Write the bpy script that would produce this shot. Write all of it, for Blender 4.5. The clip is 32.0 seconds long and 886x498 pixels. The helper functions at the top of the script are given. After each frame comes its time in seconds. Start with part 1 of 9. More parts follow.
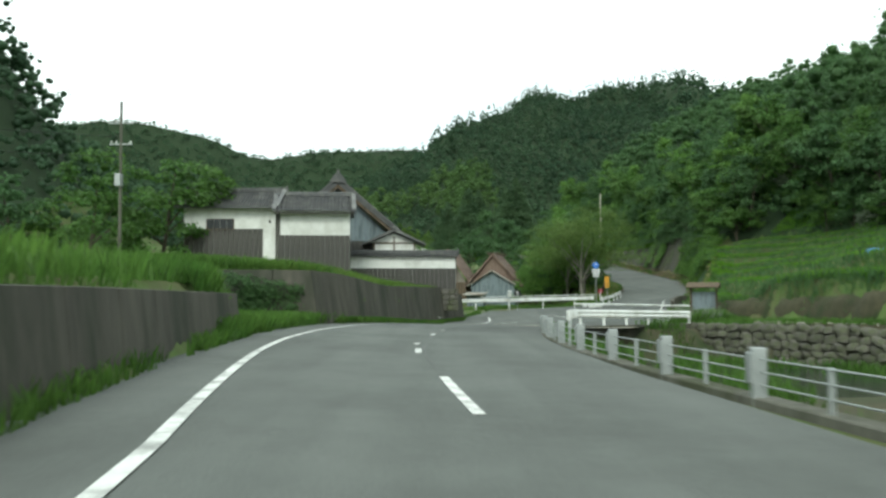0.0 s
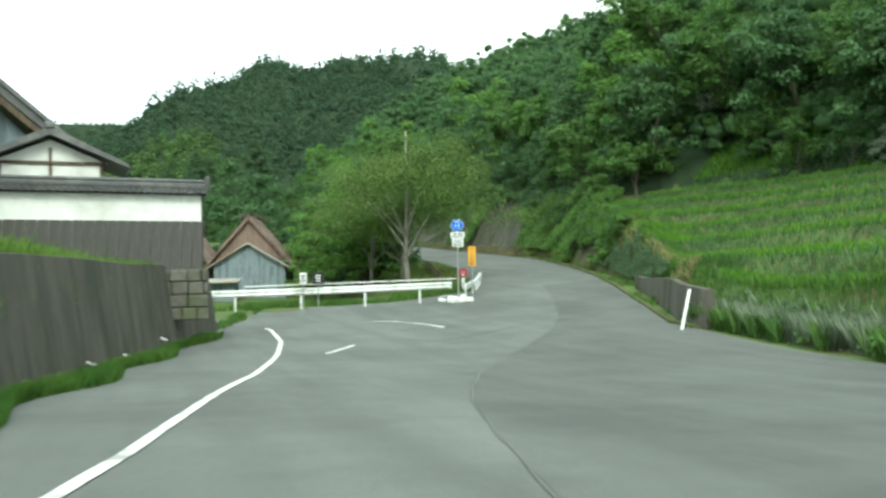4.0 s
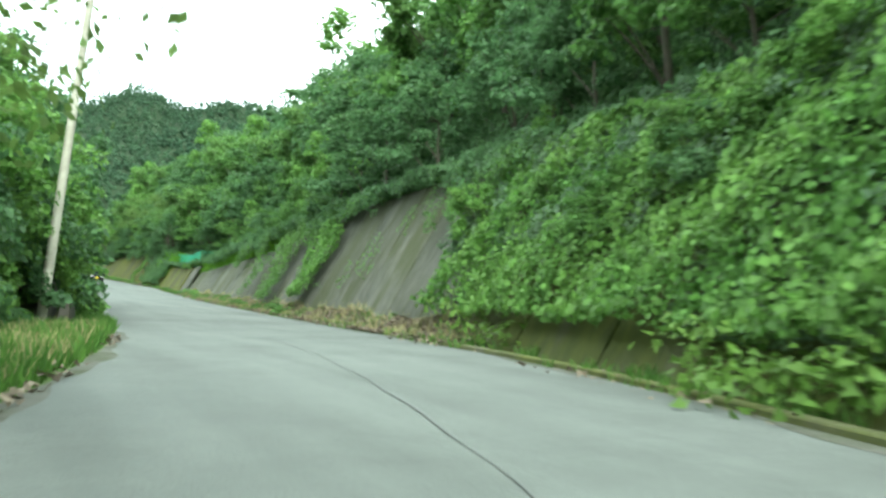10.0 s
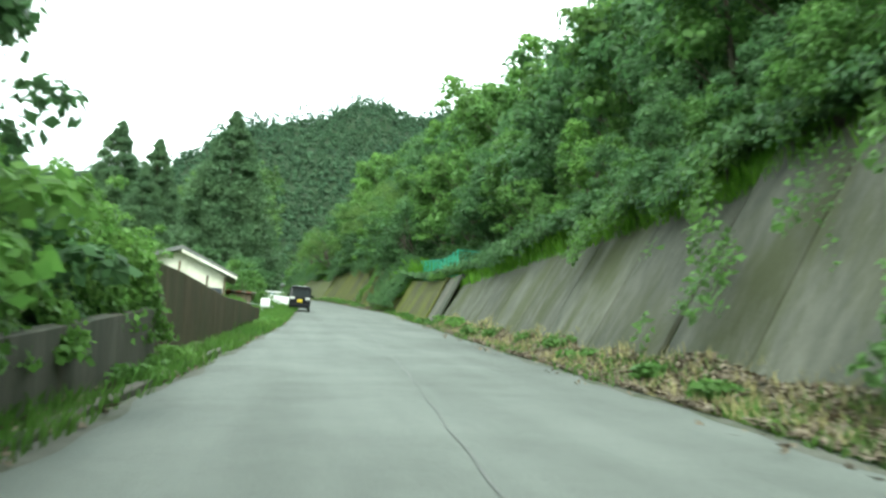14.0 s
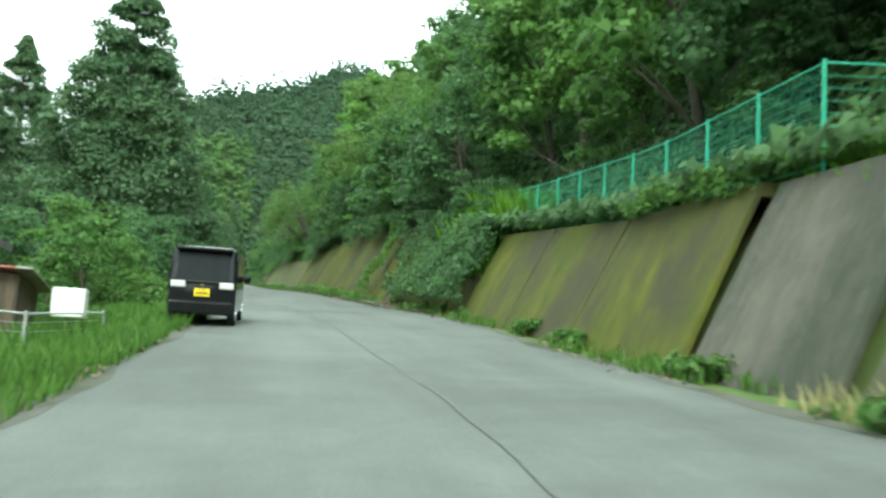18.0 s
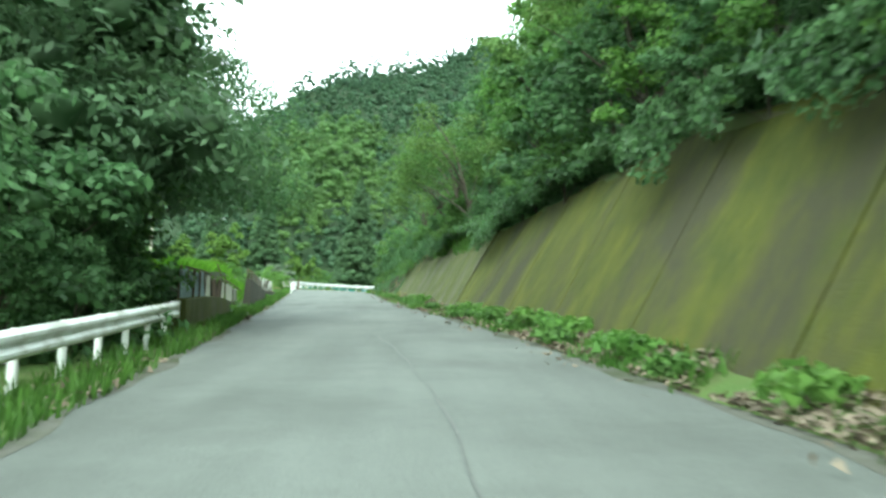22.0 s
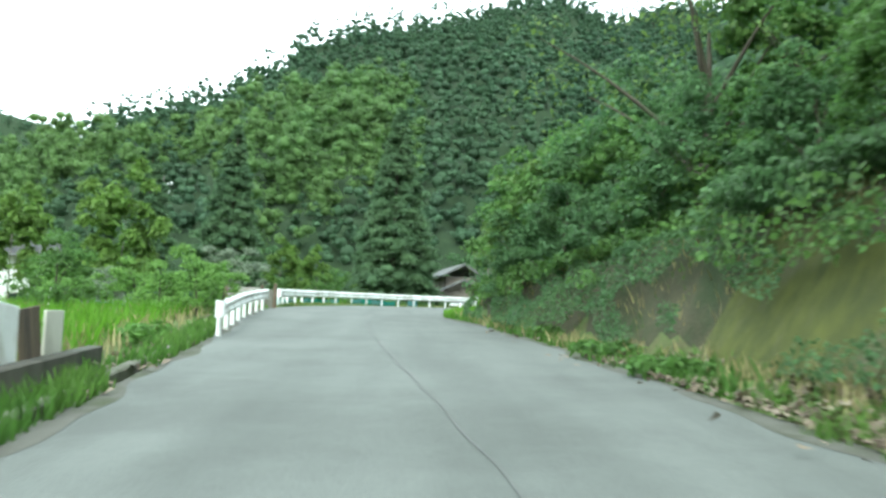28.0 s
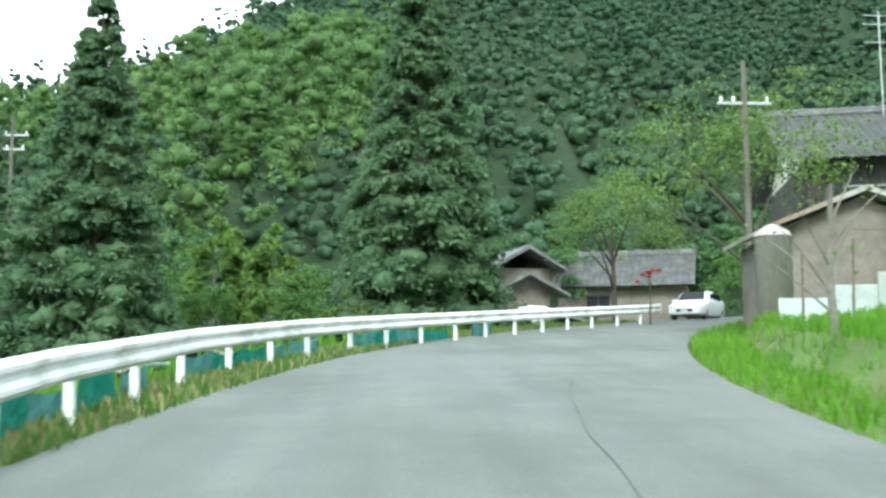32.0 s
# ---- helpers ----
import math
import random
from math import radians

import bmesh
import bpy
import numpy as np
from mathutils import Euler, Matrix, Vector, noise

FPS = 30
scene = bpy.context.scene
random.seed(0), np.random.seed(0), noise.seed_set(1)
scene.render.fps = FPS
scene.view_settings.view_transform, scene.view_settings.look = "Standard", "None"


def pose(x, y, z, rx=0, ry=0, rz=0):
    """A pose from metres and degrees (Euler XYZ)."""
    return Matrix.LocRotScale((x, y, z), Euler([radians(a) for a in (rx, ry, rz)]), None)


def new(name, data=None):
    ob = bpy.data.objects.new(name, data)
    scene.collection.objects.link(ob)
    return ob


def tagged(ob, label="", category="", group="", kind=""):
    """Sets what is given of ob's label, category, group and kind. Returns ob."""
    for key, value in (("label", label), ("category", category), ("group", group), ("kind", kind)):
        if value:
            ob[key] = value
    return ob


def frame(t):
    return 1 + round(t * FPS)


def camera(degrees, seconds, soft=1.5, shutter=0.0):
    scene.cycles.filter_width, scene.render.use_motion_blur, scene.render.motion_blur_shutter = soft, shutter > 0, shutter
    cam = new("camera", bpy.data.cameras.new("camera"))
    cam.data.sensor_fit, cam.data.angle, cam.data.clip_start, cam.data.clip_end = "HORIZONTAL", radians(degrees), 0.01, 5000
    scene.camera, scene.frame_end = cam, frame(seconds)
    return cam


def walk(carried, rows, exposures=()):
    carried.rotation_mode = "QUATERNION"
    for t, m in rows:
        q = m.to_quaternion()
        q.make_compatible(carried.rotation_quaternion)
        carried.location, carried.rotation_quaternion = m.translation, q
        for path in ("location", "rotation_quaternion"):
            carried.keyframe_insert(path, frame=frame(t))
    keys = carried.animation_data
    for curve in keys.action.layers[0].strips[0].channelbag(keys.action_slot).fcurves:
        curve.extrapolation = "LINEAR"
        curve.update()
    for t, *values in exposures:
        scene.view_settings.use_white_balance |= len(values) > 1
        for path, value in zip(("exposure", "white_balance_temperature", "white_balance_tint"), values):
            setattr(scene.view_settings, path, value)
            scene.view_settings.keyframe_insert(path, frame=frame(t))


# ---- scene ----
cam = camera(50.0, 32.0, soft=2.7, shutter=0.35)
PATH = [
    (0, 0.000, -0.000, 1.300, 92.962, 0.183, -0.206),
    (0.5, -0.636, 5.657, 1.376, 92.966, 0.880, -0.370),
    (1, -1.188, 11.318, 1.453, 92.682, 1.548, -0.854),
    (1.5, -1.660, 16.961, 1.491, 92.402, 2.188, -1.661),
    (2, -1.865, 22.569, 1.483, 92.203, 2.328, -2.951),
    (2.5, -1.785, 28.076, 1.505, 92.069, 2.465, -5.761),
    (3, -1.580, 33.602, 1.518, 91.981, 2.207, -9.281),
    (3.5, -1.180, 39.120, 1.499, 91.949, 1.750, -13.154),
    (4, -0.196, 44.493, 1.440, 91.992, 1.053, -16.718),
    (4.5, 1.023, 49.842, 1.371, 91.923, 1.215, -20.151),
    (6.5, 9.049, 69.540, 0.439, 93.843, -0.007, -32.419),
    (7, 11.103, 74.321, 0.682, 94.500, -1.582, -32.401),
    (7.5, 13.138, 78.958, 0.938, 95.555, -3.098, -32.477),
    (8, 15.177, 83.594, 1.353, 96.273, -3.796, -31.844),
    (8.5, 17.009, 88.284, 1.655, 97.012, -4.945, -31.083),
    (9, 18.815, 93.014, 1.964, 97.424, -5.799, -29.119),
    (9.5, 20.306, 97.898, 2.453, 97.499, -5.469, -26.592),
    (10, 21.638, 102.895, 2.753, 97.787, -5.555, -24.277),
    (10.5, 22.932, 107.950, 3.284, 97.788, -4.836, -22.318),
    (11, 24.064, 113.039, 3.592, 97.951, -5.493, -20.485),
    (11.5, 24.980, 118.244, 4.046, 97.737, -5.167, -18.351),
    (12, 25.792, 123.585, 4.308, 97.692, -5.317, -16.157),
    (12.5, 26.300, 128.999, 4.737, 97.461, -5.426, -13.902),
    (13, 26.602, 134.529, 4.950, 97.498, -5.712, -11.885),
    (13.5, 26.719, 140.082, 5.427, 97.373, -5.427, -10.425),
    (14, 27.110, 145.662, 5.882, 97.384, -4.788, -10.293),
    (14.5, 27.340, 151.310, 6.101, 97.491, -4.319, -10.247),
    (16.5, 28.959, 173.748, 7.612, 96.951, -2.758, -10.376),
    (17, 29.301, 179.352, 7.874, 96.967, -3.085, -10.578),
    (17.5, 29.620, 184.863, 8.400, 96.579, -3.209, -10.810),
    (18, 29.967, 190.268, 8.744, 96.655, -3.232, -11.115),
    (18.5, 30.427, 195.614, 9.077, 96.614, -3.364, -11.366),
    (19, 30.667, 201.093, 9.719, 96.456, -3.363, -11.631),
    (19.5, 31.017, 206.565, 10.089, 96.576, -2.697, -11.825),
    (20, 31.277, 212.005, 10.474, 96.523, -2.251, -11.596),
    (20.5, 31.385, 217.324, 11.093, 96.360, -1.964, -9.586),
    (21, 31.335, 222.564, 11.426, 96.214, -1.993, -6.455),
    (21.5, 31.142, 227.669, 11.726, 96.201, -2.545, -4.181),
    (22, 30.732, 232.645, 12.144, 96.244, -2.760, -2.704),
    (22.5, 30.290, 237.535, 12.474, 96.356, -3.466, -1.815),
    (23, 29.912, 242.418, 12.806, 96.546, -3.917, -1.416),
    (23.5, 29.568, 247.216, 13.184, 96.698, -3.939, -1.697),
    (24, 29.174, 251.987, 13.549, 96.665, -4.219, -1.839),
    (24.5, 28.741, 256.711, 13.890, 96.663, -4.133, -1.982),
    (25, 28.356, 261.464, 14.215, 96.645, -3.561, -2.029),
    (25.5, 27.936, 266.255, 14.507, 96.575, -3.385, -2.030),
    (26, 27.486, 271.148, 14.838, 96.510, -3.180, -2.097),
    (26.5, 27.062, 276.023, 15.157, 96.574, -3.335, -2.121),
    (28.5, 25.456, 294.638, 16.569, 96.288, -2.481, -2.245),
    (29, 25.044, 299.161, 16.864, 96.240, -2.398, -2.371),
    (29.5, 24.639, 303.650, 17.150, 96.287, -2.359, -2.367),
    (30, 24.204, 308.101, 17.513, 96.511, -2.361, -2.280),
    (30.5, 23.814, 312.533, 17.894, 96.727, -1.640, -2.208),
    (31, 23.477, 316.960, 18.256, 96.765, -0.697, -2.125),
    (31.5, 23.239, 321.344, 18.641, 96.530, -0.196, -2.511),
    (32, 23.244, 325.691, 18.925, 96.184, 0.113, -3.226),
]
walk(cam, [(r[0], pose(*r[1:])) for r in PATH], [(0, 0.12, 6300, -5), (2, 0.32, 6300, -5), (4, 0.8, 6300, -9), (7, 1.15, 6200, -13), (8, 1.3, 6200, -12), (9, 1.4, 6200, -12), (10, 1.65, 6100, -11), (11, 1.55, 6100, -10), (12, 1.35, 6200, -12), (13, 1.45, 6100, -13), (14, 1.45, 6200, -12), (17, 1.25, 6200, -12), (19, 1.4, 6100, -12), (21, 1.5, 6000, -12), (23, 1.6, 6000, -15), (25, 1.58, 6100, -11), (26, 1.5, 6000, -10), (29, 1.3, 5900, -4), (32, 1.35, 5900, -3)])

# ---- daylight: a bright overcast sky ----
world = bpy.data.worlds.new("world")
scene.world = world
world.use_nodes = True
wn = world.node_tree
wn.nodes.clear()
w_out = wn.nodes.new("ShaderNodeOutputWorld")
w_bg = wn.nodes.new("ShaderNodeBackground")
w_sky = wn.nodes.new("ShaderNodeTexSky")
w_sky.sky_type = "NISHITA"
w_sky.sun_disc = False
w_sky.sun_elevation = radians(40)
w_sky.sun_rotation = radians(192)
w_sky.dust_density = 4.0
w_tc = wn.nodes.new("ShaderNodeTexCoord")
w_noise = wn.nodes.new("ShaderNodeTexNoise")
w_noise.inputs["Scale"].default_value = 2.2
w_noise.inputs["Detail"].default_value = 5
w_ramp = wn.nodes.new("ShaderNodeValToRGB")
w_ramp.color_ramp.elements[0].position, w_ramp.color_ramp.elements[0].color = 0.36, (0.72, 0.72, 0.72, 1)
w_ramp.color_ramp.elements[1].position, w_ramp.color_ramp.elements[1].color = 0.56, (1, 1, 1, 1)
w_mix = wn.nodes.new("ShaderNodeMixRGB")
w_mix.inputs[2].default_value = (9.6, 9.9, 10.0, 1)
wn.links.new(w_tc.outputs["Generated"], w_noise.inputs["Vector"])
wn.links.new(w_noise.outputs["Fac"], w_ramp.inputs["Fac"])
wn.links.new(w_ramp.outputs["Color"], w_mix.inputs[0])
wn.links.new(w_sky.outputs["Color"], w_mix.inputs[1])
wn.links.new(w_mix.outputs["Color"], w_bg.inputs["Color"])
w_bg.inputs["Strength"].default_value = 0.14
wn.links.new(w_bg.outputs["Background"], w_out.inputs["Surface"])
sun_data = bpy.data.lights.new("sun", "SUN")
sun_data.energy, sun_data.angle, sun_data.color = 1.5, radians(18), (1.0, 0.96, 0.9)
sun_ob = new("sun", sun_data)
sun_ob.rotation_euler = (radians(50), 0, radians(-12))

# ---- materials ----


def make_mat(name, c1, c2, rough=0.8, scale=3.0, bump=0.3, c3=None, fine=40.0, island=0.0, metal=0.0, through_light=0.0, obj_rand=0.0, stretch=None):
    """A surface whose colour wanders between c1 and c2 at two scales, with fine relief; c3: stains."""
    m = bpy.data.materials.new(name)
    m.use_nodes = True
    nt = m.node_tree
    b = nt.nodes["Principled BSDF"]
    b.inputs["Roughness"].default_value = rough
    b.inputs["Metallic"].default_value = metal
    b.inputs["Specular IOR Level"].default_value = 0.25
    tc = nt.nodes.new("ShaderNodeTexCoord")
    vec = tc.outputs["Object"]
    if stretch:
        mp = nt.nodes.new("ShaderNodeMapping")
        mp.inputs["Scale"].default_value = stretch
        nt.links.new(vec, mp.inputs["Vector"])
        vec = mp.outputs["Vector"]
    n1 = nt.nodes.new("ShaderNodeTexNoise")
    n1.inputs["Scale"].default_value = scale
    n1.inputs["Detail"].default_value = 6
    n1.inputs["Roughness"].default_value = 0.65
    nt.links.new(vec, n1.inputs["Vector"])
    mr = nt.nodes.new("ShaderNodeMapRange")
    mr.inputs["From Min"].default_value, mr.inputs["From Max"].default_value = 0.3, 0.7
    nt.links.new(n1.outputs["Fac"], mr.inputs["Value"])
    mix = nt.nodes.new("ShaderNodeMixRGB")
    mix.inputs[1].default_value, mix.inputs[2].default_value = (*c1, 1), (*c2, 1)
    nt.links.new(mr.outputs["Result"], mix.inputs[0])
    col = mix.outputs["Color"]
    if c3:
        n3 = nt.nodes.new("ShaderNodeTexNoise")
        n3.inputs["Scale"].default_value = scale * 0.23
        n3.inputs["Detail"].default_value = 7
        n3.inputs["Roughness"].default_value = 0.7
        nt.links.new(vec, n3.inputs["Vector"])
        r3 = nt.nodes.new("ShaderNodeMapRange")
        r3.inputs["From Min"].default_value, r3.inputs["From Max"].default_value = 0.47, 0.62
        nt.links.new(n3.outputs["Fac"], r3.inputs["Value"])
        m3 = nt.nodes.new("ShaderNodeMixRGB")
        m3.inputs[2].default_value = (*c3, 1)
        nt.links.new(r3.outputs["Result"], m3.inputs[0])
        nt.links.new(col, m3.inputs[1])
        col = m3.outputs["Color"]
    if island or obj_rand:
        src = nt.nodes.new("ShaderNodeNewGeometry").outputs["Random Per Island"] if island else nt.nodes.new("ShaderNodeObjectInfo").outputs["Random"]
        amount = island or obj_rand
        mri = nt.nodes.new("ShaderNodeMapRange")
        mri.inputs["To Min"].default_value, mri.inputs["To Max"].default_value = 1 - amount, 1 + amount
        nt.links.new(src, mri.inputs["Value"])
        mu = nt.nodes.new("ShaderNodeMixRGB")
        mu.blend_type = "MULTIPLY"
        mu.inputs[0].default_value = 1
        nt.links.new(col, mu.inputs[1])
        nt.links.new(mri.outputs["Result"], mu.inputs[2])
        col = mu.outputs["Color"]
    nt.links.new(col, b.inputs["Base Color"])
    if bump:
        n2 = nt.nodes.new("ShaderNodeTexNoise")
        n2.inputs["Scale"].default_value = fine
        n2.inputs["Detail"].default_value = 3
        nt.links.new(vec, n2.inputs["Vector"])
        bp = nt.nodes.new("ShaderNodeBump")
        bp.inputs["Strength"].default_value = bump
        bp.inputs["Distance"].default_value = 0.02
        nt.links.new(n2.outputs["Fac"], bp.inputs["Height"])
        nt.links.new(bp.outputs["Normal"], b.inputs["Normal"])
    if through_light:
        tr = nt.nodes.new("ShaderNodeBsdfTranslucent")
        nt.links.new(col, tr.inputs["Color"])
        ms = nt.nodes.new("ShaderNodeMixShader")
        ms.inputs[0].default_value = through_light
        nt.links.new(b.outputs["BSDF"], ms.inputs[1])
        nt.links.new(tr.outputs["BSDF"], ms.inputs[2])
        nt.links.new(ms.outputs["Shader"], nt.nodes["Material Output"].inputs["Surface"])
    return m


def leaf_mat(name, c1, c2, scale=0.25, spread=0.35):
    return make_mat(name, c1, c2, rough=0.55, scale=scale, bump=0, island=spread, through_light=0.5)


def road_wear(m, low=0.86, high=1.1):
    """Long faint streaks along the road and a sprinkle of pale and dark grit."""
    nt = m.node_tree
    b = nt.nodes["Principled BSDF"]
    col = b.inputs["Base Color"].links[0].from_socket
    tc = nt.nodes.new("ShaderNodeTexCoord")
    for stretch, scale, lo, hi in (((1.1, 0.06, 1), 1.0, low, high), ((1, 1, 1), 55.0, 0.8, 1.2), ((0.35, 0.2, 1), 1.0, 0.92, 1.08)):
        mp = nt.nodes.new("ShaderNodeMapping")
        mp.inputs["Scale"].default_value = stretch
        nt.links.new(tc.outputs["Object"], mp.inputs["Vector"])
        nz = nt.nodes.new("ShaderNodeTexNoise")
        nz.inputs["Scale"].default_value = scale
        nz.inputs["Detail"].default_value = 4
        nt.links.new(mp.outputs["Vector"], nz.inputs["Vector"])
        mr = nt.nodes.new("ShaderNodeMapRange")
        mr.inputs["From Min"].default_value, mr.inputs["From Max"].default_value = 0.32, 0.68
        mr.inputs["To Min"].default_value, mr.inputs["To Max"].default_value = lo, hi
        nt.links.new(nz.outputs["Fac"], mr.inputs["Value"])
        mu = nt.nodes.new("ShaderNodeMixRGB")
        mu.blend_type = "MULTIPLY"
        mu.inputs[0].default_value = 1
        nt.links.new(col, mu.inputs[1])
        nt.links.new(mr.outputs["Result"], mu.inputs[2])
        col = mu.outputs["Color"]
    nt.links.new(col, b.inputs["Base Color"])
    return m


M_ASPHALT = road_wear(make_mat("asphalt", (0.113, 0.121, 0.113), (0.13, 0.138, 0.129), 0.85, 0.7, 0.5, (0.097, 0.103, 0.096), 90))
M_ASPHALT_DARK = road_wear(make_mat("asphalt_dark", (0.094, 0.1, 0.094), (0.108, 0.114, 0.107), 0.85, 0.9, 0.5, (0.078, 0.083, 0.079), 90))
M_TAR = make_mat("tar", (0.065, 0.067, 0.064), (0.11, 0.113, 0.108), 0.6, 6, 0.2)
M_PAINT = make_mat("road_paint", (0.62, 0.63, 0.6), (0.8, 0.8, 0.78), 0.7, 9, 0.2, (0.3, 0.3, 0.29))
M_EARTH = make_mat("dark_weedy_earth", (0.045, 0.045, 0.026), (0.085, 0.078, 0.046), 0.95, 2.2, 1.0, (0.035, 0.05, 0.02), 14)
M_GRASSGROUND = make_mat("grass_ground", (0.06, 0.1, 0.025), (0.1, 0.15, 0.04), 0.95, 1.2, 0.8, (0.09, 0.08, 0.04), 18)
# dark litter, darkened further so gaps between crowns read as shade
M_FLOORSHADE = make_mat("forest_floor_shade", (0.016, 0.031, 0.014), (0.028, 0.048, 0.02), 0.95, 0.9, 0.9)
M_CONC = make_mat("concrete", (0.075, 0.075, 0.06), (0.17, 0.165, 0.14), 0.9, 2.4, 0.5, (0.065, 0.07, 0.042), 30, stretch=(1, 1, 0.22))
M_CONC_DARK = make_mat("weathered_concrete", (0.065, 0.062, 0.052), (0.125, 0.115, 0.095), 0.92, 1.3, 0.4, (0.045, 0.05, 0.036), 30, stretch=(1.2, 1.2, 0.3))
M_SLAB = make_mat("stained_slope_concrete", (0.045, 0.047, 0.036), (0.11, 0.107, 0.088), 0.92, 1.5, 0.6, (0.046, 0.05, 0.022), 24, obj_rand=0.14, stretch=(1, 1, 0.3))
M_BROWNMOSS = make_mat("brown_stained_concrete", (0.055, 0.044, 0.024), (0.1, 0.08, 0.045), 0.94, 1.4, 0.6, (0.05, 0.056, 0.024), 24, stretch=(1, 1, 0.4))
M_DIRT = make_mat("gutter_dirt", (0.08, 0.078, 0.066), (0.108, 0.106, 0.092), 0.95, 2.5, 0.8, (0.05, 0.058, 0.03), 30)
M_CONC_PALE = make_mat("pale_concrete", (0.36, 0.34, 0.28), (0.46, 0.44, 0.37), 0.9, 1.8, 0.3, (0.27, 0.25, 0.2))
M_MOSS = make_mat("mossy_concrete", (0.05, 0.062, 0.012), (0.105, 0.108, 0.016), 0.95, 1.1, 1.0, (0.052, 0.05, 0.026), 45, stretch=(1.2, 1.2, 0.5))
M_MOSS_GREY = make_mat("mossy_grey_concrete", (0.045, 0.054, 0.018), (0.095, 0.104, 0.025), 0.95, 2.0, 0.9, (0.095, 0.093, 0.06), 40, stretch=(1.2, 1.2, 0.5))
M_STONE = make_mat("field_stone", (0.075, 0.072, 0.062), (0.14, 0.132, 0.115), 0.9, 5, 0.6, (0.08, 0.09, 0.05), 25, obj_rand=0.25)
M_ROCK = make_mat("rock", (0.11, 0.088, 0.06), (0.22, 0.18, 0.13), 0.95, 1.5, 1.0, (0.08, 0.09, 0.04), 8)
M_WHITE = make_mat("white_paint_metal", (0.7, 0.72, 0.71), (0.82, 0.83, 0.82), 0.45, 5, 0.08, (0.5, 0.5, 0.46))
M_GALV = make_mat("galvanised_steel", (0.34, 0.36, 0.36), (0.45, 0.47, 0.47), 0.45, 8, 0.1, metal=0.6)
M_PLASTER = make_mat("white_plaster", (0.7, 0.7, 0.68), (0.8, 0.8, 0.78), 0.9, 2.5, 0.15, (0.58, 0.58, 0.55))
M_BOARD = make_mat("charred_boards", (0.05, 0.048, 0.045), (0.09, 0.085, 0.08), 0.85, 4, 0.4, (0.12, 0.115, 0.105), 20, stretch=(6, 6, 0.6))
M_TILE = make_mat("roof_tile", (0.075, 0.077, 0.08), (0.13, 0.13, 0.13), 0.6, 5, 0.3, (0.17, 0.17, 0.16), obj_rand=0.15)
M_WOOD = make_mat("weathered_wood", (0.1, 0.075, 0.05), (0.17, 0.13, 0.09), 0.85, 3, 0.5, (0.06, 0.05, 0.04), 20, stretch=(6, 6, 0.6))
M_BARK = make_mat("bark", (0.055, 0.045, 0.035), (0.11, 0.095, 0.075), 0.95, 4, 0.8, (0.06, 0.07, 0.04), 18, stretch=(3, 3, 0.7))
M_BARK_PALE = make_mat("pale_bark", (0.15, 0.14, 0.12), (0.24, 0.225, 0.195), 0.95, 4, 0.8, (0.1, 0.1, 0.08), 18)
M_THATCH = make_mat("rusted_tin", (0.14, 0.095, 0.075), (0.23, 0.17, 0.14), 0.8, 1.6, 0.3, (0.08, 0.055, 0.045), 20, stretch=(3, 3, 0.6))
M_BLUEGREY = make_mat("blue_grey_boards", (0.15, 0.19, 0.21), (0.22, 0.26, 0.28), 0.8, 3, 0.3, (0.1, 0.12, 0.13), stretch=(5, 5, 0.7))
M_BLACK = make_mat("black_car_paint", (0.008, 0.008, 0.01), (0.012, 0.012, 0.014), 0.12, 3, 0)
M_RUBBER = make_mat("rubber", (0.015, 0.015, 0.015), (0.03, 0.03, 0.03), 0.8, 20, 0.2)
M_SILVERCAR = make_mat("silver_white_car_paint", (0.62, 0.64, 0.66), (0.68, 0.7, 0.72), 0.25, 3, 0)
M_YELLOW = make_mat("yellow_plate", (0.75, 0.55, 0.02), (0.8, 0.6, 0.03), 0.5, 8, 0)
M_SIGNYELLOW = make_mat("amber_sign", (0.6, 0.3, 0.03), (0.68, 0.36, 0.05), 0.6, 4, 0, (0.5, 0.26, 0.05))
M_SIGNBLUE = make_mat("sign_blue", (0.02, 0.13, 0.5), (0.03, 0.16, 0.55), 0.4, 4, 0)
M_SIGNRED = make_mat("dark_red_sign", (0.22, 0.03, 0.04), (0.28, 0.04, 0.05), 0.5, 6, 0)
M_INK = make_mat("black_ink", (0.02, 0.02, 0.02), (0.03, 0.03, 0.03), 0.6, 8, 0)
M_TAILRED = make_mat("red_lens", (0.4, 0.02, 0.02), (0.5, 0.03, 0.03), 0.2, 8, 0)
M_CHROME = make_mat("chrome", (0.7, 0.7, 0.7), (0.75, 0.75, 0.75), 0.15, 8, 0, metal=1.0)
M_GREENWIRE = make_mat("green_coated_wire", (0.05, 0.32, 0.2), (0.07, 0.38, 0.25), 0.5, 6, 0)
M_GREENNET = make_mat("green_netting", (0.05, 0.3, 0.24), (0.08, 0.4, 0.32), 0.8, 6, 0.3)
M_BLUETARP = make_mat("faded_blue_tarp", (0.2, 0.35, 0.42), (0.3, 0.45, 0.5), 0.6, 2, 0.2)
M_CORR = make_mat("corrugated_tin", (0.28, 0.27, 0.24), (0.4, 0.39, 0.36), 0.6, 2, 0.15, (0.22, 0.16, 0.11), metal=0.3)
M_BROWNWALL = make_mat("brown_plaster", (0.17, 0.15, 0.125), (0.24, 0.215, 0.185), 0.9, 2, 0.3, (0.12, 0.105, 0.09))
M_CREAM = make_mat("cream_wall", (0.55, 0.54, 0.46), (0.64, 0.63, 0.55), 0.85, 2, 0.2, (0.42, 0.41, 0.34))
M_GLASS_DARK = make_mat("window_glass", (0.02, 0.025, 0.03), (0.03, 0.035, 0.04), 0.06, 3, 0)
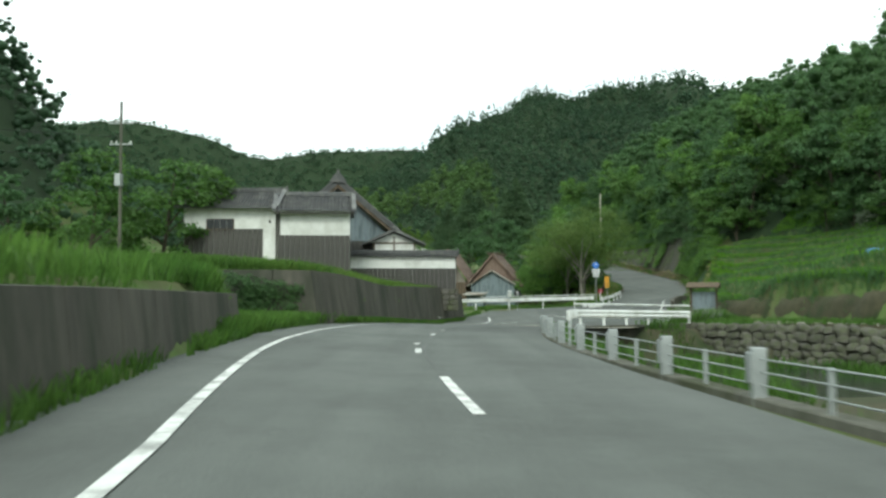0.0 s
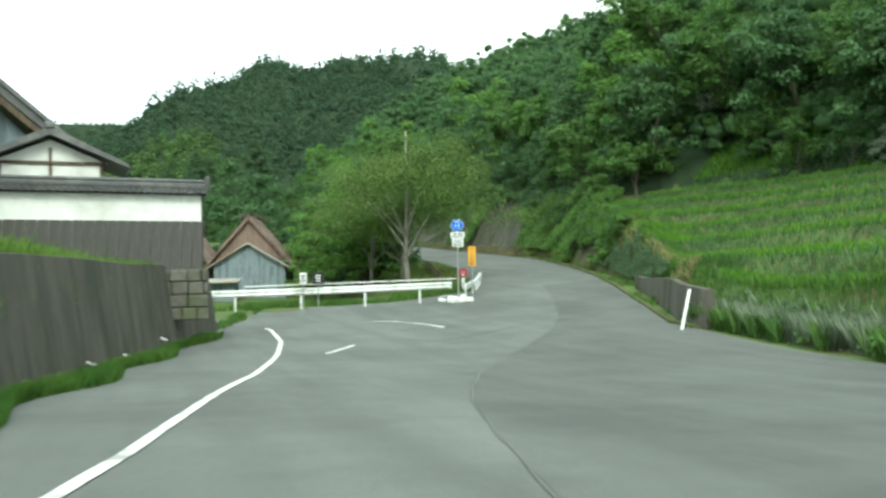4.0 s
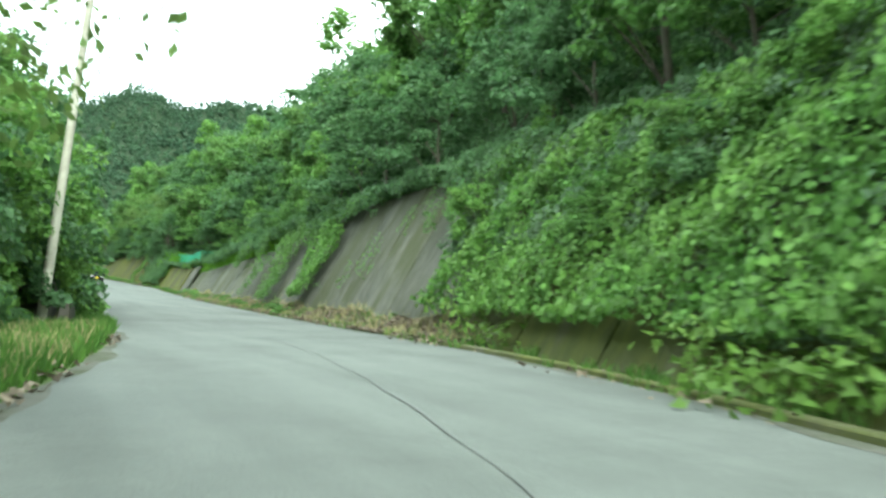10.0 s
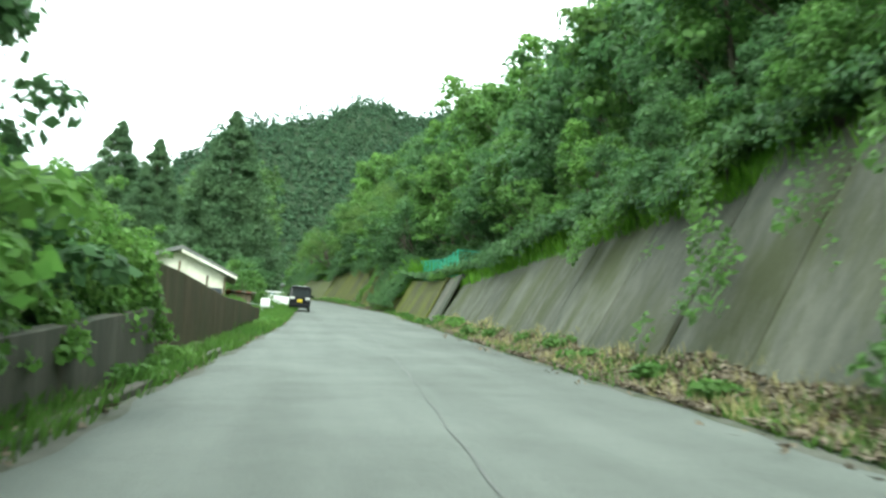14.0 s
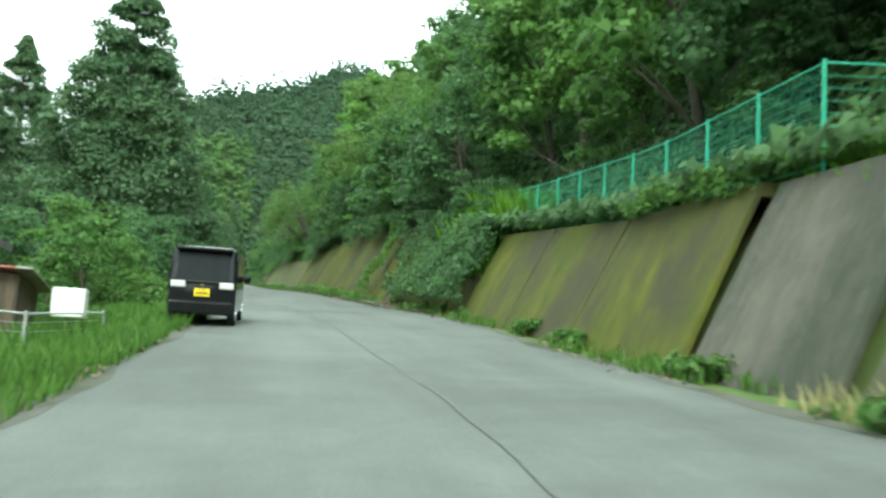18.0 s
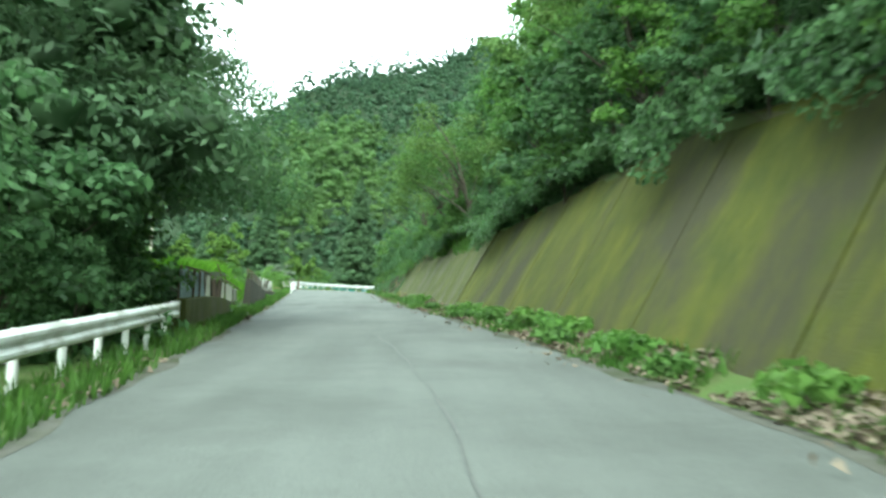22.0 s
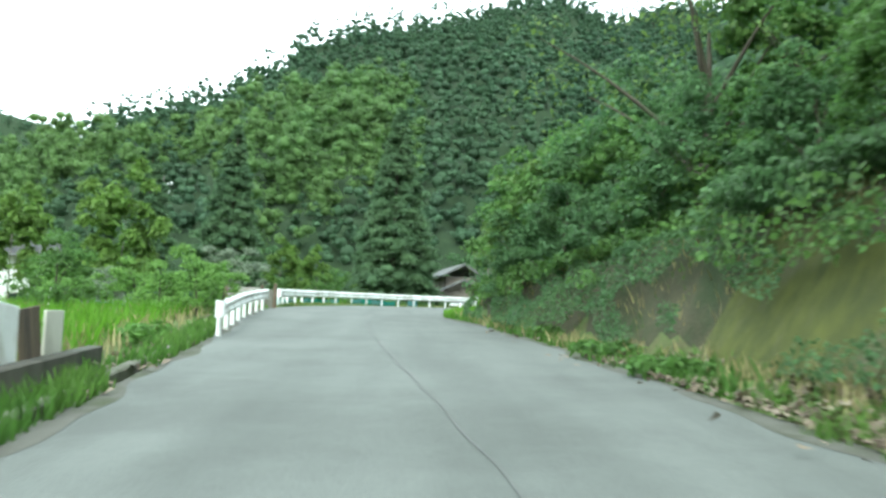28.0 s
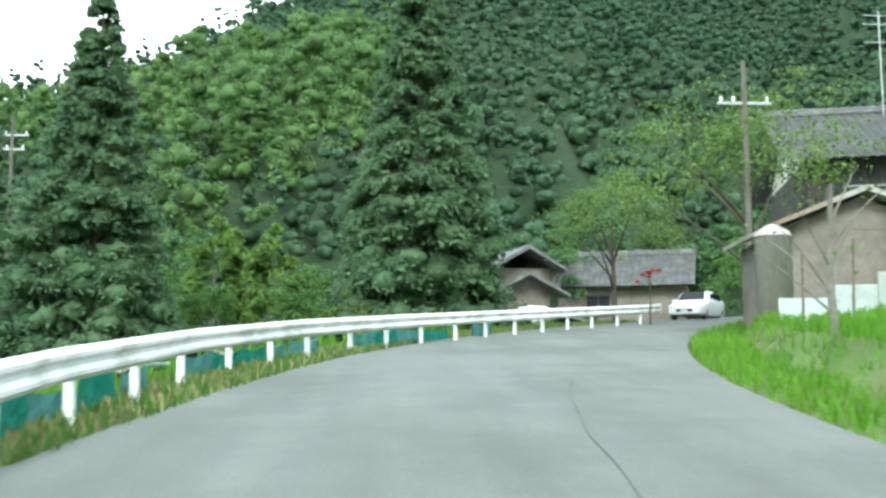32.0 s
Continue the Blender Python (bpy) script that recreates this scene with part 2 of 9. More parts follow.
M_LITTER = make_mat("dead_leaves", (0.11, 0.085, 0.06), (0.21, 0.175, 0.135), 0.9, 2, 0, island=0.45)
M_DEADGRASS = make_mat("dry_grass", (0.22, 0.2, 0.09), (0.3, 0.27, 0.14), 0.9, 0.6, 0, island=0.3, through_light=0.2)
L_BROAD = leaf_mat("leaf_broad", (0.072, 0.155, 0.038), (0.125, 0.22, 0.055))
L_LIGHT = leaf_mat("leaf_light", (0.085, 0.16, 0.04), (0.145, 0.22, 0.06))
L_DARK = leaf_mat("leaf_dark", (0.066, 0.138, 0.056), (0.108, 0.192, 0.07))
L_CEDAR = leaf_mat("leaf_cedar", (0.076, 0.142, 0.07), (0.116, 0.188, 0.085))
L_FIG = leaf_mat("leaf_fig", (0.13, 0.25, 0.055), (0.19, 0.32, 0.08))
L_HILL = leaf_mat("leaf_hill", (0.055, 0.112, 0.064), (0.085, 0.148, 0.074), 0.03, 0.3)
L_HILLB = leaf_mat("leaf_hill_broad", (0.092, 0.172, 0.056), (0.15, 0.24, 0.074), 0.04, 0.3)
L_YELLOW = leaf_mat("leaf_yellowing", (0.09, 0.165, 0.04), (0.155, 0.22, 0.06))
L_BAMBOO = leaf_mat("leaf_bamboo", (0.1, 0.19, 0.035), (0.17, 0.26, 0.06))
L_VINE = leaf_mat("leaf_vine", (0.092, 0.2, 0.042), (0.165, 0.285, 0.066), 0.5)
L_GREY = leaf_mat("leaf_silver", (0.16, 0.21, 0.14), (0.24, 0.28, 0.2))
L_IVY = leaf_mat("leaf_ivy", (0.085, 0.15, 0.075), (0.135, 0.2, 0.1), 0.5)
L_MEADOW = leaf_mat("meadow_blade", (0.07, 0.155, 0.03), (0.125, 0.225, 0.045), 0.2, 0.3)
L_GRASS = leaf_mat("grass_blade", (0.06, 0.14, 0.025), (0.11, 0.2, 0.04), 0.3, 0.3)
L_RICE = leaf_mat("terrace_grass", (0.09, 0.22, 0.015), (0.14, 0.28, 0.03), 0.2, 0.25)
# The road's middle line: place, height and crossfall (rise per metre to the right).
SPINE_XY = [(2.0, -60), (1.2, -20), (0.5, -6), (0, 0), (-1.19, 11.3), (-1.86, 22.6), (-1.58, 33.6), (-0.2, 44.5),
            (4.6, 60), (9.05, 69.5), (13.14, 79), (17.01, 88.3), (20.31, 97.9), (22.93, 107.9), (24.98, 118.2),
            (26.6, 134.5), (27.34, 151.3), (28.96, 173.7), (30.43, 195.6), (31.39, 217.3), (31.14, 227.7),
            (30.29, 237.5), (28.74, 256.7), (27.06, 276), (25.46, 294.6), (24.2, 308.1), (23.3, 320), (23.2, 327),
            (23.5, 335), (24.9, 344), (28.2, 354), (33.5, 363), (41, 371.5), (56, 383), (90, 400)]
SPINE_Z = [0, 0, 0, 0, .15, .18, .2, .12, -.45, -.75, -.36, .35, 1.15, 1.98, 2.75, 3.65, 4.8, 6.31, 7.78, 9.79, 10.43,
           11.17, 12.59, 13.86, 15.27, 16.21, 17.2, 17.7, 18.2, 18.8, 19.4, 20.0, 20.6, 21.6, 23]
SPINE_TILT = [0, 0, 0, 0, -.025, -.035, -.035, -.015, -.01, 0, .05, .08, .09, .085, .09, .095, .075, .05, .055, .035,
              .045, .06, .065, .055, .045, .04, .015, 0, 0, 0, 0, 0, 0, 0, 0]


def spine_line():
    xy, z, tilt = np.array(SPINE_XY, float), np.array(SPINE_Z, float), np.array(SPINE_TILT, float)
    run = np.r_[0, np.cumsum(np.hypot(*np.diff(xy, axis=0).T))]
    s = np.arange(0, run[-1], 0.5)
    rows = np.stack([np.interp(s, run, v) for v in (xy[:, 0], xy[:, 1], z, tilt)], 1)
    k = np.exp(-0.5 * (np.arange(-20, 21) / 8.0) ** 2)
    k /= k.sum()
    pad = np.concatenate([np.repeat(rows[:1], 20, 0) + (np.arange(-20, 0)[:, None]) * (rows[1] - rows[0]), rows,
                          np.repeat(rows[-1:], 20, 0) + (np.arange(1, 21)[:, None]) * (rows[-1] - rows[-2])])
    rows = np.stack([np.convolve(pad[:, i], k, "valid") for i in range(4)], 1)
    return s - np.interp(0.0, rows[:, 1], s), rows


SL, SROWS = spine_line()
SDIR = np.gradient(SROWS[:, :2], axis=0)
SDIR /= np.hypot(SDIR[:, 0], SDIR[:, 1])[:, None]


def spine_at(s):
    """Middle of the road at s metres: x, y, z, crossfall, and the way ahead."""
    v = [float(np.interp(s, SL, SROWS[:, i])) for i in range(4)]
    return (*v, float(np.interp(s, SL, SDIR[:, 0])), float(np.interp(s, SL, SDIR[:, 1])))


def on_road(s, u, up=0.0):
    """The place u metres right of the middle of the road at s, on its banked surface."""
    x, y, z, tilt, dx, dy = spine_at(s)
    return Vector((x + dy * u, y - dx * u, z + tilt * max(-7.0, min(7.0, u)) + up))


def mesh_np(name, verts, faces):
    """A mesh from arrays of corners and of faces with one corner count."""
    verts, faces = np.asarray(verts, np.float32), np.asarray(faces, np.int32)
    me = bpy.data.meshes.new(name)
    me.vertices.add(len(verts))
    me.vertices.foreach_set("co", verts.ravel())
    n = faces.shape[1]
    me.loops.add(faces.size)
    me.loops.foreach_set("vertex_index", faces.ravel())
    me.polygons.add(len(faces))
    me.polygons.foreach_set("loop_start", np.arange(0, faces.size, n, dtype=np.int32))
    me.update(calc_edges=True)
    return me


def obj_np(name, verts, faces, mat, parent=None, smooth=False, label=""):
    me = mesh_np(name, verts, faces)
    me.materials.append(mat)
    if smooth:
        me.polygons.foreach_set("use_smooth", np.ones(len(me.polygons), bool))
    ob = new(name, me)
    if parent:
        ob.parent = parent
    if label:
        ob["label"] = label
    return ob


def part(name, bm, material, parent, label=""):
    """Links a bmesh as one mesh object under a thing or a part."""
    me = bpy.data.meshes.new(name)
    bm.to_mesh(me)
    bm.free()
    me.materials.append(material)
    ob = new(name, me)
    if parent:
        ob.parent = parent
    if label:
        ob["label"] = label
    return ob


def share(name, src, parent, m):
    """One more piece on the mesh of src, at the pose m under parent."""
    ob = new(name, src.data)
    ob.parent = parent
    ob.matrix_basis = m
    return ob


def thing(name, label, category, at=(0, 0, 0), rz=0.0, group="", kind=""):
    ob = new(name)
    ob.matrix_basis = pose(*at, 0, 0, rz)
    return tagged(ob, label, category, group, kind)


def box(bm, lo, hi, bevel=0.0, m=None):
    """Adds a box between two corners, its edges bevelled."""
    r = bmesh.ops.create_cube(bm, size=1)
    vs = r["verts"]
    size, mid = Vector(hi) - Vector(lo), (Vector(hi) + Vector(lo)) / 2
    for v in vs:
        v.co = Vector((v.co.x * size.x, v.co.y * size.y, v.co.z * size.z)) + mid
    if bevel:
        es = list({e for v in vs for e in v.link_edges})
        vs = bmesh.ops.bevel(bm, geom=es, offset=bevel, segments=1, affect="EDGES", profile=0.5)["verts"]
    if m:
        bmesh.ops.transform(bm, matrix=m, verts=list(vs))
    return bm


def boxes(*specs):
    bm = bmesh.new()
    for lo, hi, *bevel in specs:
        box(bm, lo, hi, bevel[0] if bevel else 0.0)
    return bm


def prism(outline, y0, y1, axis="y"):
    """A solid from an outline in x, z drawn out along y (or, for axis x, an outline in y, z along x)."""
    bm = bmesh.new()
    mk = (lambda a, b, d: (a, d, b)) if axis == "y" else ((lambda a, b, d: (d, a, b)) if axis == "x" else (lambda a, b, d: (a, b, d)))
    lo = [bm.verts.new(mk(a, b, y0)) for a, b in outline]
    hi = [bm.verts.new(mk(a, b, y1)) for a, b in outline]
    n = len(outline)
    bm.faces.new(lo)
    bm.faces.new(hi[::-1])
    for i in range(n):
        bm.faces.new((lo[i], hi[i], hi[(i + 1) % n], lo[(i + 1) % n]))
    bmesh.ops.recalc_face_normals(bm, faces=bm.faces[:])
    return bm


def tube(path, radii, sides=6):
    """Corners and four-sided faces of a tapered tube along a path."""
    path = np.asarray(path, float)
    radii = np.broadcast_to(np.asarray(radii, float), (len(path),))
    d = np.gradient(path, axis=0)
    d /= np.linalg.norm(d, axis=1)[:, None] + 1e-9
    ref = np.where(np.abs(d[:, 2:]) > 0.9, [[1.0, 0, 0]], [[0, 0, 1.0]])
    a = np.cross(d, ref)
    a /= np.linalg.norm(a, axis=1)[:, None] + 1e-9
    b = np.cross(d, a)
    ang = np.arange(sides) * 2 * np.pi / sides
    v = path[:, None] + radii[:, None, None] * (a[:, None] * np.cos(ang)[None, :, None] + b[:, None] * np.sin(ang)[None, :, None])
    n = len(path)
    i, j = np.meshgrid(np.arange(n - 1), np.arange(sides), indexing="ij")
    k = (j + 1) % sides
    f = np.stack([i * sides + j, i * sides + k, (i + 1) * sides + k, (i + 1) * sides + j], -1).reshape(-1, 4)
    return v.reshape(-1, 3), f


def tubes(items, sides=6):
    vs, fs, n = [], [], 0
    for path, radii in items:
        v, f = tube(path, radii, sides)
        vs.append(v)
        fs.append(f + n)
        n += len(v)
    return np.concatenate(vs), np.concatenate(fs)


def leaves(centres, normals, size, rng, length=1.6, jitter=0.7, kite=False):
    """Leaf blades: a pointed leaf at each centre, facing about along its normal."""
    n = len(centres)
    nm = normals + rng.normal(0, jitter, (n, 3))
    nm /= np.linalg.norm(nm, axis=1)[:, None] + 1e-9
    t = np.cross(nm, rng.normal(0, 1, (n, 3)))
    t /= np.linalg.norm(t, axis=1)[:, None] + 1e-9
    b = np.cross(nm, t)
    s = (size * rng.uniform(0.6, 1.35, n))[:, None]
    c = centres
    if kite:
        fold = nm * s * 0.12
        v = np.stack([c - t * s * length * 0.45, c + b * s / 2 + fold, c + t * s * length * 0.55, c - b * s / 2 + fold], 1).reshape(-1, 3)
        return v, np.arange(4 * n).reshape(n, 4)
    v = np.stack([c - t * s * length * 0.4 + b * s / 2, c - t * s * length * 0.4 - b * s / 2, c + t * s * length * 0.6], 1).reshape(-1, 3)
    return v, np.arange(3 * n).reshape(n, 3)


def ball_points(n, rng):
    p = rng.normal(0, 1, (n, 3))
    return p / (np.linalg.norm(p, axis=1)[:, None] + 1e-9)


def clumps(centres, radii, per, size, rng, flat=0.75, length=1.6, droop=0.0, kite=False, jitter=0.7):
    """Leaves on the shells of many small clumps."""
    k = len(centres)
    d = ball_points(k * per, rng)
    d[:, 2] = np.where(d[:, 2] < -0.35, -d[:, 2], d[:, 2])
    r = np.repeat(np.asarray(radii, float) * np.ones(k), per)[:, None] * rng.uniform(0.55, 1.05, (k * per, 1))
    c = np.repeat(np.asarray(centres, float), per, 0) + d * r * [1, 1, flat]
    c[:, 2] -= droop * (d[:, 0] ** 2 + d[:, 1] ** 2) * r[:, 0]
    return leaves(c, d + [0, 0, 0.5], np.full(k * per, size), rng, length, jitter, kite)


def lumps(centres, radii, rng, flat=0.75, fill=0.8):
    """Uneven rounded bodies inside the clumps of a crown."""
    z = np.array([-0.93, -0.45, 0.2, 0.72, 0.97])
    a = np.arange(6) * np.pi / 3
    r = np.sqrt(1 - z ** 2)
    base = np.stack([r[:, None] * np.cos(a + 0.0 * z[:, None]), r[:, None] * np.sin(a + 0.0 * z[:, None]), z[:, None] * np.ones(6)], -1).reshape(-1, 3)
    k = len(centres)
    rad = (np.asarray(radii, float) * np.ones(k))[:, None, None]
    v = np.asarray(centres, float)[:, None] + base * rad * fill * (1 + rng.normal(0, 0.14, (k, 30, 1))) * [1, 1, flat]
    i, j = np.meshgrid(np.arange(4), np.arange(6), indexing="ij")
    f = np.stack([i * 6 + j, i * 6 + (j + 1) % 6, (i + 1) * 6 + (j + 1) % 6, (i + 1) * 6 + j], -1).reshape(-1, 4)
    return v.reshape(-1, 3), (f[None] + 30 * np.arange(k)[:, None, None]).reshape(-1, 4)


def crown_points(kind, rng, k, height, radius, base):
    """Middles and radii of the clumps of a crown, by the kind of tree."""
    if kind == "cone":
        h = rng.uniform(0, 0.99, k) ** 1.35
        a = rng.uniform(0, 2 * np.pi, k)
        rr = radius * (1 - h) ** 0.85 * rng.uniform(0.55, 1.0, k) * (1 + 0.18 * np.sin(3 * a + rng.uniform(0, 6)))
        c = np.stack([rr * np.cos(a), rr * np.sin(a), base + (height - base) * h], 1)
        return c, radius * (0.06 + 0.26 * (1 - h))
    d = ball_points(k, rng)
    d[:, 2] = np.abs(d[:, 2]) * 1.4 - 0.5
    f = rng.uniform(0.45, 1.0, (k, 1)) ** 0.6
    lump = 1 + 0.22 * np.sin(2 * np.arctan2(d[:, 1:2], d[:, 0:1]) + rng.uniform(0, 6)) + 0.15 * rng.normal(0, 1, (k, 1)).clip(-1.5, 1.5)
    c = d * f * lump * [radius, radius, (height - base) * 0.55]
    c[:, 2] += base + (height - base) * 0.4
    return c, radius * rng.uniform(0.18, 0.32, k)


def tree_meshes(kind, seed, height, radius, base, k, per, size, limbs=7, girth=0.16, lean=0.0, length=1.6, droop=0.0, body=0.0):
    """Meshes of a trunk with limbs and of a crown, standing at the origin."""
    rng = np.random.default_rng(seed)
    cc, cr = crown_points(kind, rng, k, height, radius, base)
    cc[:, 0] += lean * cc[:, 2]
    top = height * (0.97 if kind == "cone" else 0.72)
    zs = np.linspace(-0.3, top, 9)
    wob = np.cumsum(rng.normal(0, 0.03 * height / 9, (9, 2)), 0) if kind != "cone" else np.zeros((9, 2))
    trunk = np.stack([lean * zs + wob[:, 0], wob[:, 1], zs], 1)
    items = [(trunk, girth * (1 - 0.85 * np.clip(zs / top, 0, 1)) + 0.015)]
    for c in cc[rng.permutation(k)[:limbs]]:
        z0 = min(max(base * 0.6, c[2] - radius * 0.7), top * 0.9)
        p0 = np.array([np.interp(z0, zs, trunk[:, 0]), np.interp(z0, zs, trunk[:, 1]), z0])
        mid = (p0 + c) / 2 + [0, 0, 0.12 * radius]
        q = np.linspace(0, 1, 6)[:, None]
        items.append(((1 - q) ** 2 * p0 + 2 * q * (1 - q) * mid + q ** 2 * c, girth * 0.42 * (1 - 0.85 * q[:, 0])))
    tv, tf = tubes(items, 6)
    cv, cf = clumps(cc, cr, per, size, rng, 0.7 if kind != "cone" else 0.6, length, droop, True, 0.55)
    if body:
        bv, bf = lumps(cc, cr, rng, 0.7, body)
        cf = np.concatenate([cf, bf + len(cv)])
        cv = np.concatenate([cv, bv])
    return mesh_np("trunk", tv, tf), mesh_np("crown", cv, cf)


TREE_KINDS = {}


def tree(name, label, key, place, mats, scale=1.0, turn=0.0, group="", category="tree", **spec):
    """A tree as a thing with trunk and crown; trees of one key share their meshes."""
    if key not in TREE_KINDS:
        TREE_KINDS[key] = tree_meshes(**spec)
    t_me, c_me = TREE_KINDS[key]
    ob = thing(name, label, category, place, turn, group)
    ob.scale = (scale, scale, scale)
    for nm, me, mat in (("trunk", t_me, mats[0]), ("crown", c_me, mats[1])):
        if not me.materials:
            me.materials.append(mat)
        o = new(nm, me)
        o.parent = ob
        if o.data.materials[0] != mat:
            o.material_slots[0].link = "OBJECT"
            o.material_slots[0].material = mat
    return ob


def smoothstep(a, b, v):
    q = np.clip((np.asarray(v, float) - a) / (b - a), 0, 1)
    return q * q * (3 - 2 * q)


def road_su(x, y):
    """Distance along and to the right of the road's middle for arrays of places."""
    x, y = np.asarray(x, float).ravel(), np.asarray(y, float).ravel()
    s, u = np.empty(len(x)), np.empty(len(x))
    for i in range(0, len(x), 4000):
        dx, dy = x[i:i + 4000, None] - SROWS[None, ::4, 0], y[i:i + 4000, None] - SROWS[None, ::4, 1]
        j = np.argmin(dx * dx + dy * dy, 1) * 4
        rx, ry = x[i:i + 4000] - SROWS[j, 0], y[i:i + 4000] - SROWS[j, 1]
        s[i:i + 4000] = SL[j] + rx * SDIR[j, 0] + ry * SDIR[j, 1]
        u[i:i + 4000] = rx * SDIR[j, 1] - ry * SDIR[j, 0]
    return s, u


def strip(name, s0, s1, profile, mat, step=1.0, parent=None, label="", wobble=0.0, seed=1):
    """A sheet along the road from s0 to s1; profile(s) gives rows of (u, height over the road)."""
    ss = np.arange(s0, s1 + step * 0.5, step)
    rng = np.random.default_rng(seed)
    rows = []
    for s in ss:
        pr = profile(s)
        rows.append([on_road(s, u, h + (rng.normal(0, wobble) if wobble else 0)) for u, h in pr])
    n, k = len(rows), len(rows[0])
    v = np.array(rows, float).reshape(-1, 3)
    i, j = np.meshgrid(np.arange(n - 1), np.arange(k - 1), indexing="ij")
    f = np.stack([i * k + j, i * k + j + 1, (i + 1) * k + j + 1, (i + 1) * k + j], -1).reshape(-1, 4)
    return obj_np(name, v, f, mat, parent, True, label)

# ---- the lie of the land ----
BANK_S = [-80, 20, 50, 62, 75, 92, 100, 109, 118, 130, 140, 160, 185, 197, 206, 214, 225, 237, 255, 264, 275, 292, 300, 308, 315, 322, 335, 350, 420]
BANK_H = [0.0, 0.0, 0.0, 0.6, 1.3, 1.4, 2.4, 3.8, 5.0, 5.2, 5.5, 5.0, 4.3, 3.8, 3.1, 2.6, 2.7, 3.8, 4.4, 4.0, 3.5, 3.5, 3.3, 2.6, 2.0, 1.6, 0.8, 0.55, 0.5]
FOOT_S = [-80, 45, 52, 60, 70, 80, 92, 110, 140, 200, 215, 235, 280, 310, 330, 345, 420]
FOOT_U = [5.2, 5.4, 9.5, 11.8, 9.4, 6.5, 6.1, 5.6, 5.8, 5.7, 4.9, 4.5, 5.2, 5.3, 4.6, 4.6, 5.0]


def bank_h(s):
    return np.interp(s, BANK_S, BANK_H)


def foot_u(s):
    return np.interp(s, FOOT_S, FOOT_U)


# Ridge of the hill that closes the valley: place and height of the crest along x.
RIDGE_X = [-400, -150, -90, -62, -48, -40, -33, -25, -16, -8, 0, 9, 18, 39, 57, 70, 85, 110, 160, 420]
RIDGE_Y = [520, 490, 480, 490, 498, 500, 500, 500, 502, 506, 516, 532, 535, 548, 580, 590, 594, 592, 585, 580]
RIDGE_Z = [18, 18, 24, 38, 52, 59, 63, 67, 72, 79, 87, 93, 95, 107, 122, 128, 128, 130, 132, 128]
# Crest of the distant range behind it.
RANGE_X = [-900, -520, -405, -357, -315, -273, -240, -205, -178, -130, -28, 60, 400, 900]
RANGE_Z = [150, 172, 184, 190, 187, 178, 170, 152, 148, 156, 158, 140, 120, 110]


EDGE_S = [-60, 0, 40, 60, 80, 95, 108, 117, 330, 345, 360, 400]
EDGE_U = [56, 46, 36, 29, 23, 19, 12, 3.5, 3.5, 14, 40, 60]
MEADOW_Y = [-60, -26, 4, 12.5, 21, 29.5, 33, 36, 38, 43, 48, 60, 73.5, 80, 87]
MEADOW_X = [-3.0, -3.0, -3.5, -4.3, -5.2, -6.1, -7.0, -6.6, -5.2, -4.2, -3.5, -2.5, -0.7, 0.6, 2.3]


def terrace_foot(s):
    """Where the terraced field begins, right of the road's middle."""
    return np.maximum(foot_u(s), np.interp(s, [24, 42.5, 51, 58, 66, 70], [20.0, 18.7, 16.9, 14.2, 9.9, 5.0]))


def field_tier(x, y):
    """Tiers of the terraced field, counted up its even slope: whole number and place on the tier."""
    return (-2.4 + 0.3146 * np.minimum(x, 44) - 0.0293 * y + 0.1857 * np.clip(y - 92, 0, 20) + 0.16 * np.sin(y / 7.0) + 0.12 * np.sin(y / 2.9 + x / 5.0)) / 1.05


# The stream's far wall stands aslant: its line from the bridge's end away from the road.
SW0, SW1 = (12.2, 46.7), (24.2, 26.7)


def stream_side(x, y):
    """Distance beyond the stream's far wall."""
    dx, dy = SW1[0] - SW0[0], SW1[1] - SW0[1]
    return -((x - SW0[0]) * dy - (y - SW0[1]) * dx) / math.hypot(dx, dy)


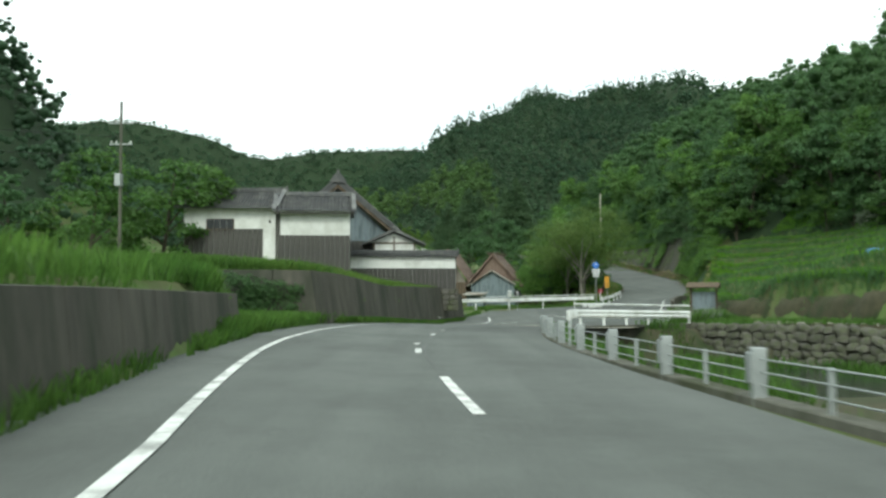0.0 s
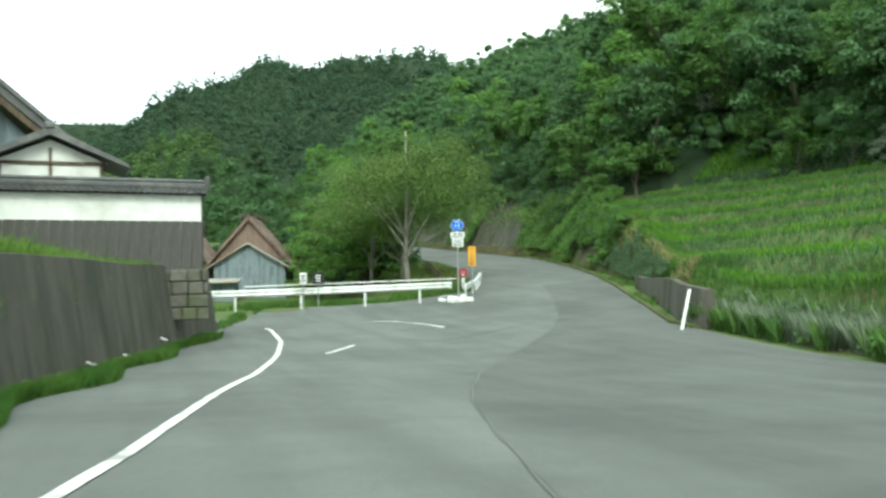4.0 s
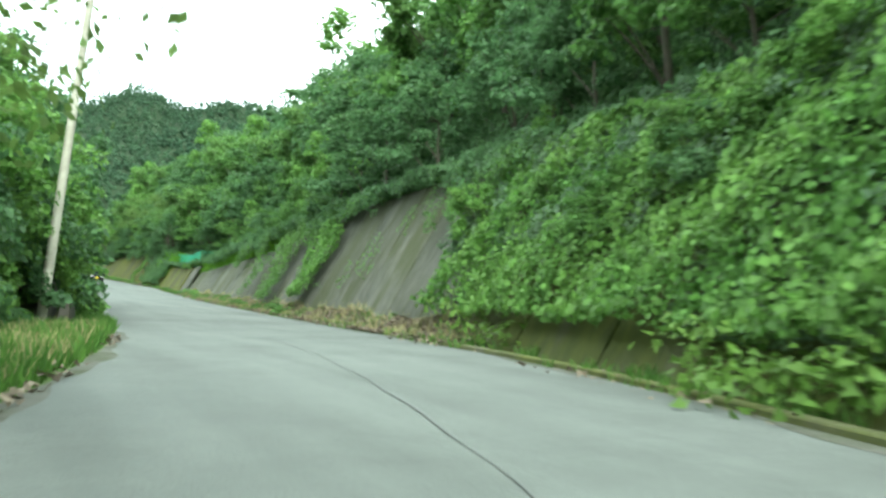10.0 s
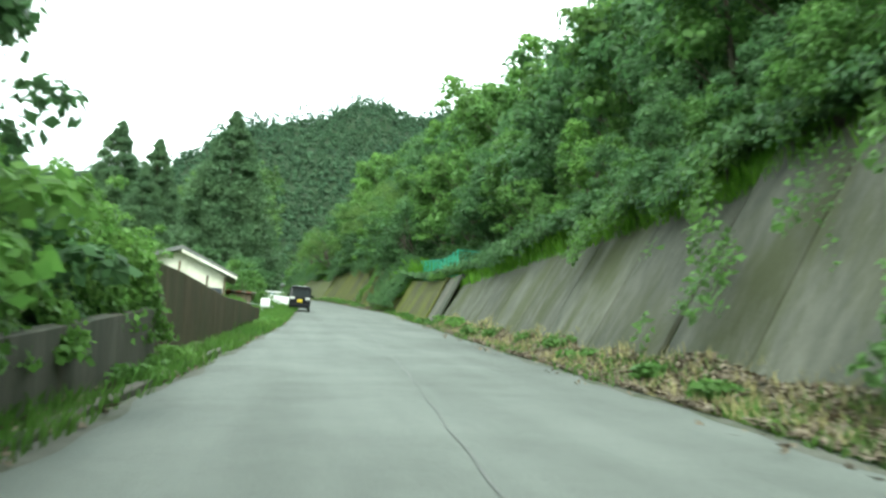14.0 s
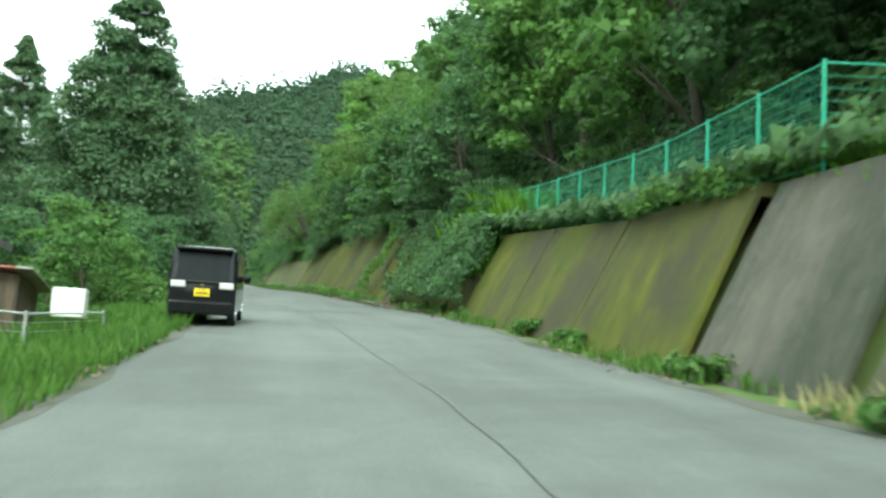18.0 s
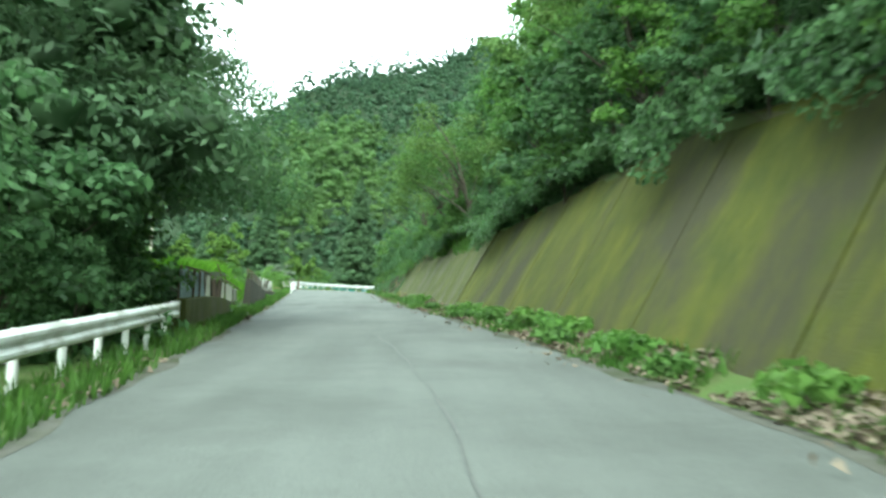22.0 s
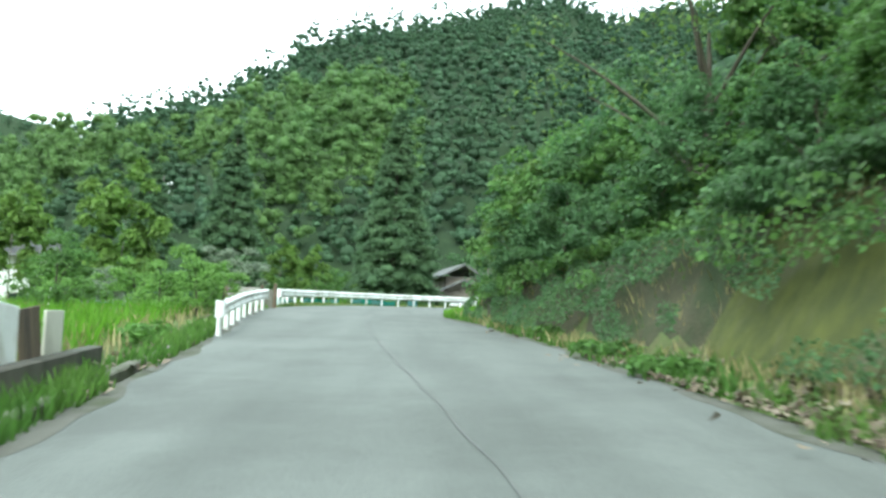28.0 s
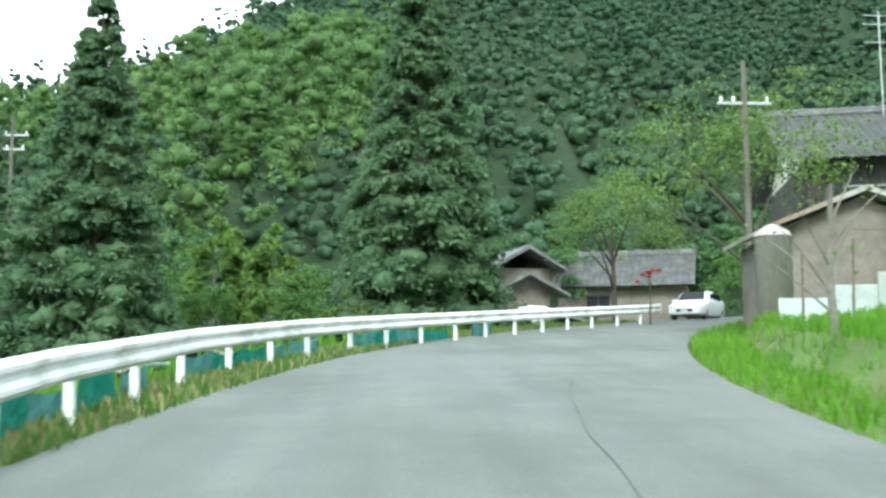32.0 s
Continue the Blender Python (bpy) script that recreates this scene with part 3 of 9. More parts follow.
def land(x, y, detail=True):
    """Height of the ground at arrays of places."""
    shape = np.shape(x)
    x, y = np.ravel(np.asarray(x, float)), np.ravel(np.asarray(y, float))
    s, u = road_su(x, y)
    z0 = np.interp(s, SL, SROWS[:, 2])
    tilt = np.interp(s, SL, SROWS[:, 3])
    z = z0 + tilt * np.clip(u, -7, 7) - 0.07
    # right side: bank, then terraces or wooded hillside
    fu, bh = foot_u(s), bank_h(s)
    d = u - fu
    rise = bh * np.clip((d - 0.6) / (0.42 * bh + 0.05), 0, 1)
    terrace = smoothstep(22, 30, s) * (1 - smoothstep(108, 118, s))
    tier = field_tier(x, y)
    field = (np.floor(tier) + smoothstep(0.62, 1.0, tier % 1.0)) * 1.05
    in_field = terrace * smoothstep(0.9, 1.6, u - terrace_foot(s))
    berm = 0.75 * smoothstep(-0.45, 0.9, d) * (smoothstep(126, 132, s) * (1 - smoothstep(202, 207, s)) + 0.5 * smoothstep(226, 234, s) * (1 - smoothstep(306, 314, s))) * (0.8 + 0.3 * np.sin(s * 0.9) * np.sin(s * 0.37))
    rise = np.maximum(rise, berm)
    edge = np.interp(s, EDGE_S, EDGE_U)
    far = np.clip(d - edge, 0, None)
    wood = (54 + 5 * np.sin(s / 37.0)) * (1 - np.exp(-far / 40.0)) * np.interp(s, [-60, 20, 90, 130, 200, 280, 320, 345, 380], [0.75, 0.8, 0.82, 0.8, 0.92, 0.85, 0.6, 0.35, 0.15])
    z = z + np.where(d > -0.45, rise + (1 - terrace) * 0.12 * np.clip(np.minimum(d, edge) - 2, 0, None), 0)
    z = z + in_field * np.maximum(field - z, 0) + np.where(d > -0.45, wood, 0)
    # the stream bed beside the road before the bridge
    ditch = smoothstep(5.9, 6.5, u) * (1 - smoothstep(-0.1, 0.35, stream_side(x, y))) * (1 - smoothstep(-0.6, 0.8, s - 43.0 - 0.95 * (u - 6)))
    z = z - 1.7 * ditch + (1 - smoothstep(50, 58, s)) * smoothstep(0.0, 0.5, stream_side(x, y)) * (u > 9) * 0.22
    # left side
    e = -u - 3.6
    me = np.interp(y, MEADOW_Y, MEADOW_X) - x
    gap = smoothstep(29, 32, y) * (1 - smoothstep(38.4, 39.2, y))
    meadow = (1 - smoothstep(84.5, 88, y)) * smoothstep(0.25 + 6 * gap, 0.75 + 9 * gap, me) * (u < 0)
    z = z + meadow * (1.4 + 0.65 * smoothstep(32, 40, y) + 0.45 * smoothstep(50, 76, y) + 0.05 * np.clip(me, 0, 12)) * smoothstep(-60, -20, s)
    valley = smoothstep(96, 112, s) * (1 - smoothstep(140, 150, s))
    z = z - valley * 1.5 * smoothstep(1.5, 8, e) - smoothstep(200, 215, s) * (1 - smoothstep(262, 272, s)) * 1.6 * smoothstep(1.2, 6, e)
    z = z + smoothstep(146, 152, s) * (1 - smoothstep(196, 206, s)) * 1.1 * smoothstep(0.3, 1.2, e)
    z = z + np.interp(s, [268, 274, 290, 299, 312, 318], [0, 1, 0.9, 0.3, 0.15, 0]) * 1.0 * smoothstep(0.3 + 1.7 * (1 - smoothstep(281, 284, s)), 1.0 + 1.7 * (1 - smoothstep(281, 284, s)), e)
    z = z - smoothstep(322, 330, s) * 1.2 * smoothstep(0.6, 4, e) * (u < 0)
    # hills: one across the valley on the left, one that closes the valley ahead
    far_l = np.clip(-84 - x + 0.12 * (y - 100), 0, None)
    knoll = 50 * np.exp(-((x + 100) / 30.0) ** 2 - ((y - 170) / 42.0) ** 2)
    left = knoll + 72 * (1 - np.exp(-far_l / 95.0)) * (1 - smoothstep(330, 400, y)) * (0.85 + 0.15 * np.sin(y / 31.0))
    front = np.interp(x, [-200, -60, 0, 25, 60, 120, 400], [455, 412, 396, 392, 398, 380, 330])
    crest = np.interp(x, RIDGE_X, RIDGE_Y)
    top = (np.interp(x, RIDGE_X, RIDGE_Z) - 19.5) * (1 + 0.03 * np.sin(x / 17.0) + 0.02 * np.sin(x / 7.3))
    length = crest - front
    gully = 1 + 0.07 * np.sin(x / 13.0 + y / 60.0) * np.sin(y / 27.0) * np.clip((crest - y) / 40, 0, 1)
    ahead = np.where(y > front, top * gully * np.clip((y - front) / length, 0, 1) ** 0.85 * (1 - 0.35 * np.clip((y - crest) / 120, 0, 1)), 0)
    ahead = np.where(y > 860, np.maximum(ahead, (np.interp(x, RANGE_X, RANGE_Z) - 19.5) * np.clip((y - 860) / 140, 0, 1) * (1 - 0.4 * np.clip((y - 1000) / 400, 0, 1))), ahead)
    flat = np.where(s > 330, np.maximum(z, 0), z)
    z = np.where(ahead > 0, np.maximum(flat, 19.5 + ahead), flat) + left * (x < 0)
    if detail:
        away = smoothstep(6, 16, np.abs(u))
        z = z + away * (0.35 * np.sin(x * 0.31 + 1.3 * np.sin(y * 0.17)) * np.sin(y * 0.27) * 0.5)
    return z.reshape(shape)


def land_z(x, y):
    return float(land(np.array([x]), np.array([y]))[0])


def grid_sheet(name, xs, ys, mat, drop=0.0):
    gx, gy = np.meshgrid(xs, ys, indexing="ij")
    gz = land(gx, gy) - drop
    v = np.stack([gx, gy, gz], -1).reshape(-1, 3)
    n, k = len(xs), len(ys)
    i, j = np.meshgrid(np.arange(n - 1), np.arange(k - 1), indexing="ij")
    f = np.stack([i * k + j, (i + 1) * k + j, (i + 1) * k + j + 1, i * k + j + 1], -1).reshape(-1, 4)
    return obj_np(name, v, f, mat, None, True)


xs_g = np.concatenate([np.arange(-1600, -440, 60.0), np.arange(-440, -200, 16.0), np.arange(-200, -30, 5.0), np.arange(-30, 60, 0.6), np.arange(60, 200, 5.0), np.arange(200, 1700, 60.0)])
ys_g = np.concatenate([np.arange(-1200, -60, 60.0), np.arange(-60, 400, 0.9), np.arange(400, 700, 6.0), np.arange(700, 840, 35.0), np.arange(840, 1100, 20.0), np.arange(1100, 2000, 60.0)])
ground = grid_sheet("ground", xs_g, ys_g, M_GRASSGROUND)
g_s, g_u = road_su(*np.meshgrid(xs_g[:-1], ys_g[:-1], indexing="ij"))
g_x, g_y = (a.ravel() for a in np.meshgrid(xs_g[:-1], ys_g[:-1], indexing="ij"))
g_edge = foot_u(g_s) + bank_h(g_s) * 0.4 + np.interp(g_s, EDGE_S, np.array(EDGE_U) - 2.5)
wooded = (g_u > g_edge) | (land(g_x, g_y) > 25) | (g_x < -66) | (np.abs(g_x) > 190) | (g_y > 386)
# wooded faces take the floor colour with the crowns' shade painted in
ground.data.materials.append(M_FLOORSHADE)
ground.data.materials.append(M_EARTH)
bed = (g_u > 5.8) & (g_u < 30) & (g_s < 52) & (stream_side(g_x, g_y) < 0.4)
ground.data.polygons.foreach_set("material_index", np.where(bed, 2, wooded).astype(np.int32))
tagged(ground, "grassy valley ground rising to wooded hills", "ground", kind="structure")

# ---- road ----
def road_edges(s):
    left = np.interp(s, [-60, 0, 20, 45, 58, 70, 96, 101, 130, 145, 200, 237, 256, 317, 325, 335, 345, 420], [-2.9, -2.9, -3.3, -4.3, -7.5, -12.5, -14.0, -2.4, -2.0, -2.5, -2.85, -2.5, -2.35, -2.4, -2.75, -3.2, -3.1, -3.3])
    right = np.interp(s, [-60, 8, 12, 17, 28, 40, 43, 50, 60, 70, 80, 92, 200, 212, 240, 284, 296, 314, 324, 331, 345, 420], [4.6, 4.6, 4.75, 4.85, 5.3, 5.5, 7.4, 8.6, 10.6, 8.6, 5.6, 5.1, 5.2, 4.4, 4.1, 4.25, 4.05, 4.85, 4.75, 3.95, 3.8, 4.2])
    return left, right


def road_profile(s):
    a, b = road_edges(s)
    return [(a + (b - a) * q, 0.0) for q in np.linspace(0, 1, 13)]


road = strip("road", -60, 425, road_profile, M_ASPHALT, 1.0)
tagged(road, "worn grey asphalt country road with a tar seam", "road", kind="structure")
patch_u = lambda s: float(np.interp(s, [34, 41, 46, 52, 60, 66, 71, 76, 80, 84, 100], [1.45, 1.45, 1.15, 0.73, 0.1, -0.1, 0.15, 0.8, 1.35, 1.6, 1.6]))
for side in (0, 1):
    dirt = strip("gutter_dirt", 98, 332, lambda s: [(float(road_edges(s)[side]) + (1 - 2 * side) * w * (1.0 + 0.45 * math.sin(s * 0.83 + side) + 0.3 * math.sin(s * 2.1)), h) for w, h in ((-0.05, 0.008), (0.1, 0.007), (0.2, 0.004))], M_DIRT, 0.5)
    tagged(dirt, "dirt and fine gravel gathered along the asphalt edge", "dirt", kind="structure")
# the darker resurfaced lane of the side road that climbs to the right
patch = strip("road_patch", 34, 100, lambda s: [(patch_u(s) + q * (road_edges(s)[1] - 0.15 - patch_u(s)), 0.006) for q in np.linspace(0, 1, 7)], M_ASPHALT_DARK, 1.0)
tagged(patch, "darker resurfaced asphalt lane at the fork", "road", kind="structure")
seam_s = [14, 41, 46, 52, 60, 66, 71, 76, 80, 84, 100, 205, 214, 224, 230, 235, 240, 247, 255, 263, 300, 330, 345]
seam_u = [1.4, 1.45, 1.15, 0.73, 0.1, -0.1, 0.15, 0.8, 1.35, 1.6, 1.62, 1.4, 0.8, 0.1, 0.2, 0.6, 0.9, 1.3, 1.35, 1.15, 1.25, 1.15, 1.6]
seam = strip("tar_seam", 14, 345, lambda s: [(float(np.interp(s, seam_s, seam_u)) + 0.05 * math.sin(s * 0.23) + 0.02 * math.sin(s * 1.9) + q * (0.6 + 0.5 * math.sin(s * 0.9) * math.sin(s * 0.31)), 0.012) for q in (-0.018, 0.018)], M_TAR, 0.5)
tagged(seam, "dark tar joint along the middle of the road", "road seam", kind="structure")


def paint_line(name, pts, width, label):
    """A painted line along places on the road."""
    pts = [Vector(p) for p in pts]
    bm = bmesh.new()
    rows = []
    for i, p in enumerate(pts):
        d = (pts[min(i + 1, len(pts) - 1)] - pts[max(i - 1, 0)]).normalized()
        side = Vector((d.y, -d.x, 0)) * width / 2
        rows.append((bm.verts.new(p - side), bm.verts.new(p + side)))
    for a, b in zip(rows, rows[1:]):
        bm.faces.new((a[0], a[1], b[1], b[0]))
    return tagged(part(name, bm, M_PAINT, None), label, "road marking", kind="structure")


edge_u = lambda s: np.interp(s, [-30, 7.8, 14, 19, 25, 30.5, 38, 43, 48, 54, 58, 65, 73, 79.7, 85.2, 86.7], [-1.4, -1.5, -1.77, -2.02, -2.26, -2.34, -2.32, -2.34, -2.6, -3.17, -3.76, -5.0, -6.98, -8.79, -10.77, -11.65])
paint_line("edge_line", [on_road(s, edge_u(s), 0.014) for s in np.arange(-25, 86.5, 0.75)], 0.16, "white painted edge line bending into the left branch")
for a, b, u in ((-14, -9, 1.6), (-2, 3, 1.55), (9.8, 14.3, 1.4), (20.2, 21.9, 1.22), (23.9, 24.4, 1.17), (29.9, 30.9, 1.41), (34.1, 34.6, 1.49)):
    paint_line("centre_dash", [on_road(s, u, 0.014) for s in np.linspace(a, b, 6)], 0.14, "worn white centre dash")
paint_line("turn_mark", [on_road(s, u, 0.014) for s, u in ((73.3, -5.5), (75, -5.45), (76.8, -5.4))], 0.15, "short white paint mark at the fork")
paint_line("turn_arc", [on_road(s, u, 0.014) for s, u in ((88.6, -6.9), (87.8, -5.9), (86.2, -4.7), (84.6, -3.7), (82.9, -2.9))], 0.35, "worn white painted arc at the fork")
apron = strip("concrete_apron", 43.5, 52.0, lambda s: [(np.interp(s, [43.5, 52], [5.2, 3.9]) + q * (np.interp(s, [43.5, 52], [8.6, 10.2]) - np.interp(s, [43.5, 52], [5.2, 3.9])), 0.01) for q in np.linspace(0, 1, 5)], M_CONC_PALE, 1.0)
tagged(apron, "pale concrete apron leading onto the bridge", "pavement", kind="structure")


def paved(name, label, line, width, mat, up=0.06):
    """A paved way over the land along a line of places."""
    pts = np.array(line, float)
    run = np.r_[0, np.cumsum(np.hypot(*np.diff(pts, axis=0).T))]
    q = np.arange(0, run[-1], 0.8)
    c = np.stack([np.interp(q, run, pts[:, i]) for i in range(2)], 1)
    d = np.gradient(c, axis=0)
    d /= np.hypot(d[:, 0], d[:, 1])[:, None]
    w = np.linspace(-0.5, 0.5, 9) * width
    xy = c[:, None] + w[None, :, None] * np.stack([d[:, 1], -d[:, 0]], 1)[:, None]
    z = land(xy[..., 0], xy[..., 1], False) + 0.07 + up
    v = np.concatenate([xy, z[..., None]], -1).reshape(-1, 3)
    n, k = len(q), 9
    i, j = np.meshgrid(np.arange(n - 1), np.arange(k - 1), indexing="ij")
    f = np.stack([i * k + j, i * k + j + 1, (i + 1) * k + j + 1, (i + 1) * k + j], -1).reshape(-1, 4)
    return tagged(obj_np(name, v, f, mat, None, True), label, "road", kind="structure")


paved("side_road", "asphalt side road bending off to the left", [(12, 78), (7.5, 84), (3.5, 88.2), (-2, 92), (-12, 97), (-30, 103)], 7.0, M_ASPHALT, 0.012)

# ---- wooded hills, too many trees to count ----
def forest(name, label, places, kinds, mat, seed, size=1.0, per=14):
    """Many far trees in one object: cones or round crowns of clumped leaves."""
    rng = np.random.default_rng(seed)
    vs, fs, n = [], [], 0
    for (x, y, z, h), kind in zip(places, kinds):
        if kind == "plume":
            k = 15
            q = rng.uniform(0.12, 1.0, k)
            a, lean = rng.uniform(0, 2 * np.pi, k), rng.uniform(-0.12, 0.12, 2)
            w = h * (0.3 - 0.16 * q) * rng.uniform(0.3, 1.0, k)
            c = np.stack([w * np.cos(a) + lean[0] * q * h, w * np.sin(a) + lean[1] * q * h, q * h], 1)
            r = h * rng.uniform(0.11, 0.17, k)
        else:
            k = 13 if kind == "cone" else 11
            c, r = crown_points(kind, rng, k, h, h * (0.33 if kind == "cone" else 0.46), h * 0.1)
            r = r * (1.25 if kind == "cone" else 1.1)
        c = c + [x, y, z]
        for v, f in (clumps(c, r, per, size, rng, 0.8, 1.5, 0.3 if kind == "plume" else 0.0, True, 0.5), lumps(c, r, rng, 0.8, 0.5 if kind != "cone" else 0.78)):
            vs.append(v)
            fs.append(f + n)
            n += len(v)
    ob = obj_np(name, np.concatenate(vs), np.concatenate(fs), mat, None, True)
    return tagged(ob, label, "forest", kind="stuff")


def scatter_land(x0, x1, y0, y1, step, seed, keep):
    rng = np.random.default_rng(seed)
    gx, gy = np.meshgrid(np.arange(x0, x1, step), np.arange(y0, y1, step), indexing="ij")
    x, y = gx.ravel() + rng.uniform(-0.45, 0.45, gx.size) * step, gy.ravel() + rng.uniform(-0.45, 0.45, gx.size) * step
    s, u = road_su(x, y)
    ok = keep(x, y, s, u)
    x, y = x[ok], y[ok]
    return np.stack([x, y, land(x, y) - 0.5], 1), rng


def wood_edge(s):
    return foot_u(s) + bank_h(s) * 0.5 + np.interp(s, EDGE_S, EDGE_U)


# hillside right of the road
pr, rg = scatter_land(0, 150, -40, 380, 4.8, 11, lambda x, y, s, u: (u > wood_edge(s) + 6) & (u < 100) & (s > -40) & (s < 350))
hr = np.c_[pr, rg.uniform(6.5, 11.5, len(pr))]
sel = (np.sin(pr[:, 0] * 0.06 + 1) + np.sin(pr[:, 1] * 0.045) + rg.normal(0, 0.5, len(pr))) > 0.1
forest("hillside_cedars", "dense dark green cedars on the hillside", hr[sel], ["cone"] * sel.sum(), L_HILL, 21, 0.3, 24)
forest("hillside_broadleaf", "dense broadleaf wood on the hillside", hr[~sel], ["round"] * (~sel).sum(), L_DARK, 22, 0.26, 50)
# the hill that closes the valley
ph, rg = scatter_land(-110, 120, 390, 470, 4.5, 12, lambda x, y, s, u: (land(x, y) > 21.5) & (land(x, y) > 19.5 + 0.02 * np.abs(x)))
hh = np.c_[ph, rg.uniform(7, 11.5, len(ph))]
low = (ph[:, 2] < 62) & (ph[:, 0] < 25) & (np.sin(ph[:, 0] * 0.11) + np.sin(ph[:, 1] * 0.09) + rg.normal(0, 0.3, len(ph)) > -0.2)
forest("far_cedars", "cedar forest covering the far hill", hh[~low], ["cone"] * (~low).sum(), L_HILL, 23, 0.34, 20)
forest("far_bamboo", "pale bamboo and broadleaf wood at the hill's foot", hh[low], ["plume" if i % 3 else "round" for i in range(low.sum())], L_HILLB, 24, 0.26, 46)
pu, rg = scatter_land(-80, 130, 470, 612, 4.7, 15, lambda x, y, s, u: (land(x, y) > 26) & (y < np.interp(x, RIDGE_X, RIDGE_Y) + 9))
hu = np.c_[pu, rg.uniform(7, 11.5, len(pu))]
forest("upper_cedars", "even cedar forest on the upper slope of the far hill", hu, ["cone"] * len(hu), L_HILL, 27, 0.36, 15)
# the hill's shoulder behind the right-hand slope
pq, rg = scatter_land(130, 260, 385, 600, 8.0, 14, lambda x, y, s, u: (land(x, y) > 30) & (y < np.interp(x, RIDGE_X, RIDGE_Y) + 9))
hq = np.c_[pq, rg.uniform(9, 13, len(pq))]
forest("ridge_cedars", "cedar forest on the far hill's shoulder", hq, ["cone"] * len(hq), L_HILL, 26, 0.6, 8)
# the distant range
pd, rg = scatter_land(-430, 60, 925, 1012, 8.0, 16, lambda x, y, s, u: land(x, y) > 40)
hd = np.c_[pd - [0, 0, 4.5], rg.uniform(9, 13, len(pd))]
forest("distant_range_wood", "blue-green wood on a distant range of hills", hd, ["round"] * len(hd), L_HILL, 28, 0.9, 6)
# the hill across the valley on the left
pl, rg = scatter_land(-190, -55, 60, 395, 6.2, 13, lambda x, y, s, u: land(x, y) > 7)
hl = np.c_[pl, rg.uniform(8, 13, len(pl))]
forest("left_hill_wood", "mixed wood on the hill across the valley", hl, ["cone" if i % 3 else "round" for i in range(len(hl))], L_HILL, 25, 0.5, 9)


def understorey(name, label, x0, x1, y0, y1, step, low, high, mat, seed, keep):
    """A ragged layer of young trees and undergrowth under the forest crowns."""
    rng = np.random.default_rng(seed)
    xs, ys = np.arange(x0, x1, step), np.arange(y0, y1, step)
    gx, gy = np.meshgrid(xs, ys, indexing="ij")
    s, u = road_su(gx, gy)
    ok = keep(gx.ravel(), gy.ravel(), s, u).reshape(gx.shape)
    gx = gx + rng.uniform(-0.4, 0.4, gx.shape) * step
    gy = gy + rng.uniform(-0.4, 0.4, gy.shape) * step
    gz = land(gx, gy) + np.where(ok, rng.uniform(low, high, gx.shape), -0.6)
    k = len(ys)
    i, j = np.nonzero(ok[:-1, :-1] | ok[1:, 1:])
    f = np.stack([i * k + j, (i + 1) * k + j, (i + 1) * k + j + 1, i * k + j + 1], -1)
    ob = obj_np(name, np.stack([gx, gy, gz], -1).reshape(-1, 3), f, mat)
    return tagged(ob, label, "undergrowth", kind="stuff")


# gap-filling sheets; their near-black colour paints the shade between the trees
understorey("far_understorey", "ragged undergrowth below the far cedars, with gap shade in its colour", -110, 120, 390, 606, 2.0, -0.4, 3.6, M_FLOORSHADE, 31, lambda x, y, s, u: (land(x, y) > 22.5) & (y < np.interp(x, RIDGE_X, RIDGE_Y) + 12))
understorey("hillside_understorey", "ragged undergrowth on the wooded hillside, with gap shade in its colour", 10, 130, 30, 335, 1.4, -0.2, 2.4, M_FLOORSHADE, 32, lambda x, y, s, u: (u > wood_edge(s) + 2.0) & (u < 70) & (s > 36) & (s < 322))

# ---- retaining walls ----
def wall_panels(name, label, foot, height, batter, thick, mat, piece=2.4, gap=0.02, top_extra=0.0):
    """A leaning concrete retaining wall of single panels along a line of foot points; the fill lies on the left of the line."""
    pts = [Vector(p) for p in foot]
    ob = thing(name, label, "retaining wall", pts[0][:], kind="structure")
    run = [0.0]
    for a, b in zip(pts, pts[1:]):
        run.append(run[-1] + (b - a).length)

    def at_run(d):
        for i in range(len(pts) - 1):
            if d <= run[i + 1] or i == len(pts) - 2:
                q = (d - run[i]) / (run[i + 1] - run[i])
                dirn = (pts[i + 1] - pts[i]).normalized()
                return pts[i].lerp(pts[i + 1], q), Vector((-dirn.y, dirn.x, 0)).normalized()

    n = max(1, round(run[-1] / piece))
    for k in range(n):
        d0, d1 = run[-1] * k / n + gap / 2, run[-1] * (k + 1) / n - gap / 2
        (p0, n0), (p1, n1) = at_run(d0), at_run(d1)
        h0 = height(d0) if callable(height) else height
        h1 = height(d1) if callable(height) else height
        bm = bmesh.new()
        low, up = -0.35, 0.0
        vs = []
        for p, nn, h in ((p0, n0, h0), (p1, n1, h1)):
            vs.append([bm.verts.new(p - pts[0] + nn * q + Vector((0, 0, z))) for q, z in ((0, low), (batter * h, h), (batter * h + thick, h), (batter * h + thick + 0.1, low))])
        a, b = vs
        for i in range(4):
            bm.faces.new((a[i], b[i], b[(i + 1) % 4], a[(i + 1) % 4]))
        bm.faces.new(a[::-1])
        bm.faces.new(b)
        bmesh.ops.recalc_face_normals(bm, faces=bm.faces[:])
        es = [e for e in bm.edges]
        bmesh.ops.bevel(bm, geom=es, offset=0.015, segments=1, affect="EDGES", profile=0.5)
        part("panel", bm, mat, ob)
    return ob


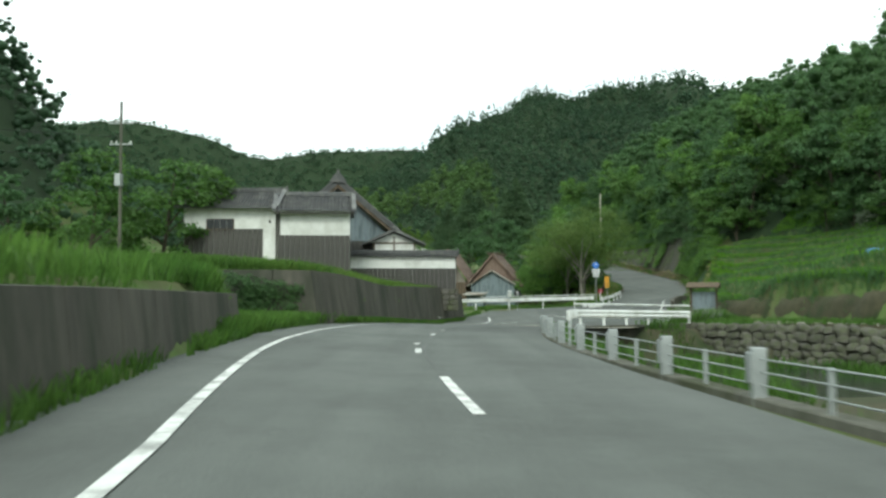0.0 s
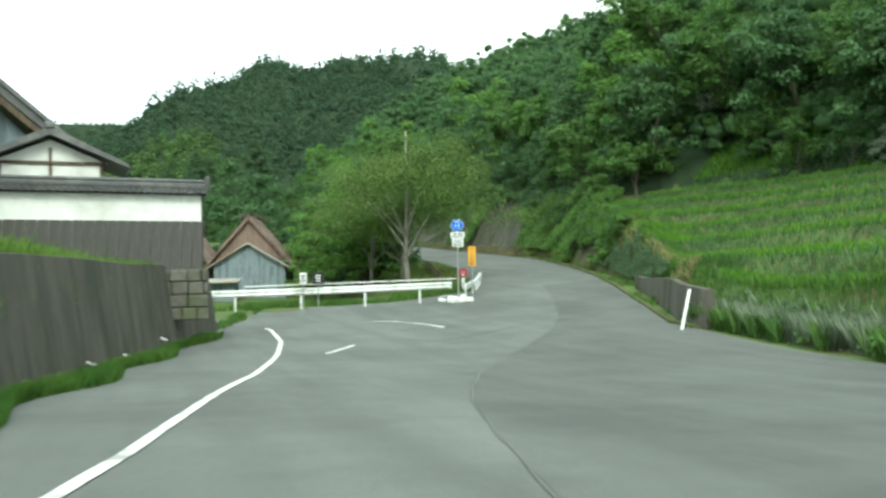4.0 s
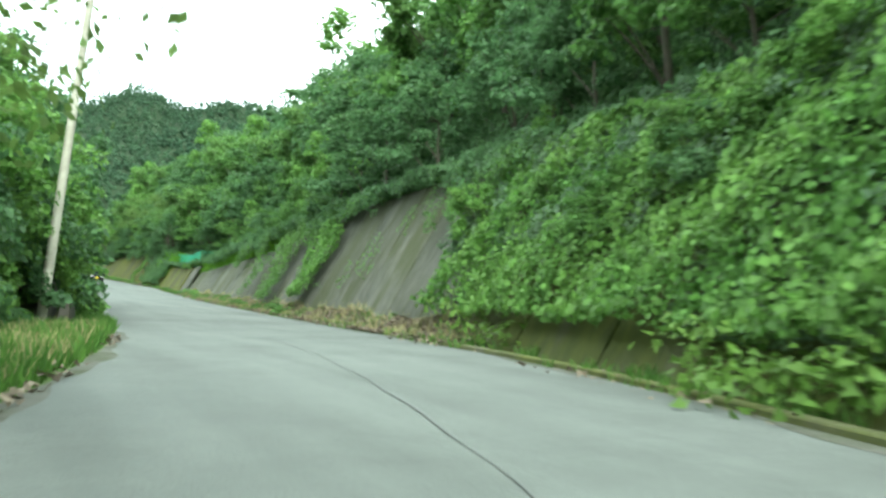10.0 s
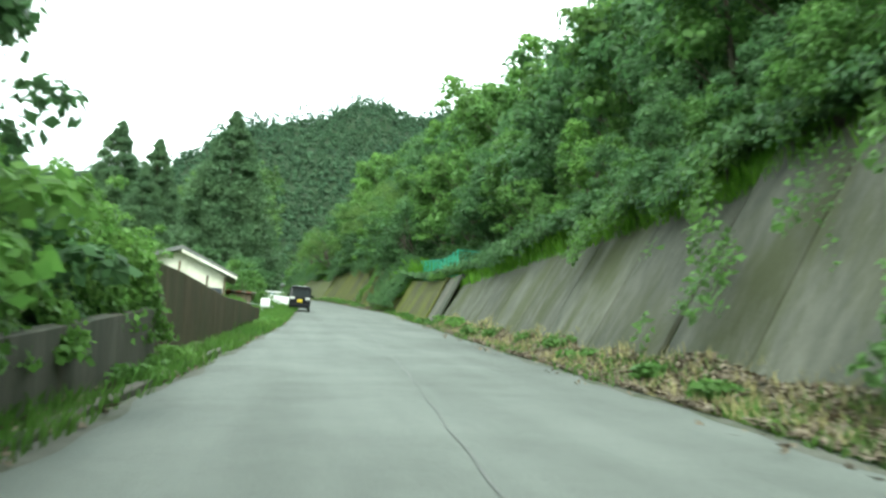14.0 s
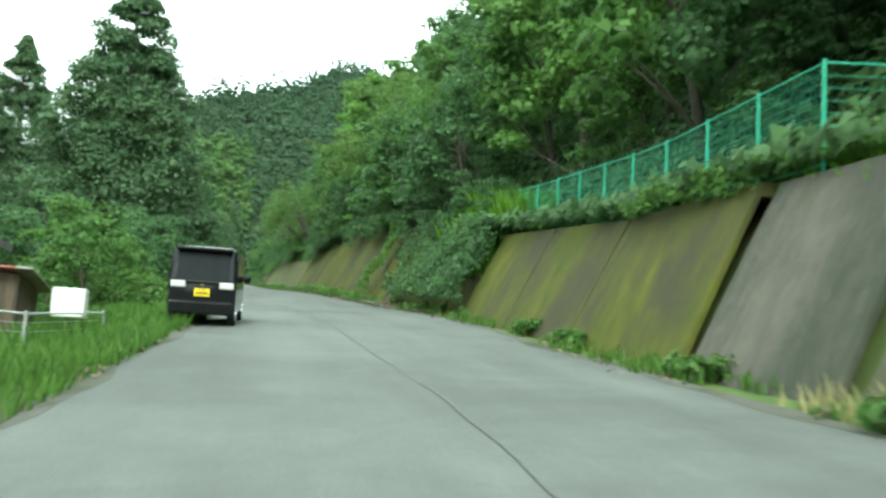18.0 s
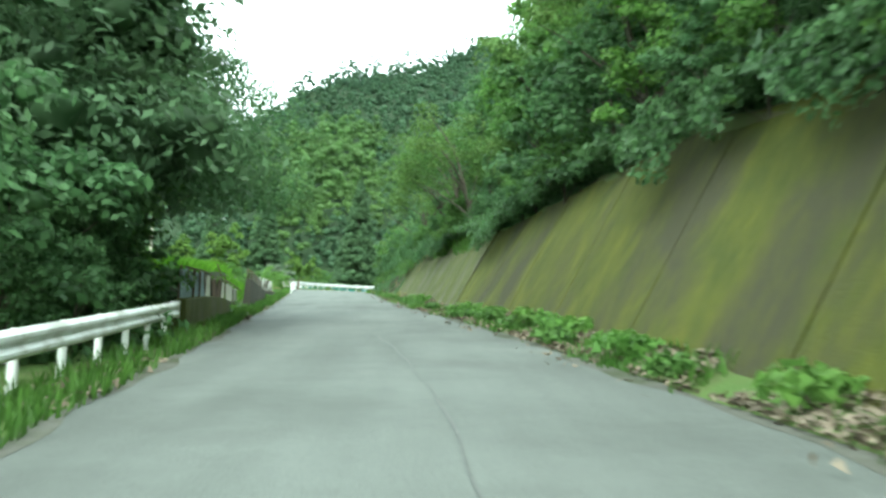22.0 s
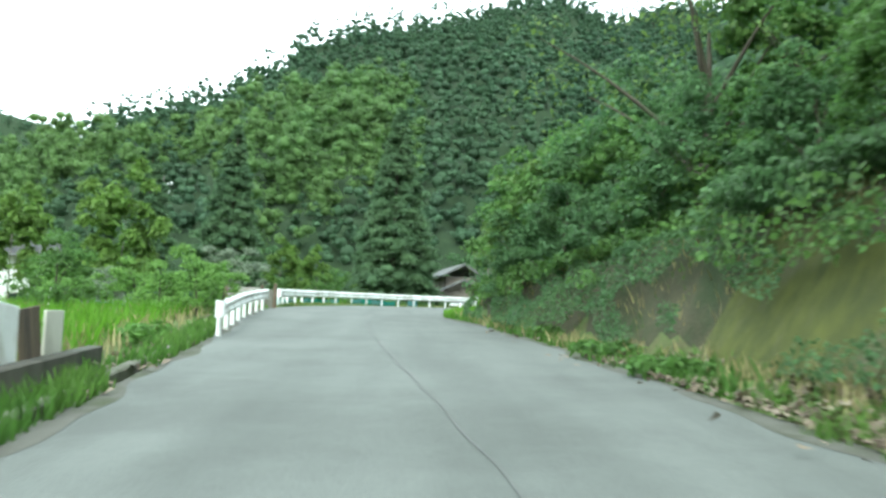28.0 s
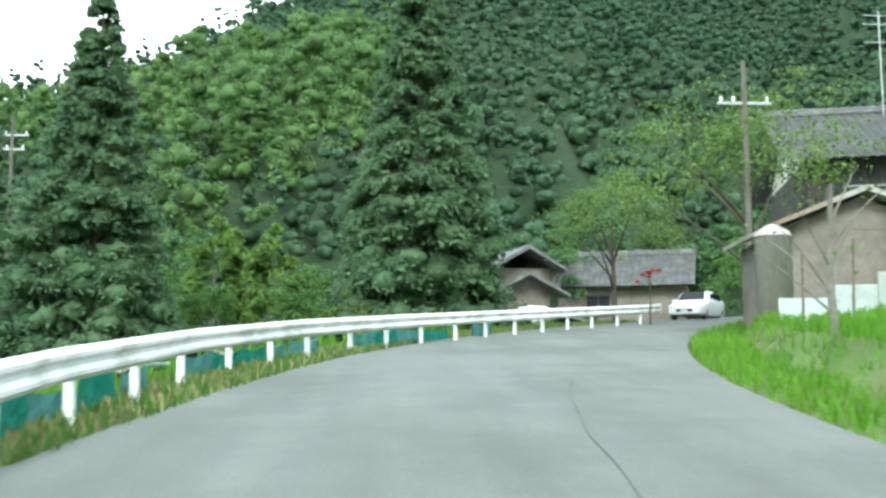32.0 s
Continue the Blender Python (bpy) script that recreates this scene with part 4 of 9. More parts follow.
# left: two weathered walls below the meadow and the farmstead
lw1 = [(-3.0, -26, 0.0), (-3.2, -8, 0.0), (-3.5, 4, 0.0), (-4.3, 12.5, 0.1), (-5.2, 21, 0.15), (-6.1, 29.5, 0.2)]
wall_panels("wall_meadow", "weathered dark concrete retaining wall below a meadow", lw1, lambda d: 1.6 - 0.006 * d, 0.14, 0.3, M_CONC_DARK, 2.6)
lw2 = [(-17.0, 39.5, 0.25), (-8.2, 38.3, 0.25), (-5.0, 38.0, 0.2), (-4.2, 43, 0.18), (-3.5, 48, 0.0), (-2.5, 60, -0.4), (-0.7, 73.5, -0.6), (0.6, 80, -0.5), (2.3, 87, -0.2)]
farm_wall = wall_panels("wall_farmstead", "dark stained concrete retaining wall under the farmstead", lw2, lambda d: 2.25 + 0.5 * smoothstep(23, 49, d) - 0.9 * smoothstep(53, 62, d), 0.17, 0.3, M_CONC_DARK, 2.6)
# drain pipes that stick out of the farmstead wall
rp = random.Random(31)
o_w = Vector((-17.0, 39.5, 0.25))
for k in range(8):
    q = k / 7
    y = 46 + 36 * q + rp.uniform(-0.5, 0.5)
    h = rp.choice((0.25, 0.35, 1.3, 1.45))
    x = np.interp(y, [43, 48, 60, 73.5, 80, 87], [-4.2, -3.5, -2.5, -0.7, 0.6, 2.3]) - 0.17 * h
    z = np.interp(y, [43, 48, 60, 73.5, 80, 87], [0.18, 0.0, -0.4, -0.6, -0.5, -0.2]) + h
    v, f = tube([Vector((x - 0.15, y, z + 0.02)) - o_w, Vector((x + 0.16, y - 0.06, z - 0.1)) - o_w], 0.02, 8)
    obj_np("weep_pipe", v, f, M_WHITE, farm_wall, True, "short white drain pipe")
# right: low wall under the terraces
rw1 = [on_road(s, np.interp(s, [66, 72, 80, 94], [9.8, 8.0, 6.0, 5.9]), -0.02) for s in np.arange(94, 76, -2.0)]
wall_panels("wall_terrace", "mossy dark concrete wall under the terraced field", [tuple(p) for p in rw1], lambda d: 0.6 + 0.72 * smoothstep(0, 12, d), 0.12, 0.25, M_CONC_DARK, 2.8)


def slope_slabs(name, label, s0, s1, mat, top, run, piece=3.0, proud=0.0, base=0.12, foot_off=0.3):
    """Sloping concrete facing on the bank, cast in slabs with joints between them."""
    p = on_road((s0 + s1) / 2, float(foot_u((s0 + s1) / 2)))
    ob = thing(name, label, "retaining wall", p[:], kind="structure")
    n = max(1, round((s1 - s0) / piece))
    for k in range(n):
        a, b = s0 + (s1 - s0) * k / n + 0.04, s0 + (s1 - s0) * (k + 1) / n - 0.04
        bm = bmesh.new()
        cols = []
        for s in np.linspace(a, b, 4):
            h, r = top(s), run(s)
            f = float(foot_u(s)) + foot_off - proud
            cols.append([bm.verts.new(on_road(s, f + r * q, base + (h - base) * q + 0.10 * math.sin(q * 3.1) * 0.3) - p) for q in np.linspace(-0.12, 1, 6)] + [bm.verts.new(on_road(s, f + r + 0.5, h - 0.02) - p)])
        for c, d in zip(cols, cols[1:]):
            for i in range(len(c) - 1):
                bm.faces.new((c[i], c[i + 1], d[i + 1], d[i]))
        r = bmesh.ops.extrude_face_region(bm, geom=bm.faces[:])
        for v in [g for g in r["geom"] if isinstance(g, bmesh.types.BMVert)]:
            v.co.z -= 0.22
        bmesh.ops.recalc_face_normals(bm, faces=bm.faces[:])
        part("slab", bm, mat, ob)
    return ob


steep = lambda s: 0.3 + 0.42 * float(bank_h(s))
slope_slabs("slope_vines", "moss-covered concrete facing under vines", 94, 130, M_MOSS_GREY, lambda s: float(bank_h(s)) * 0.8, lambda s: steep(s) * 0.8, 4.0)
slope_slabs("slope_grey", "streaked grey concrete slope facing", 130, 168, M_SLAB, lambda s: float(bank_h(s)) + 0.12, steep, 4.0)
slope_slabs("slope_grey_far", "grey concrete slope facing with dark joints", 168.4, 204.6, M_SLAB, lambda s: float(bank_h(s)) - 0.25, steep, 5.0)
slope_slabs("slope_dark", "dark bare concrete panel between the slope facings", 204.8, 208.4, M_CONC_DARK, lambda s: float(bank_h(s)) - 0.1, lambda s: 1.35, 3.6, 0.1)
slope_slabs("slope_ochre", "ochre mossy concrete retaining wall", 208.6, 224, M_MOSS, lambda s: float(bank_h(s)) - 0.05, lambda s: 1.25, 4.6, 0.15)
slope_slabs("slope_moss", "tall slope facing covered in yellow-green moss", 224.4, 276, M_MOSS, lambda s: float(bank_h(s)) - 0.2, steep, 6.0)
slope_slabs("slope_moss_far", "mossy grey slope facing with dark open joints", 276.3, 309, M_MOSS_GREY, lambda s: float(bank_h(s)) - 0.1, steep, 4.4)

# left: low wall by the vine thicket, wall by the cottage, wall past the cedars
lw3 = [on_road(s, -3.3, -0.02) for s in np.arange(136, 171, 3.0)]
wall_panels("wall_thicket", "brown stained low concrete wall with vines over it", [tuple(p) for p in lw3], lambda d: np.interp(d, [0, 18, 26, 33], [0.7, 0.85, 1.0, 1.2]), 0.08, 0.25, M_CONC_DARK, 3.0)
lw7 = [on_road(s, -3.9, -0.02) for s in np.arange(170, 199, 2.4)]
wall_panels("wall_brown", "tall brown stained retaining wall falling towards the cottage", [tuple(p) for p in lw7], lambda d: np.interp(d, [0, 4, 14, 22, 27], [2.2, 2.1, 1.4, 1.15, 0.85]), 0.08, 0.25, M_BROWNMOSS, 2.8)
# added wall: its dark face stands in for the thicket's shaded inside
lw6 = [on_road(s, -4.0, -0.02) for s in np.arange(139, 158.5, 2.4)]
wall_panels("thicket_shade_wall", "tall dark wall added for the shaded inside of the thicket", [tuple(p) for p in lw6], lambda d: np.interp(d, [0, 3, 14, 19], [2.6, 3.4, 3.2, 1.6]), 0.05, 0.25, M_CONC_DARK, 2.4)
lw4 = [on_road(s, -3.2, -0.02) for s in np.arange(283, 313, 3.0)]
field_wall_h = lambda s: float(np.interp(s, [283, 286, 291, 296, 303, 313], [1.35, 1.2, 0.84, 0.5, 0.38, 0.25]))
wall_panels("wall_field", "dark concrete field wall beside a gutter", [tuple(p) for p in lw4], lambda d: field_wall_h(283 + d), 0.06, 0.22, M_CONC_DARK, 3.0)
lw5 = [on_road(s, -5.4, -0.02) for s in np.arange(274, 300, 2.4)]
wall_panels("wall_yard", "dark stone-faced wall under a grassy mound", [tuple(p) for p in lw5], lambda d: np.interp(d, [0, 3, 18, 25], [1.35, 1.62, 1.68, 1.2]), 0.05, 0.22, M_CONC_DARK, 2.4)
mound = strip("grass_mound", 273, 300, lambda s: [(u, h * float(np.interp(s, [273, 277, 294, 300], [0.75, 1, 1, 0.6]))) for u, h in ((-5.55, 1.5), (-6.2, 1.66), (-8.0, 1.75), (-10.0, 1.5), (-12.5, 0.7), (-14, 0.0))], M_GRASSGROUND, 1.0)
tagged(mound, "grassy earth mound behind the yard wall", "bank", kind="structure")


earth = strip("earth_bank", 305, 334, lambda s: [(float(foot_u(s)) + a + b * (0.42 * float(bank_h(s)) + 0.05), c * float(bank_h(s)) + e) for a, b, c, e in ((0.45, 0, 0, -0.02), (0.55, 0.33, 0.33, 0.05), (0.55, 0.66, 0.66, 0.07), (0.6, 1, 1, 0.04), (1.3, 1, 1, 0.06))], M_EARTH, 0.8, None, "", 0.07, 7)
tagged(earth, "weedy brown earth bank at the verge", "bank", kind="structure")


def kerb_line(name, label, s0, s1, u, w, h, mat, piece=2.0):
    """A row of kerb stones along the road."""
    p = on_road(s0, u(s0))
    ob = thing(name, label, "kerb", p[:], kind="structure")
    for s in np.arange(s0, s1 - piece * 0.5, piece):
        bm = bmesh.new()
        vs = []
        for q in (s + 0.01, s + piece - 0.01):
            for du, z in ((0, -0.15), (0, h - 0.02), (0.025, h), (w - 0.025, h), (w, h - 0.02), (w, -0.15)):
                vs.append(bm.verts.new(on_road(q, u(q) + du, z) - p))
        for i in range(6):
            j = (i + 1) % 6
            bm.faces.new((vs[i], vs[j], vs[6 + j], vs[6 + i]))
        bm.faces.new(vs[:6][::-1])
        bm.faces.new(vs[6:])
        bmesh.ops.recalc_face_normals(bm, faces=bm.faces[:])
        part("kerb_stone", bm, mat, ob)
    return ob


kerb_line("kerb_right", "mossy concrete gutter kerb along the bank", 78, 132, lambda s: float(road_edges(s)[1]) - 0.05, 0.22, 0.09, M_MOSS_GREY)
kerb_line("kerb_left", "low concrete gutter edge beside the field wall", 268, 318, lambda s: float(road_edges(s)[0]) - 0.35, 0.2, 0.1, M_CONC, 2.0)
kerb_line("kerb_left_thicket", "low concrete gutter edge beside the thicket", 134, 200, lambda s: float(road_edges(s)[0]) - 0.32, 0.2, 0.08, M_CONC_DARK, 2.0)
kerb_line("kerb_ditch", "worn concrete road edge over the stream", -20, 42, lambda s: 5.0, 0.35, 0.05, M_CONC, 2.0)

# stream wall of rough stones on the far side of the stream, and the bridge over it
rs = random.Random(5)
sw_d = (Vector(SW1) - Vector(SW0)).normalized()
sw_n = Vector((-sw_d.y, sw_d.x))
o_sw = Vector((SW0[0], SW0[1], 0.0))
sw_turn = math.degrees(math.atan2(sw_d.y, sw_d.x))
sw = thing("stream_wall", "rough dry stone wall on the far side of the stream", "stone wall", o_sw[:], kind="structure")
stone_kinds = []
for k in range(4):
    bm = bmesh.new()
    bmesh.ops.create_icosphere(bm, subdivisions=2, radius=0.5)
    for v in bm.verts:
        v.co = Vector([math.copysign(abs(c * 2) ** 0.72 / 2, c) for c in v.co]) * (1 + 0.3 * noise.noise(v.co * 2.2 + Vector((k * 7, 0, 0))))
    stone_kinds.append(part("stone", bm, M_STONE, sw))
    stone_kinds[-1].matrix_basis = Matrix.Translation((sw_d * (0.3 + k * 0.6)).to_3d() + Vector((0, 0, -0.12))) @ pose(0, 0, 0, 0, 0, sw_turn) @ Matrix.Diagonal((0.56, 0.5, 0.4, 1))
run = (Vector(SW1) - Vector(SW0)).length
for row in range(5):
    q = 2.5 if row == 4 else rs.uniform(0, 0.4)
    while q < run - 1:
        w, hgt = rs.uniform(0.42, 0.8), rs.uniform(0.36, 0.52)
        at = sw_d * (q + w / 2) + sw_n * (0.05 * row - 0.2 + rs.uniform(-0.05, 0.06))
        m = Matrix.Translation((at.x, at.y, -1.5 + row * 0.345 + rs.uniform(-0.07, 0.07))) @ pose(0, 0, 0, rs.uniform(-14, 14), rs.uniform(-22, 22), sw_turn + rs.uniform(-10, 10)) @ Matrix.Diagonal((w * 1.04, 0.5, hgt, 1))
        share("stone", stone_kinds[rs.randrange(4)], sw, m)
        q += w * 0.97
b_v, b_f = [], []
for i, q in enumerate(np.linspace(-0.3, run, 24)):
    for off, z in ((0.02, -1.9), (0.1, -0.1), (0.5, 0.02)):
        at = Vector(SW0) + sw_d * float(q) + sw_n * off
        b_v.append((at.x, at.y, z))
    if i:
        b_f += [(3 * i - 3 + j, 3 * i + j, 3 * i + j + 1, 3 * i - 2 + j) for j in (0, 1)]
backing = obj_np("stream_bank", b_v, b_f, M_EARTH, None, True)
tagged(backing, "dark earth packed behind the stream wall", "bank", kind="structure")
coping = thing("field_kerb", "low pale concrete edge of the field path", "kerb", (SW0[0], SW0[1], 0.05), sw_turn, kind="structure")
for q in np.arange(3.2, 20, 2.0):
    part("kerb_stone", boxes(((q, 0.95, -0.2), (q + 1.98, 1.2, 0.15), 0.015)), M_CONC_PALE, coping)
w_v, w_f = [], []
for i, y in enumerate(np.linspace(2, 46, 23)):
    sa, _u = road_su([0.0], [y])
    left_edge = on_road(float(sa[0]), 6.2, -1.62)
    w_v += [tuple(left_edge), (max(SW0[0] + (SW0[1] - y) * 0.6, left_edge.x + 0.5), y, left_edge.z)]
    if i:
        w_f.append((2 * i - 2, 2 * i - 1, 2 * i + 1, 2 * i))
water = obj_np("stream", w_v, w_f, make_mat("stream_water", (0.02, 0.03, 0.025), (0.03, 0.04, 0.03), 0.08, 2, 0.1))
tagged(water, "dark shallow stream between stone walls", "water", kind="structure")


def riser_rows(s):
    tf = float(terrace_foot(s))
    return [(tf + a + 0.12 * math.sin(s * 1.3 + a), h) for a, h in ((0.75, -0.2), (0.85, 0.5), (0.98, 1.1), (1.2, 1.55), (1.75, 1.78))]


riser = strip("field_riser", 27, 66, riser_rows, M_EARTH, 0.6, None, "", 0.06, 12)
tagged(riser, "dark overgrown earth face below the terraced field", "bank", kind="structure")


def gpt(x, y, up=0.0):
    """A place on the road's banked surface, carried on beside it."""
    s, u = road_su([x], [y])
    return on_road(float(s[0]), float(u[0]), up)


RB0, RB1 = Vector((5.95, 42.0)), Vector((12.2, 46.45))
rb_d = (RB1 - RB0).normalized()
rb_n = Vector((-rb_d.y, rb_d.x))
d_rows = [[RB0 + rb_d * a + rb_n * (b - 0.3 + 0.25 * a) for b in np.linspace(0, 6.0, 5)] for a in np.linspace(-0.2, 8.4, 8)]
d_v = [gpt(q.x, q.y, 0.03) for row in d_rows for q in row]
d_f = [(i * 5 + j, (i + 1) * 5 + j, (i + 1) * 5 + j + 1, i * 5 + j + 1) for i in range(7) for j in range(4)]
tagged(obj_np("bridge_deck", [q[:] for q in d_v], d_f, M_CONC_PALE, None, True), "pale concrete bridge deck", "bridge", kind="structure")
bs = thing("bridge_beam", "dark concrete bridge edge beam over the stream", "bridge", gpt(RB0.x, RB0.y)[:], math.degrees(math.atan2(rb_d.y, rb_d.x)), kind="structure")
part("beam", boxes(((-0.3, -0.18, -0.95), (8.2, 0.22, 0.06), 0.02)), M_CONC_DARK, bs)

# ---- guardrails, fences, signs ----
BEAM = [(0.0, -0.175), (0.025, -0.165), (0.075, -0.115), (0.075, -0.07), (0.02, -0.02), (0.02, 0.02), (0.075, 0.07), (0.075, 0.115), (0.025, 0.165), (0.0, 0.175), (-0.012, 0.165), (0.008, 0.0), (-0.012, -0.165)]


def guardrail(name, label, pts, spacing=2.0, side=1, top=0.78, posts=True, group="guardrails", ends=(True, True)):
    """A corrugated steel guardrail along ground points; side: 1 when traffic is on the right of the line."""
    pts = [Vector(p) for p in pts]
    o = pts[0].copy()
    ob = thing(name, label, "guardrail", o[:], group=group)
    run = np.r_[0, np.cumsum([(b - a).length for a, b in zip(pts, pts[1:])])]
    arr = np.array([p[:] for p in pts])
    dense = np.stack([np.interp(np.arange(0, run[-1] + 0.01, 0.5), run, arr[:, i]) for i in range(3)], 1)
    bm = bmesh.new()
    rings = []
    for i, p in enumerate(dense):
        d = dense[min(i + 1, len(dense) - 1)] - dense[max(i - 1, 0)]
        d = Vector((d[0], d[1], 0)).normalized()
        n = Vector((d.y, -d.x, 0)) * side
        rings.append([bm.verts.new(Vector(p) - o + n * (q + 0.06) + Vector((0, 0, top - 0.175 + z))) for q, z in BEAM])
    k = len(BEAM)
    for a, b in zip(rings, rings[1:]):
        for i in range(k):
            bm.faces.new((a[i], a[(i + 1) % k], b[(i + 1) % k], b[i]))
    bm.faces.new(rings[0])
    bm.faces.new(rings[-1][::-1])
    bmesh.ops.recalc_face_normals(bm, faces=bm.faces[:])
    part("beam", bm, M_WHITE, ob)
    for e, (i, j) in zip(ends, ((0, 1), (-1, -2))):
        if not e:
            continue
        d = Vector(dense[i] - dense[j])
        d = Vector((d.x, d.y, 0)).normalized()
        yaw = math.degrees(math.atan2(d.y, d.x))
        eb = bmesh.new()
        bmesh.ops.create_cone(eb, cap_ends=True, segments=12, radius1=0.11, radius2=0.11, depth=0.37)
        cap = part("end_cap", eb, M_WHITE, ob)
        n = Vector((dense[1][1] - dense[0][1], -(dense[1][0] - dense[0][0]), 0)).normalized() * side
        cap.matrix_basis = Matrix.Translation(Vector(dense[i]) - o + n * 0.03 + Vector((0, 0, top - 0.175))) @ pose(0, 0, 0, 0, 0, yaw)
    src = None
    for q in np.arange(0.35, run[-1], spacing):
        p = Vector([float(np.interp(q, run, arr[:, i])) for i in range(3)]) - o
        m = Matrix.Translation(p)
        if src is None:
            v, f = tube([(0, 0, -0.3), (0, 0, top - 0.04), (0, 0, top - 0.01)], [0.06, 0.06, 0.05], 10)
            src = obj_np("post", v, f, M_WHITE, ob, True)
            src.matrix_basis = m
        else:
            share("post", src, ob, m)
    return ob


railA = [(-4, 101), (0.5, 96.3), (4, 93.3), (8, 92.4), (12, 93.2), (15.7, 95.0)]
RA = [(x, y, 0.35 + 0.02 * x) for x, y in railA]
ra = guardrail("guardrail", "white corrugated guardrail at the fork", RA, 3.4, 1)
pv, pf = tubes([([Vector(p) - Vector(RA[0]) + Vector((0, 0, 0.95)) for p in RA[2:]], 0.03)], 8)
obj_np("top_pipe", pv, pf, M_WHITE, ra, True)
guardrail("guardrail", "short white guardrail turning the corner by the signs", [gpt(16.2, 95.0, -0.05), gpt(17.6, 97.2), gpt(18.6, 99.6), gpt(19.2, 101.0)], 1.6, 1)
guardrail("guardrail", "white guardrail end beside the bridge", [gpt(5.2, 38.0), gpt(5.45, 40.0), gpt(5.85, 41.7)], 1.8, -1)
rb0 = gpt(RB0.x, RB0.y, 0.05)
rb1 = gpt(RB1.x, RB1.y, 0.05)
br = guardrail("guardrail", "white bridge railing with a top pipe", [rb0, rb0.lerp(rb1, 0.5), rb1], 1.45, 1, 0.75)
pv, pf = tubes([([Vector((0, 0, 1.0)), rb1 - rb0 + Vector((0, 0, 1.0))], 0.04)], 8)
obj_np("top_pipe", pv, pf, M_WHITE, br, True)
guardrail("guardrail", "white guardrail with worn posts below the cedars", [on_road(s, -3.3) for s in np.arange(224, 262, 2.0)], 2.0, 1)
guardrail("guardrail", "white guardrail beside the shrubs", [on_road(s, float(np.interp(s, [316, 331.5], [-2.25, -2.85]))) for s in np.linspace(316.2, 331.4, 12)], 2.0, 1)
railE = [(20.2, 331.2), (20.0, 335), (20.3, 340), (21.4, 345), (23.6, 350), (26.6, 355), (30.3, 360.2), (34.5, 365)]
guardrail("guardrail", "long white guardrail with green netting behind it", [gpt(x, y) for x, y in railE], 2.0, 1)
# green netting along its lower half
e_pts = [gpt(x - 0.15, y) for x, y in railE[:6]]
net = thing("netting", "faded green plastic netting tied along the guardrail", "netting", e_pts[0][:])
rnet = random.Random(12)
M_NETPALE = make_mat("bleached_netting", (0.12, 0.34, 0.32), (0.22, 0.42, 0.42), 0.8, 4, 0.3)
for bay in range(20):
    if bay in (7, 13, 18):
        continue
    nb = bmesh.new()
    prev = None
    top, low = rnet.uniform(0.34, 0.44), rnet.uniform(0.0, 0.06)
    for i in range(6):
        p = 5 * (bay + 0.02 + 0.96 * i / 5) / 20
        j = min(int(p), 4)
        q = e_pts[j].lerp(e_pts[j + 1], p - j) - e_pts[0]
        sag = 0.06 * math.sin(i * math.pi / 5)
        row = [nb.verts.new(q + Vector((-0.04 + 0.04 * math.sin(i * 2.1 + k + bay), 0, z))) for k, z in enumerate((low, 0.2 - sag * 0.5, top - sag))]
        if prev:
            for k in range(2):
                nb.faces.new((prev[k], prev[k + 1], row[k + 1], row[k]))
        prev = row
    bmesh.ops.solidify(nb, geom=nb.faces[:], thickness=0.006)
    part("net_bay", nb, M_NETPALE if rnet.random() < 0.4 else M_GREENNET, net)

# post and cable fence over the stream
cf = thing("cable_fence", "grey steel post and cable fence above the stream", "fence", on_road(9, 5.35)[:])
o_cf = on_road(9, 5.35)
for k, s in enumerate(np.arange(-18.6, 36.5, 1.88)):
    big = k % 2 == 0
    p = on_road(s, 5.1) - o_cf
    ang = math.degrees(math.atan2(-spine_at(s)[4], spine_at(s)[5]))
    w = 0.09 if big else 0.035
    bm = boxes(((-w, -w, -0.4), (w, w, 0.66 if big else 0.54), 0.012))
    if big:
        box(bm, (-0.13, -0.14, 0.22), (-0.092, 0.14, 0.6), 0.008)
    post = part("post" if big else "thin_post", bm, M_GALV, cf)
    post.matrix_basis = Matrix.Translation(p) @ pose(0, 0, 0, 0, 0, -ang)
for z in (0.2, 0.36, 0.52):
    v, f = tube([on_road(s, 5.1, z) - o_cf for s in np.arange(-18.6, 36, 1.0)], 0.012, 6)
    obj_np("cable", v, f, M_GALV, cf, True)


def plate(name, w, h, at, mat, parent, thick=0.012, label=""):
    ob = part(name, boxes(((-w / 2, -thick / 2, -h / 2), (w / 2, thick / 2, h / 2), 0.004)), mat, parent, label)
    ob.location = at
    return ob


def lettering(text, size, at, mat, parent, name="lettering"):
    c = bpy.data.curves.new(name, "FONT")
    c.body, c.size, c.align_x, c.align_y, c.extrude = text, size, "CENTER", "CENTER", 0.002
    t = new("text_tmp", c)
    me = bpy.data.meshes.new_from_object(t.evaluated_get(bpy.context.evaluated_depsgraph_get()))
    bpy.data.objects.remove(t)
    me.materials.append(mat)
    ob = new(name, me)
    ob.parent = parent
    ob.matrix_basis = pose(*at, 90, 0, 0)
    return ob


def bars(parent, w, h, rows, at, mat):
    """Unreadable writing as plain bars."""
    for i, n in enumerate(rows):
        z = h * (0.5 - (i + 0.5) / len(rows))
        for k in range(n):
            x = w * ((k + 0.5) / n - 0.5)
            ob = part("writing", boxes(((x - w / n * 0.36, -0.003, z - h / len(rows) * 0.3), (x + w / n * 0.36, 0.003, z + h / len(rows) * 0.3))), mat, parent)
            ob.location = at


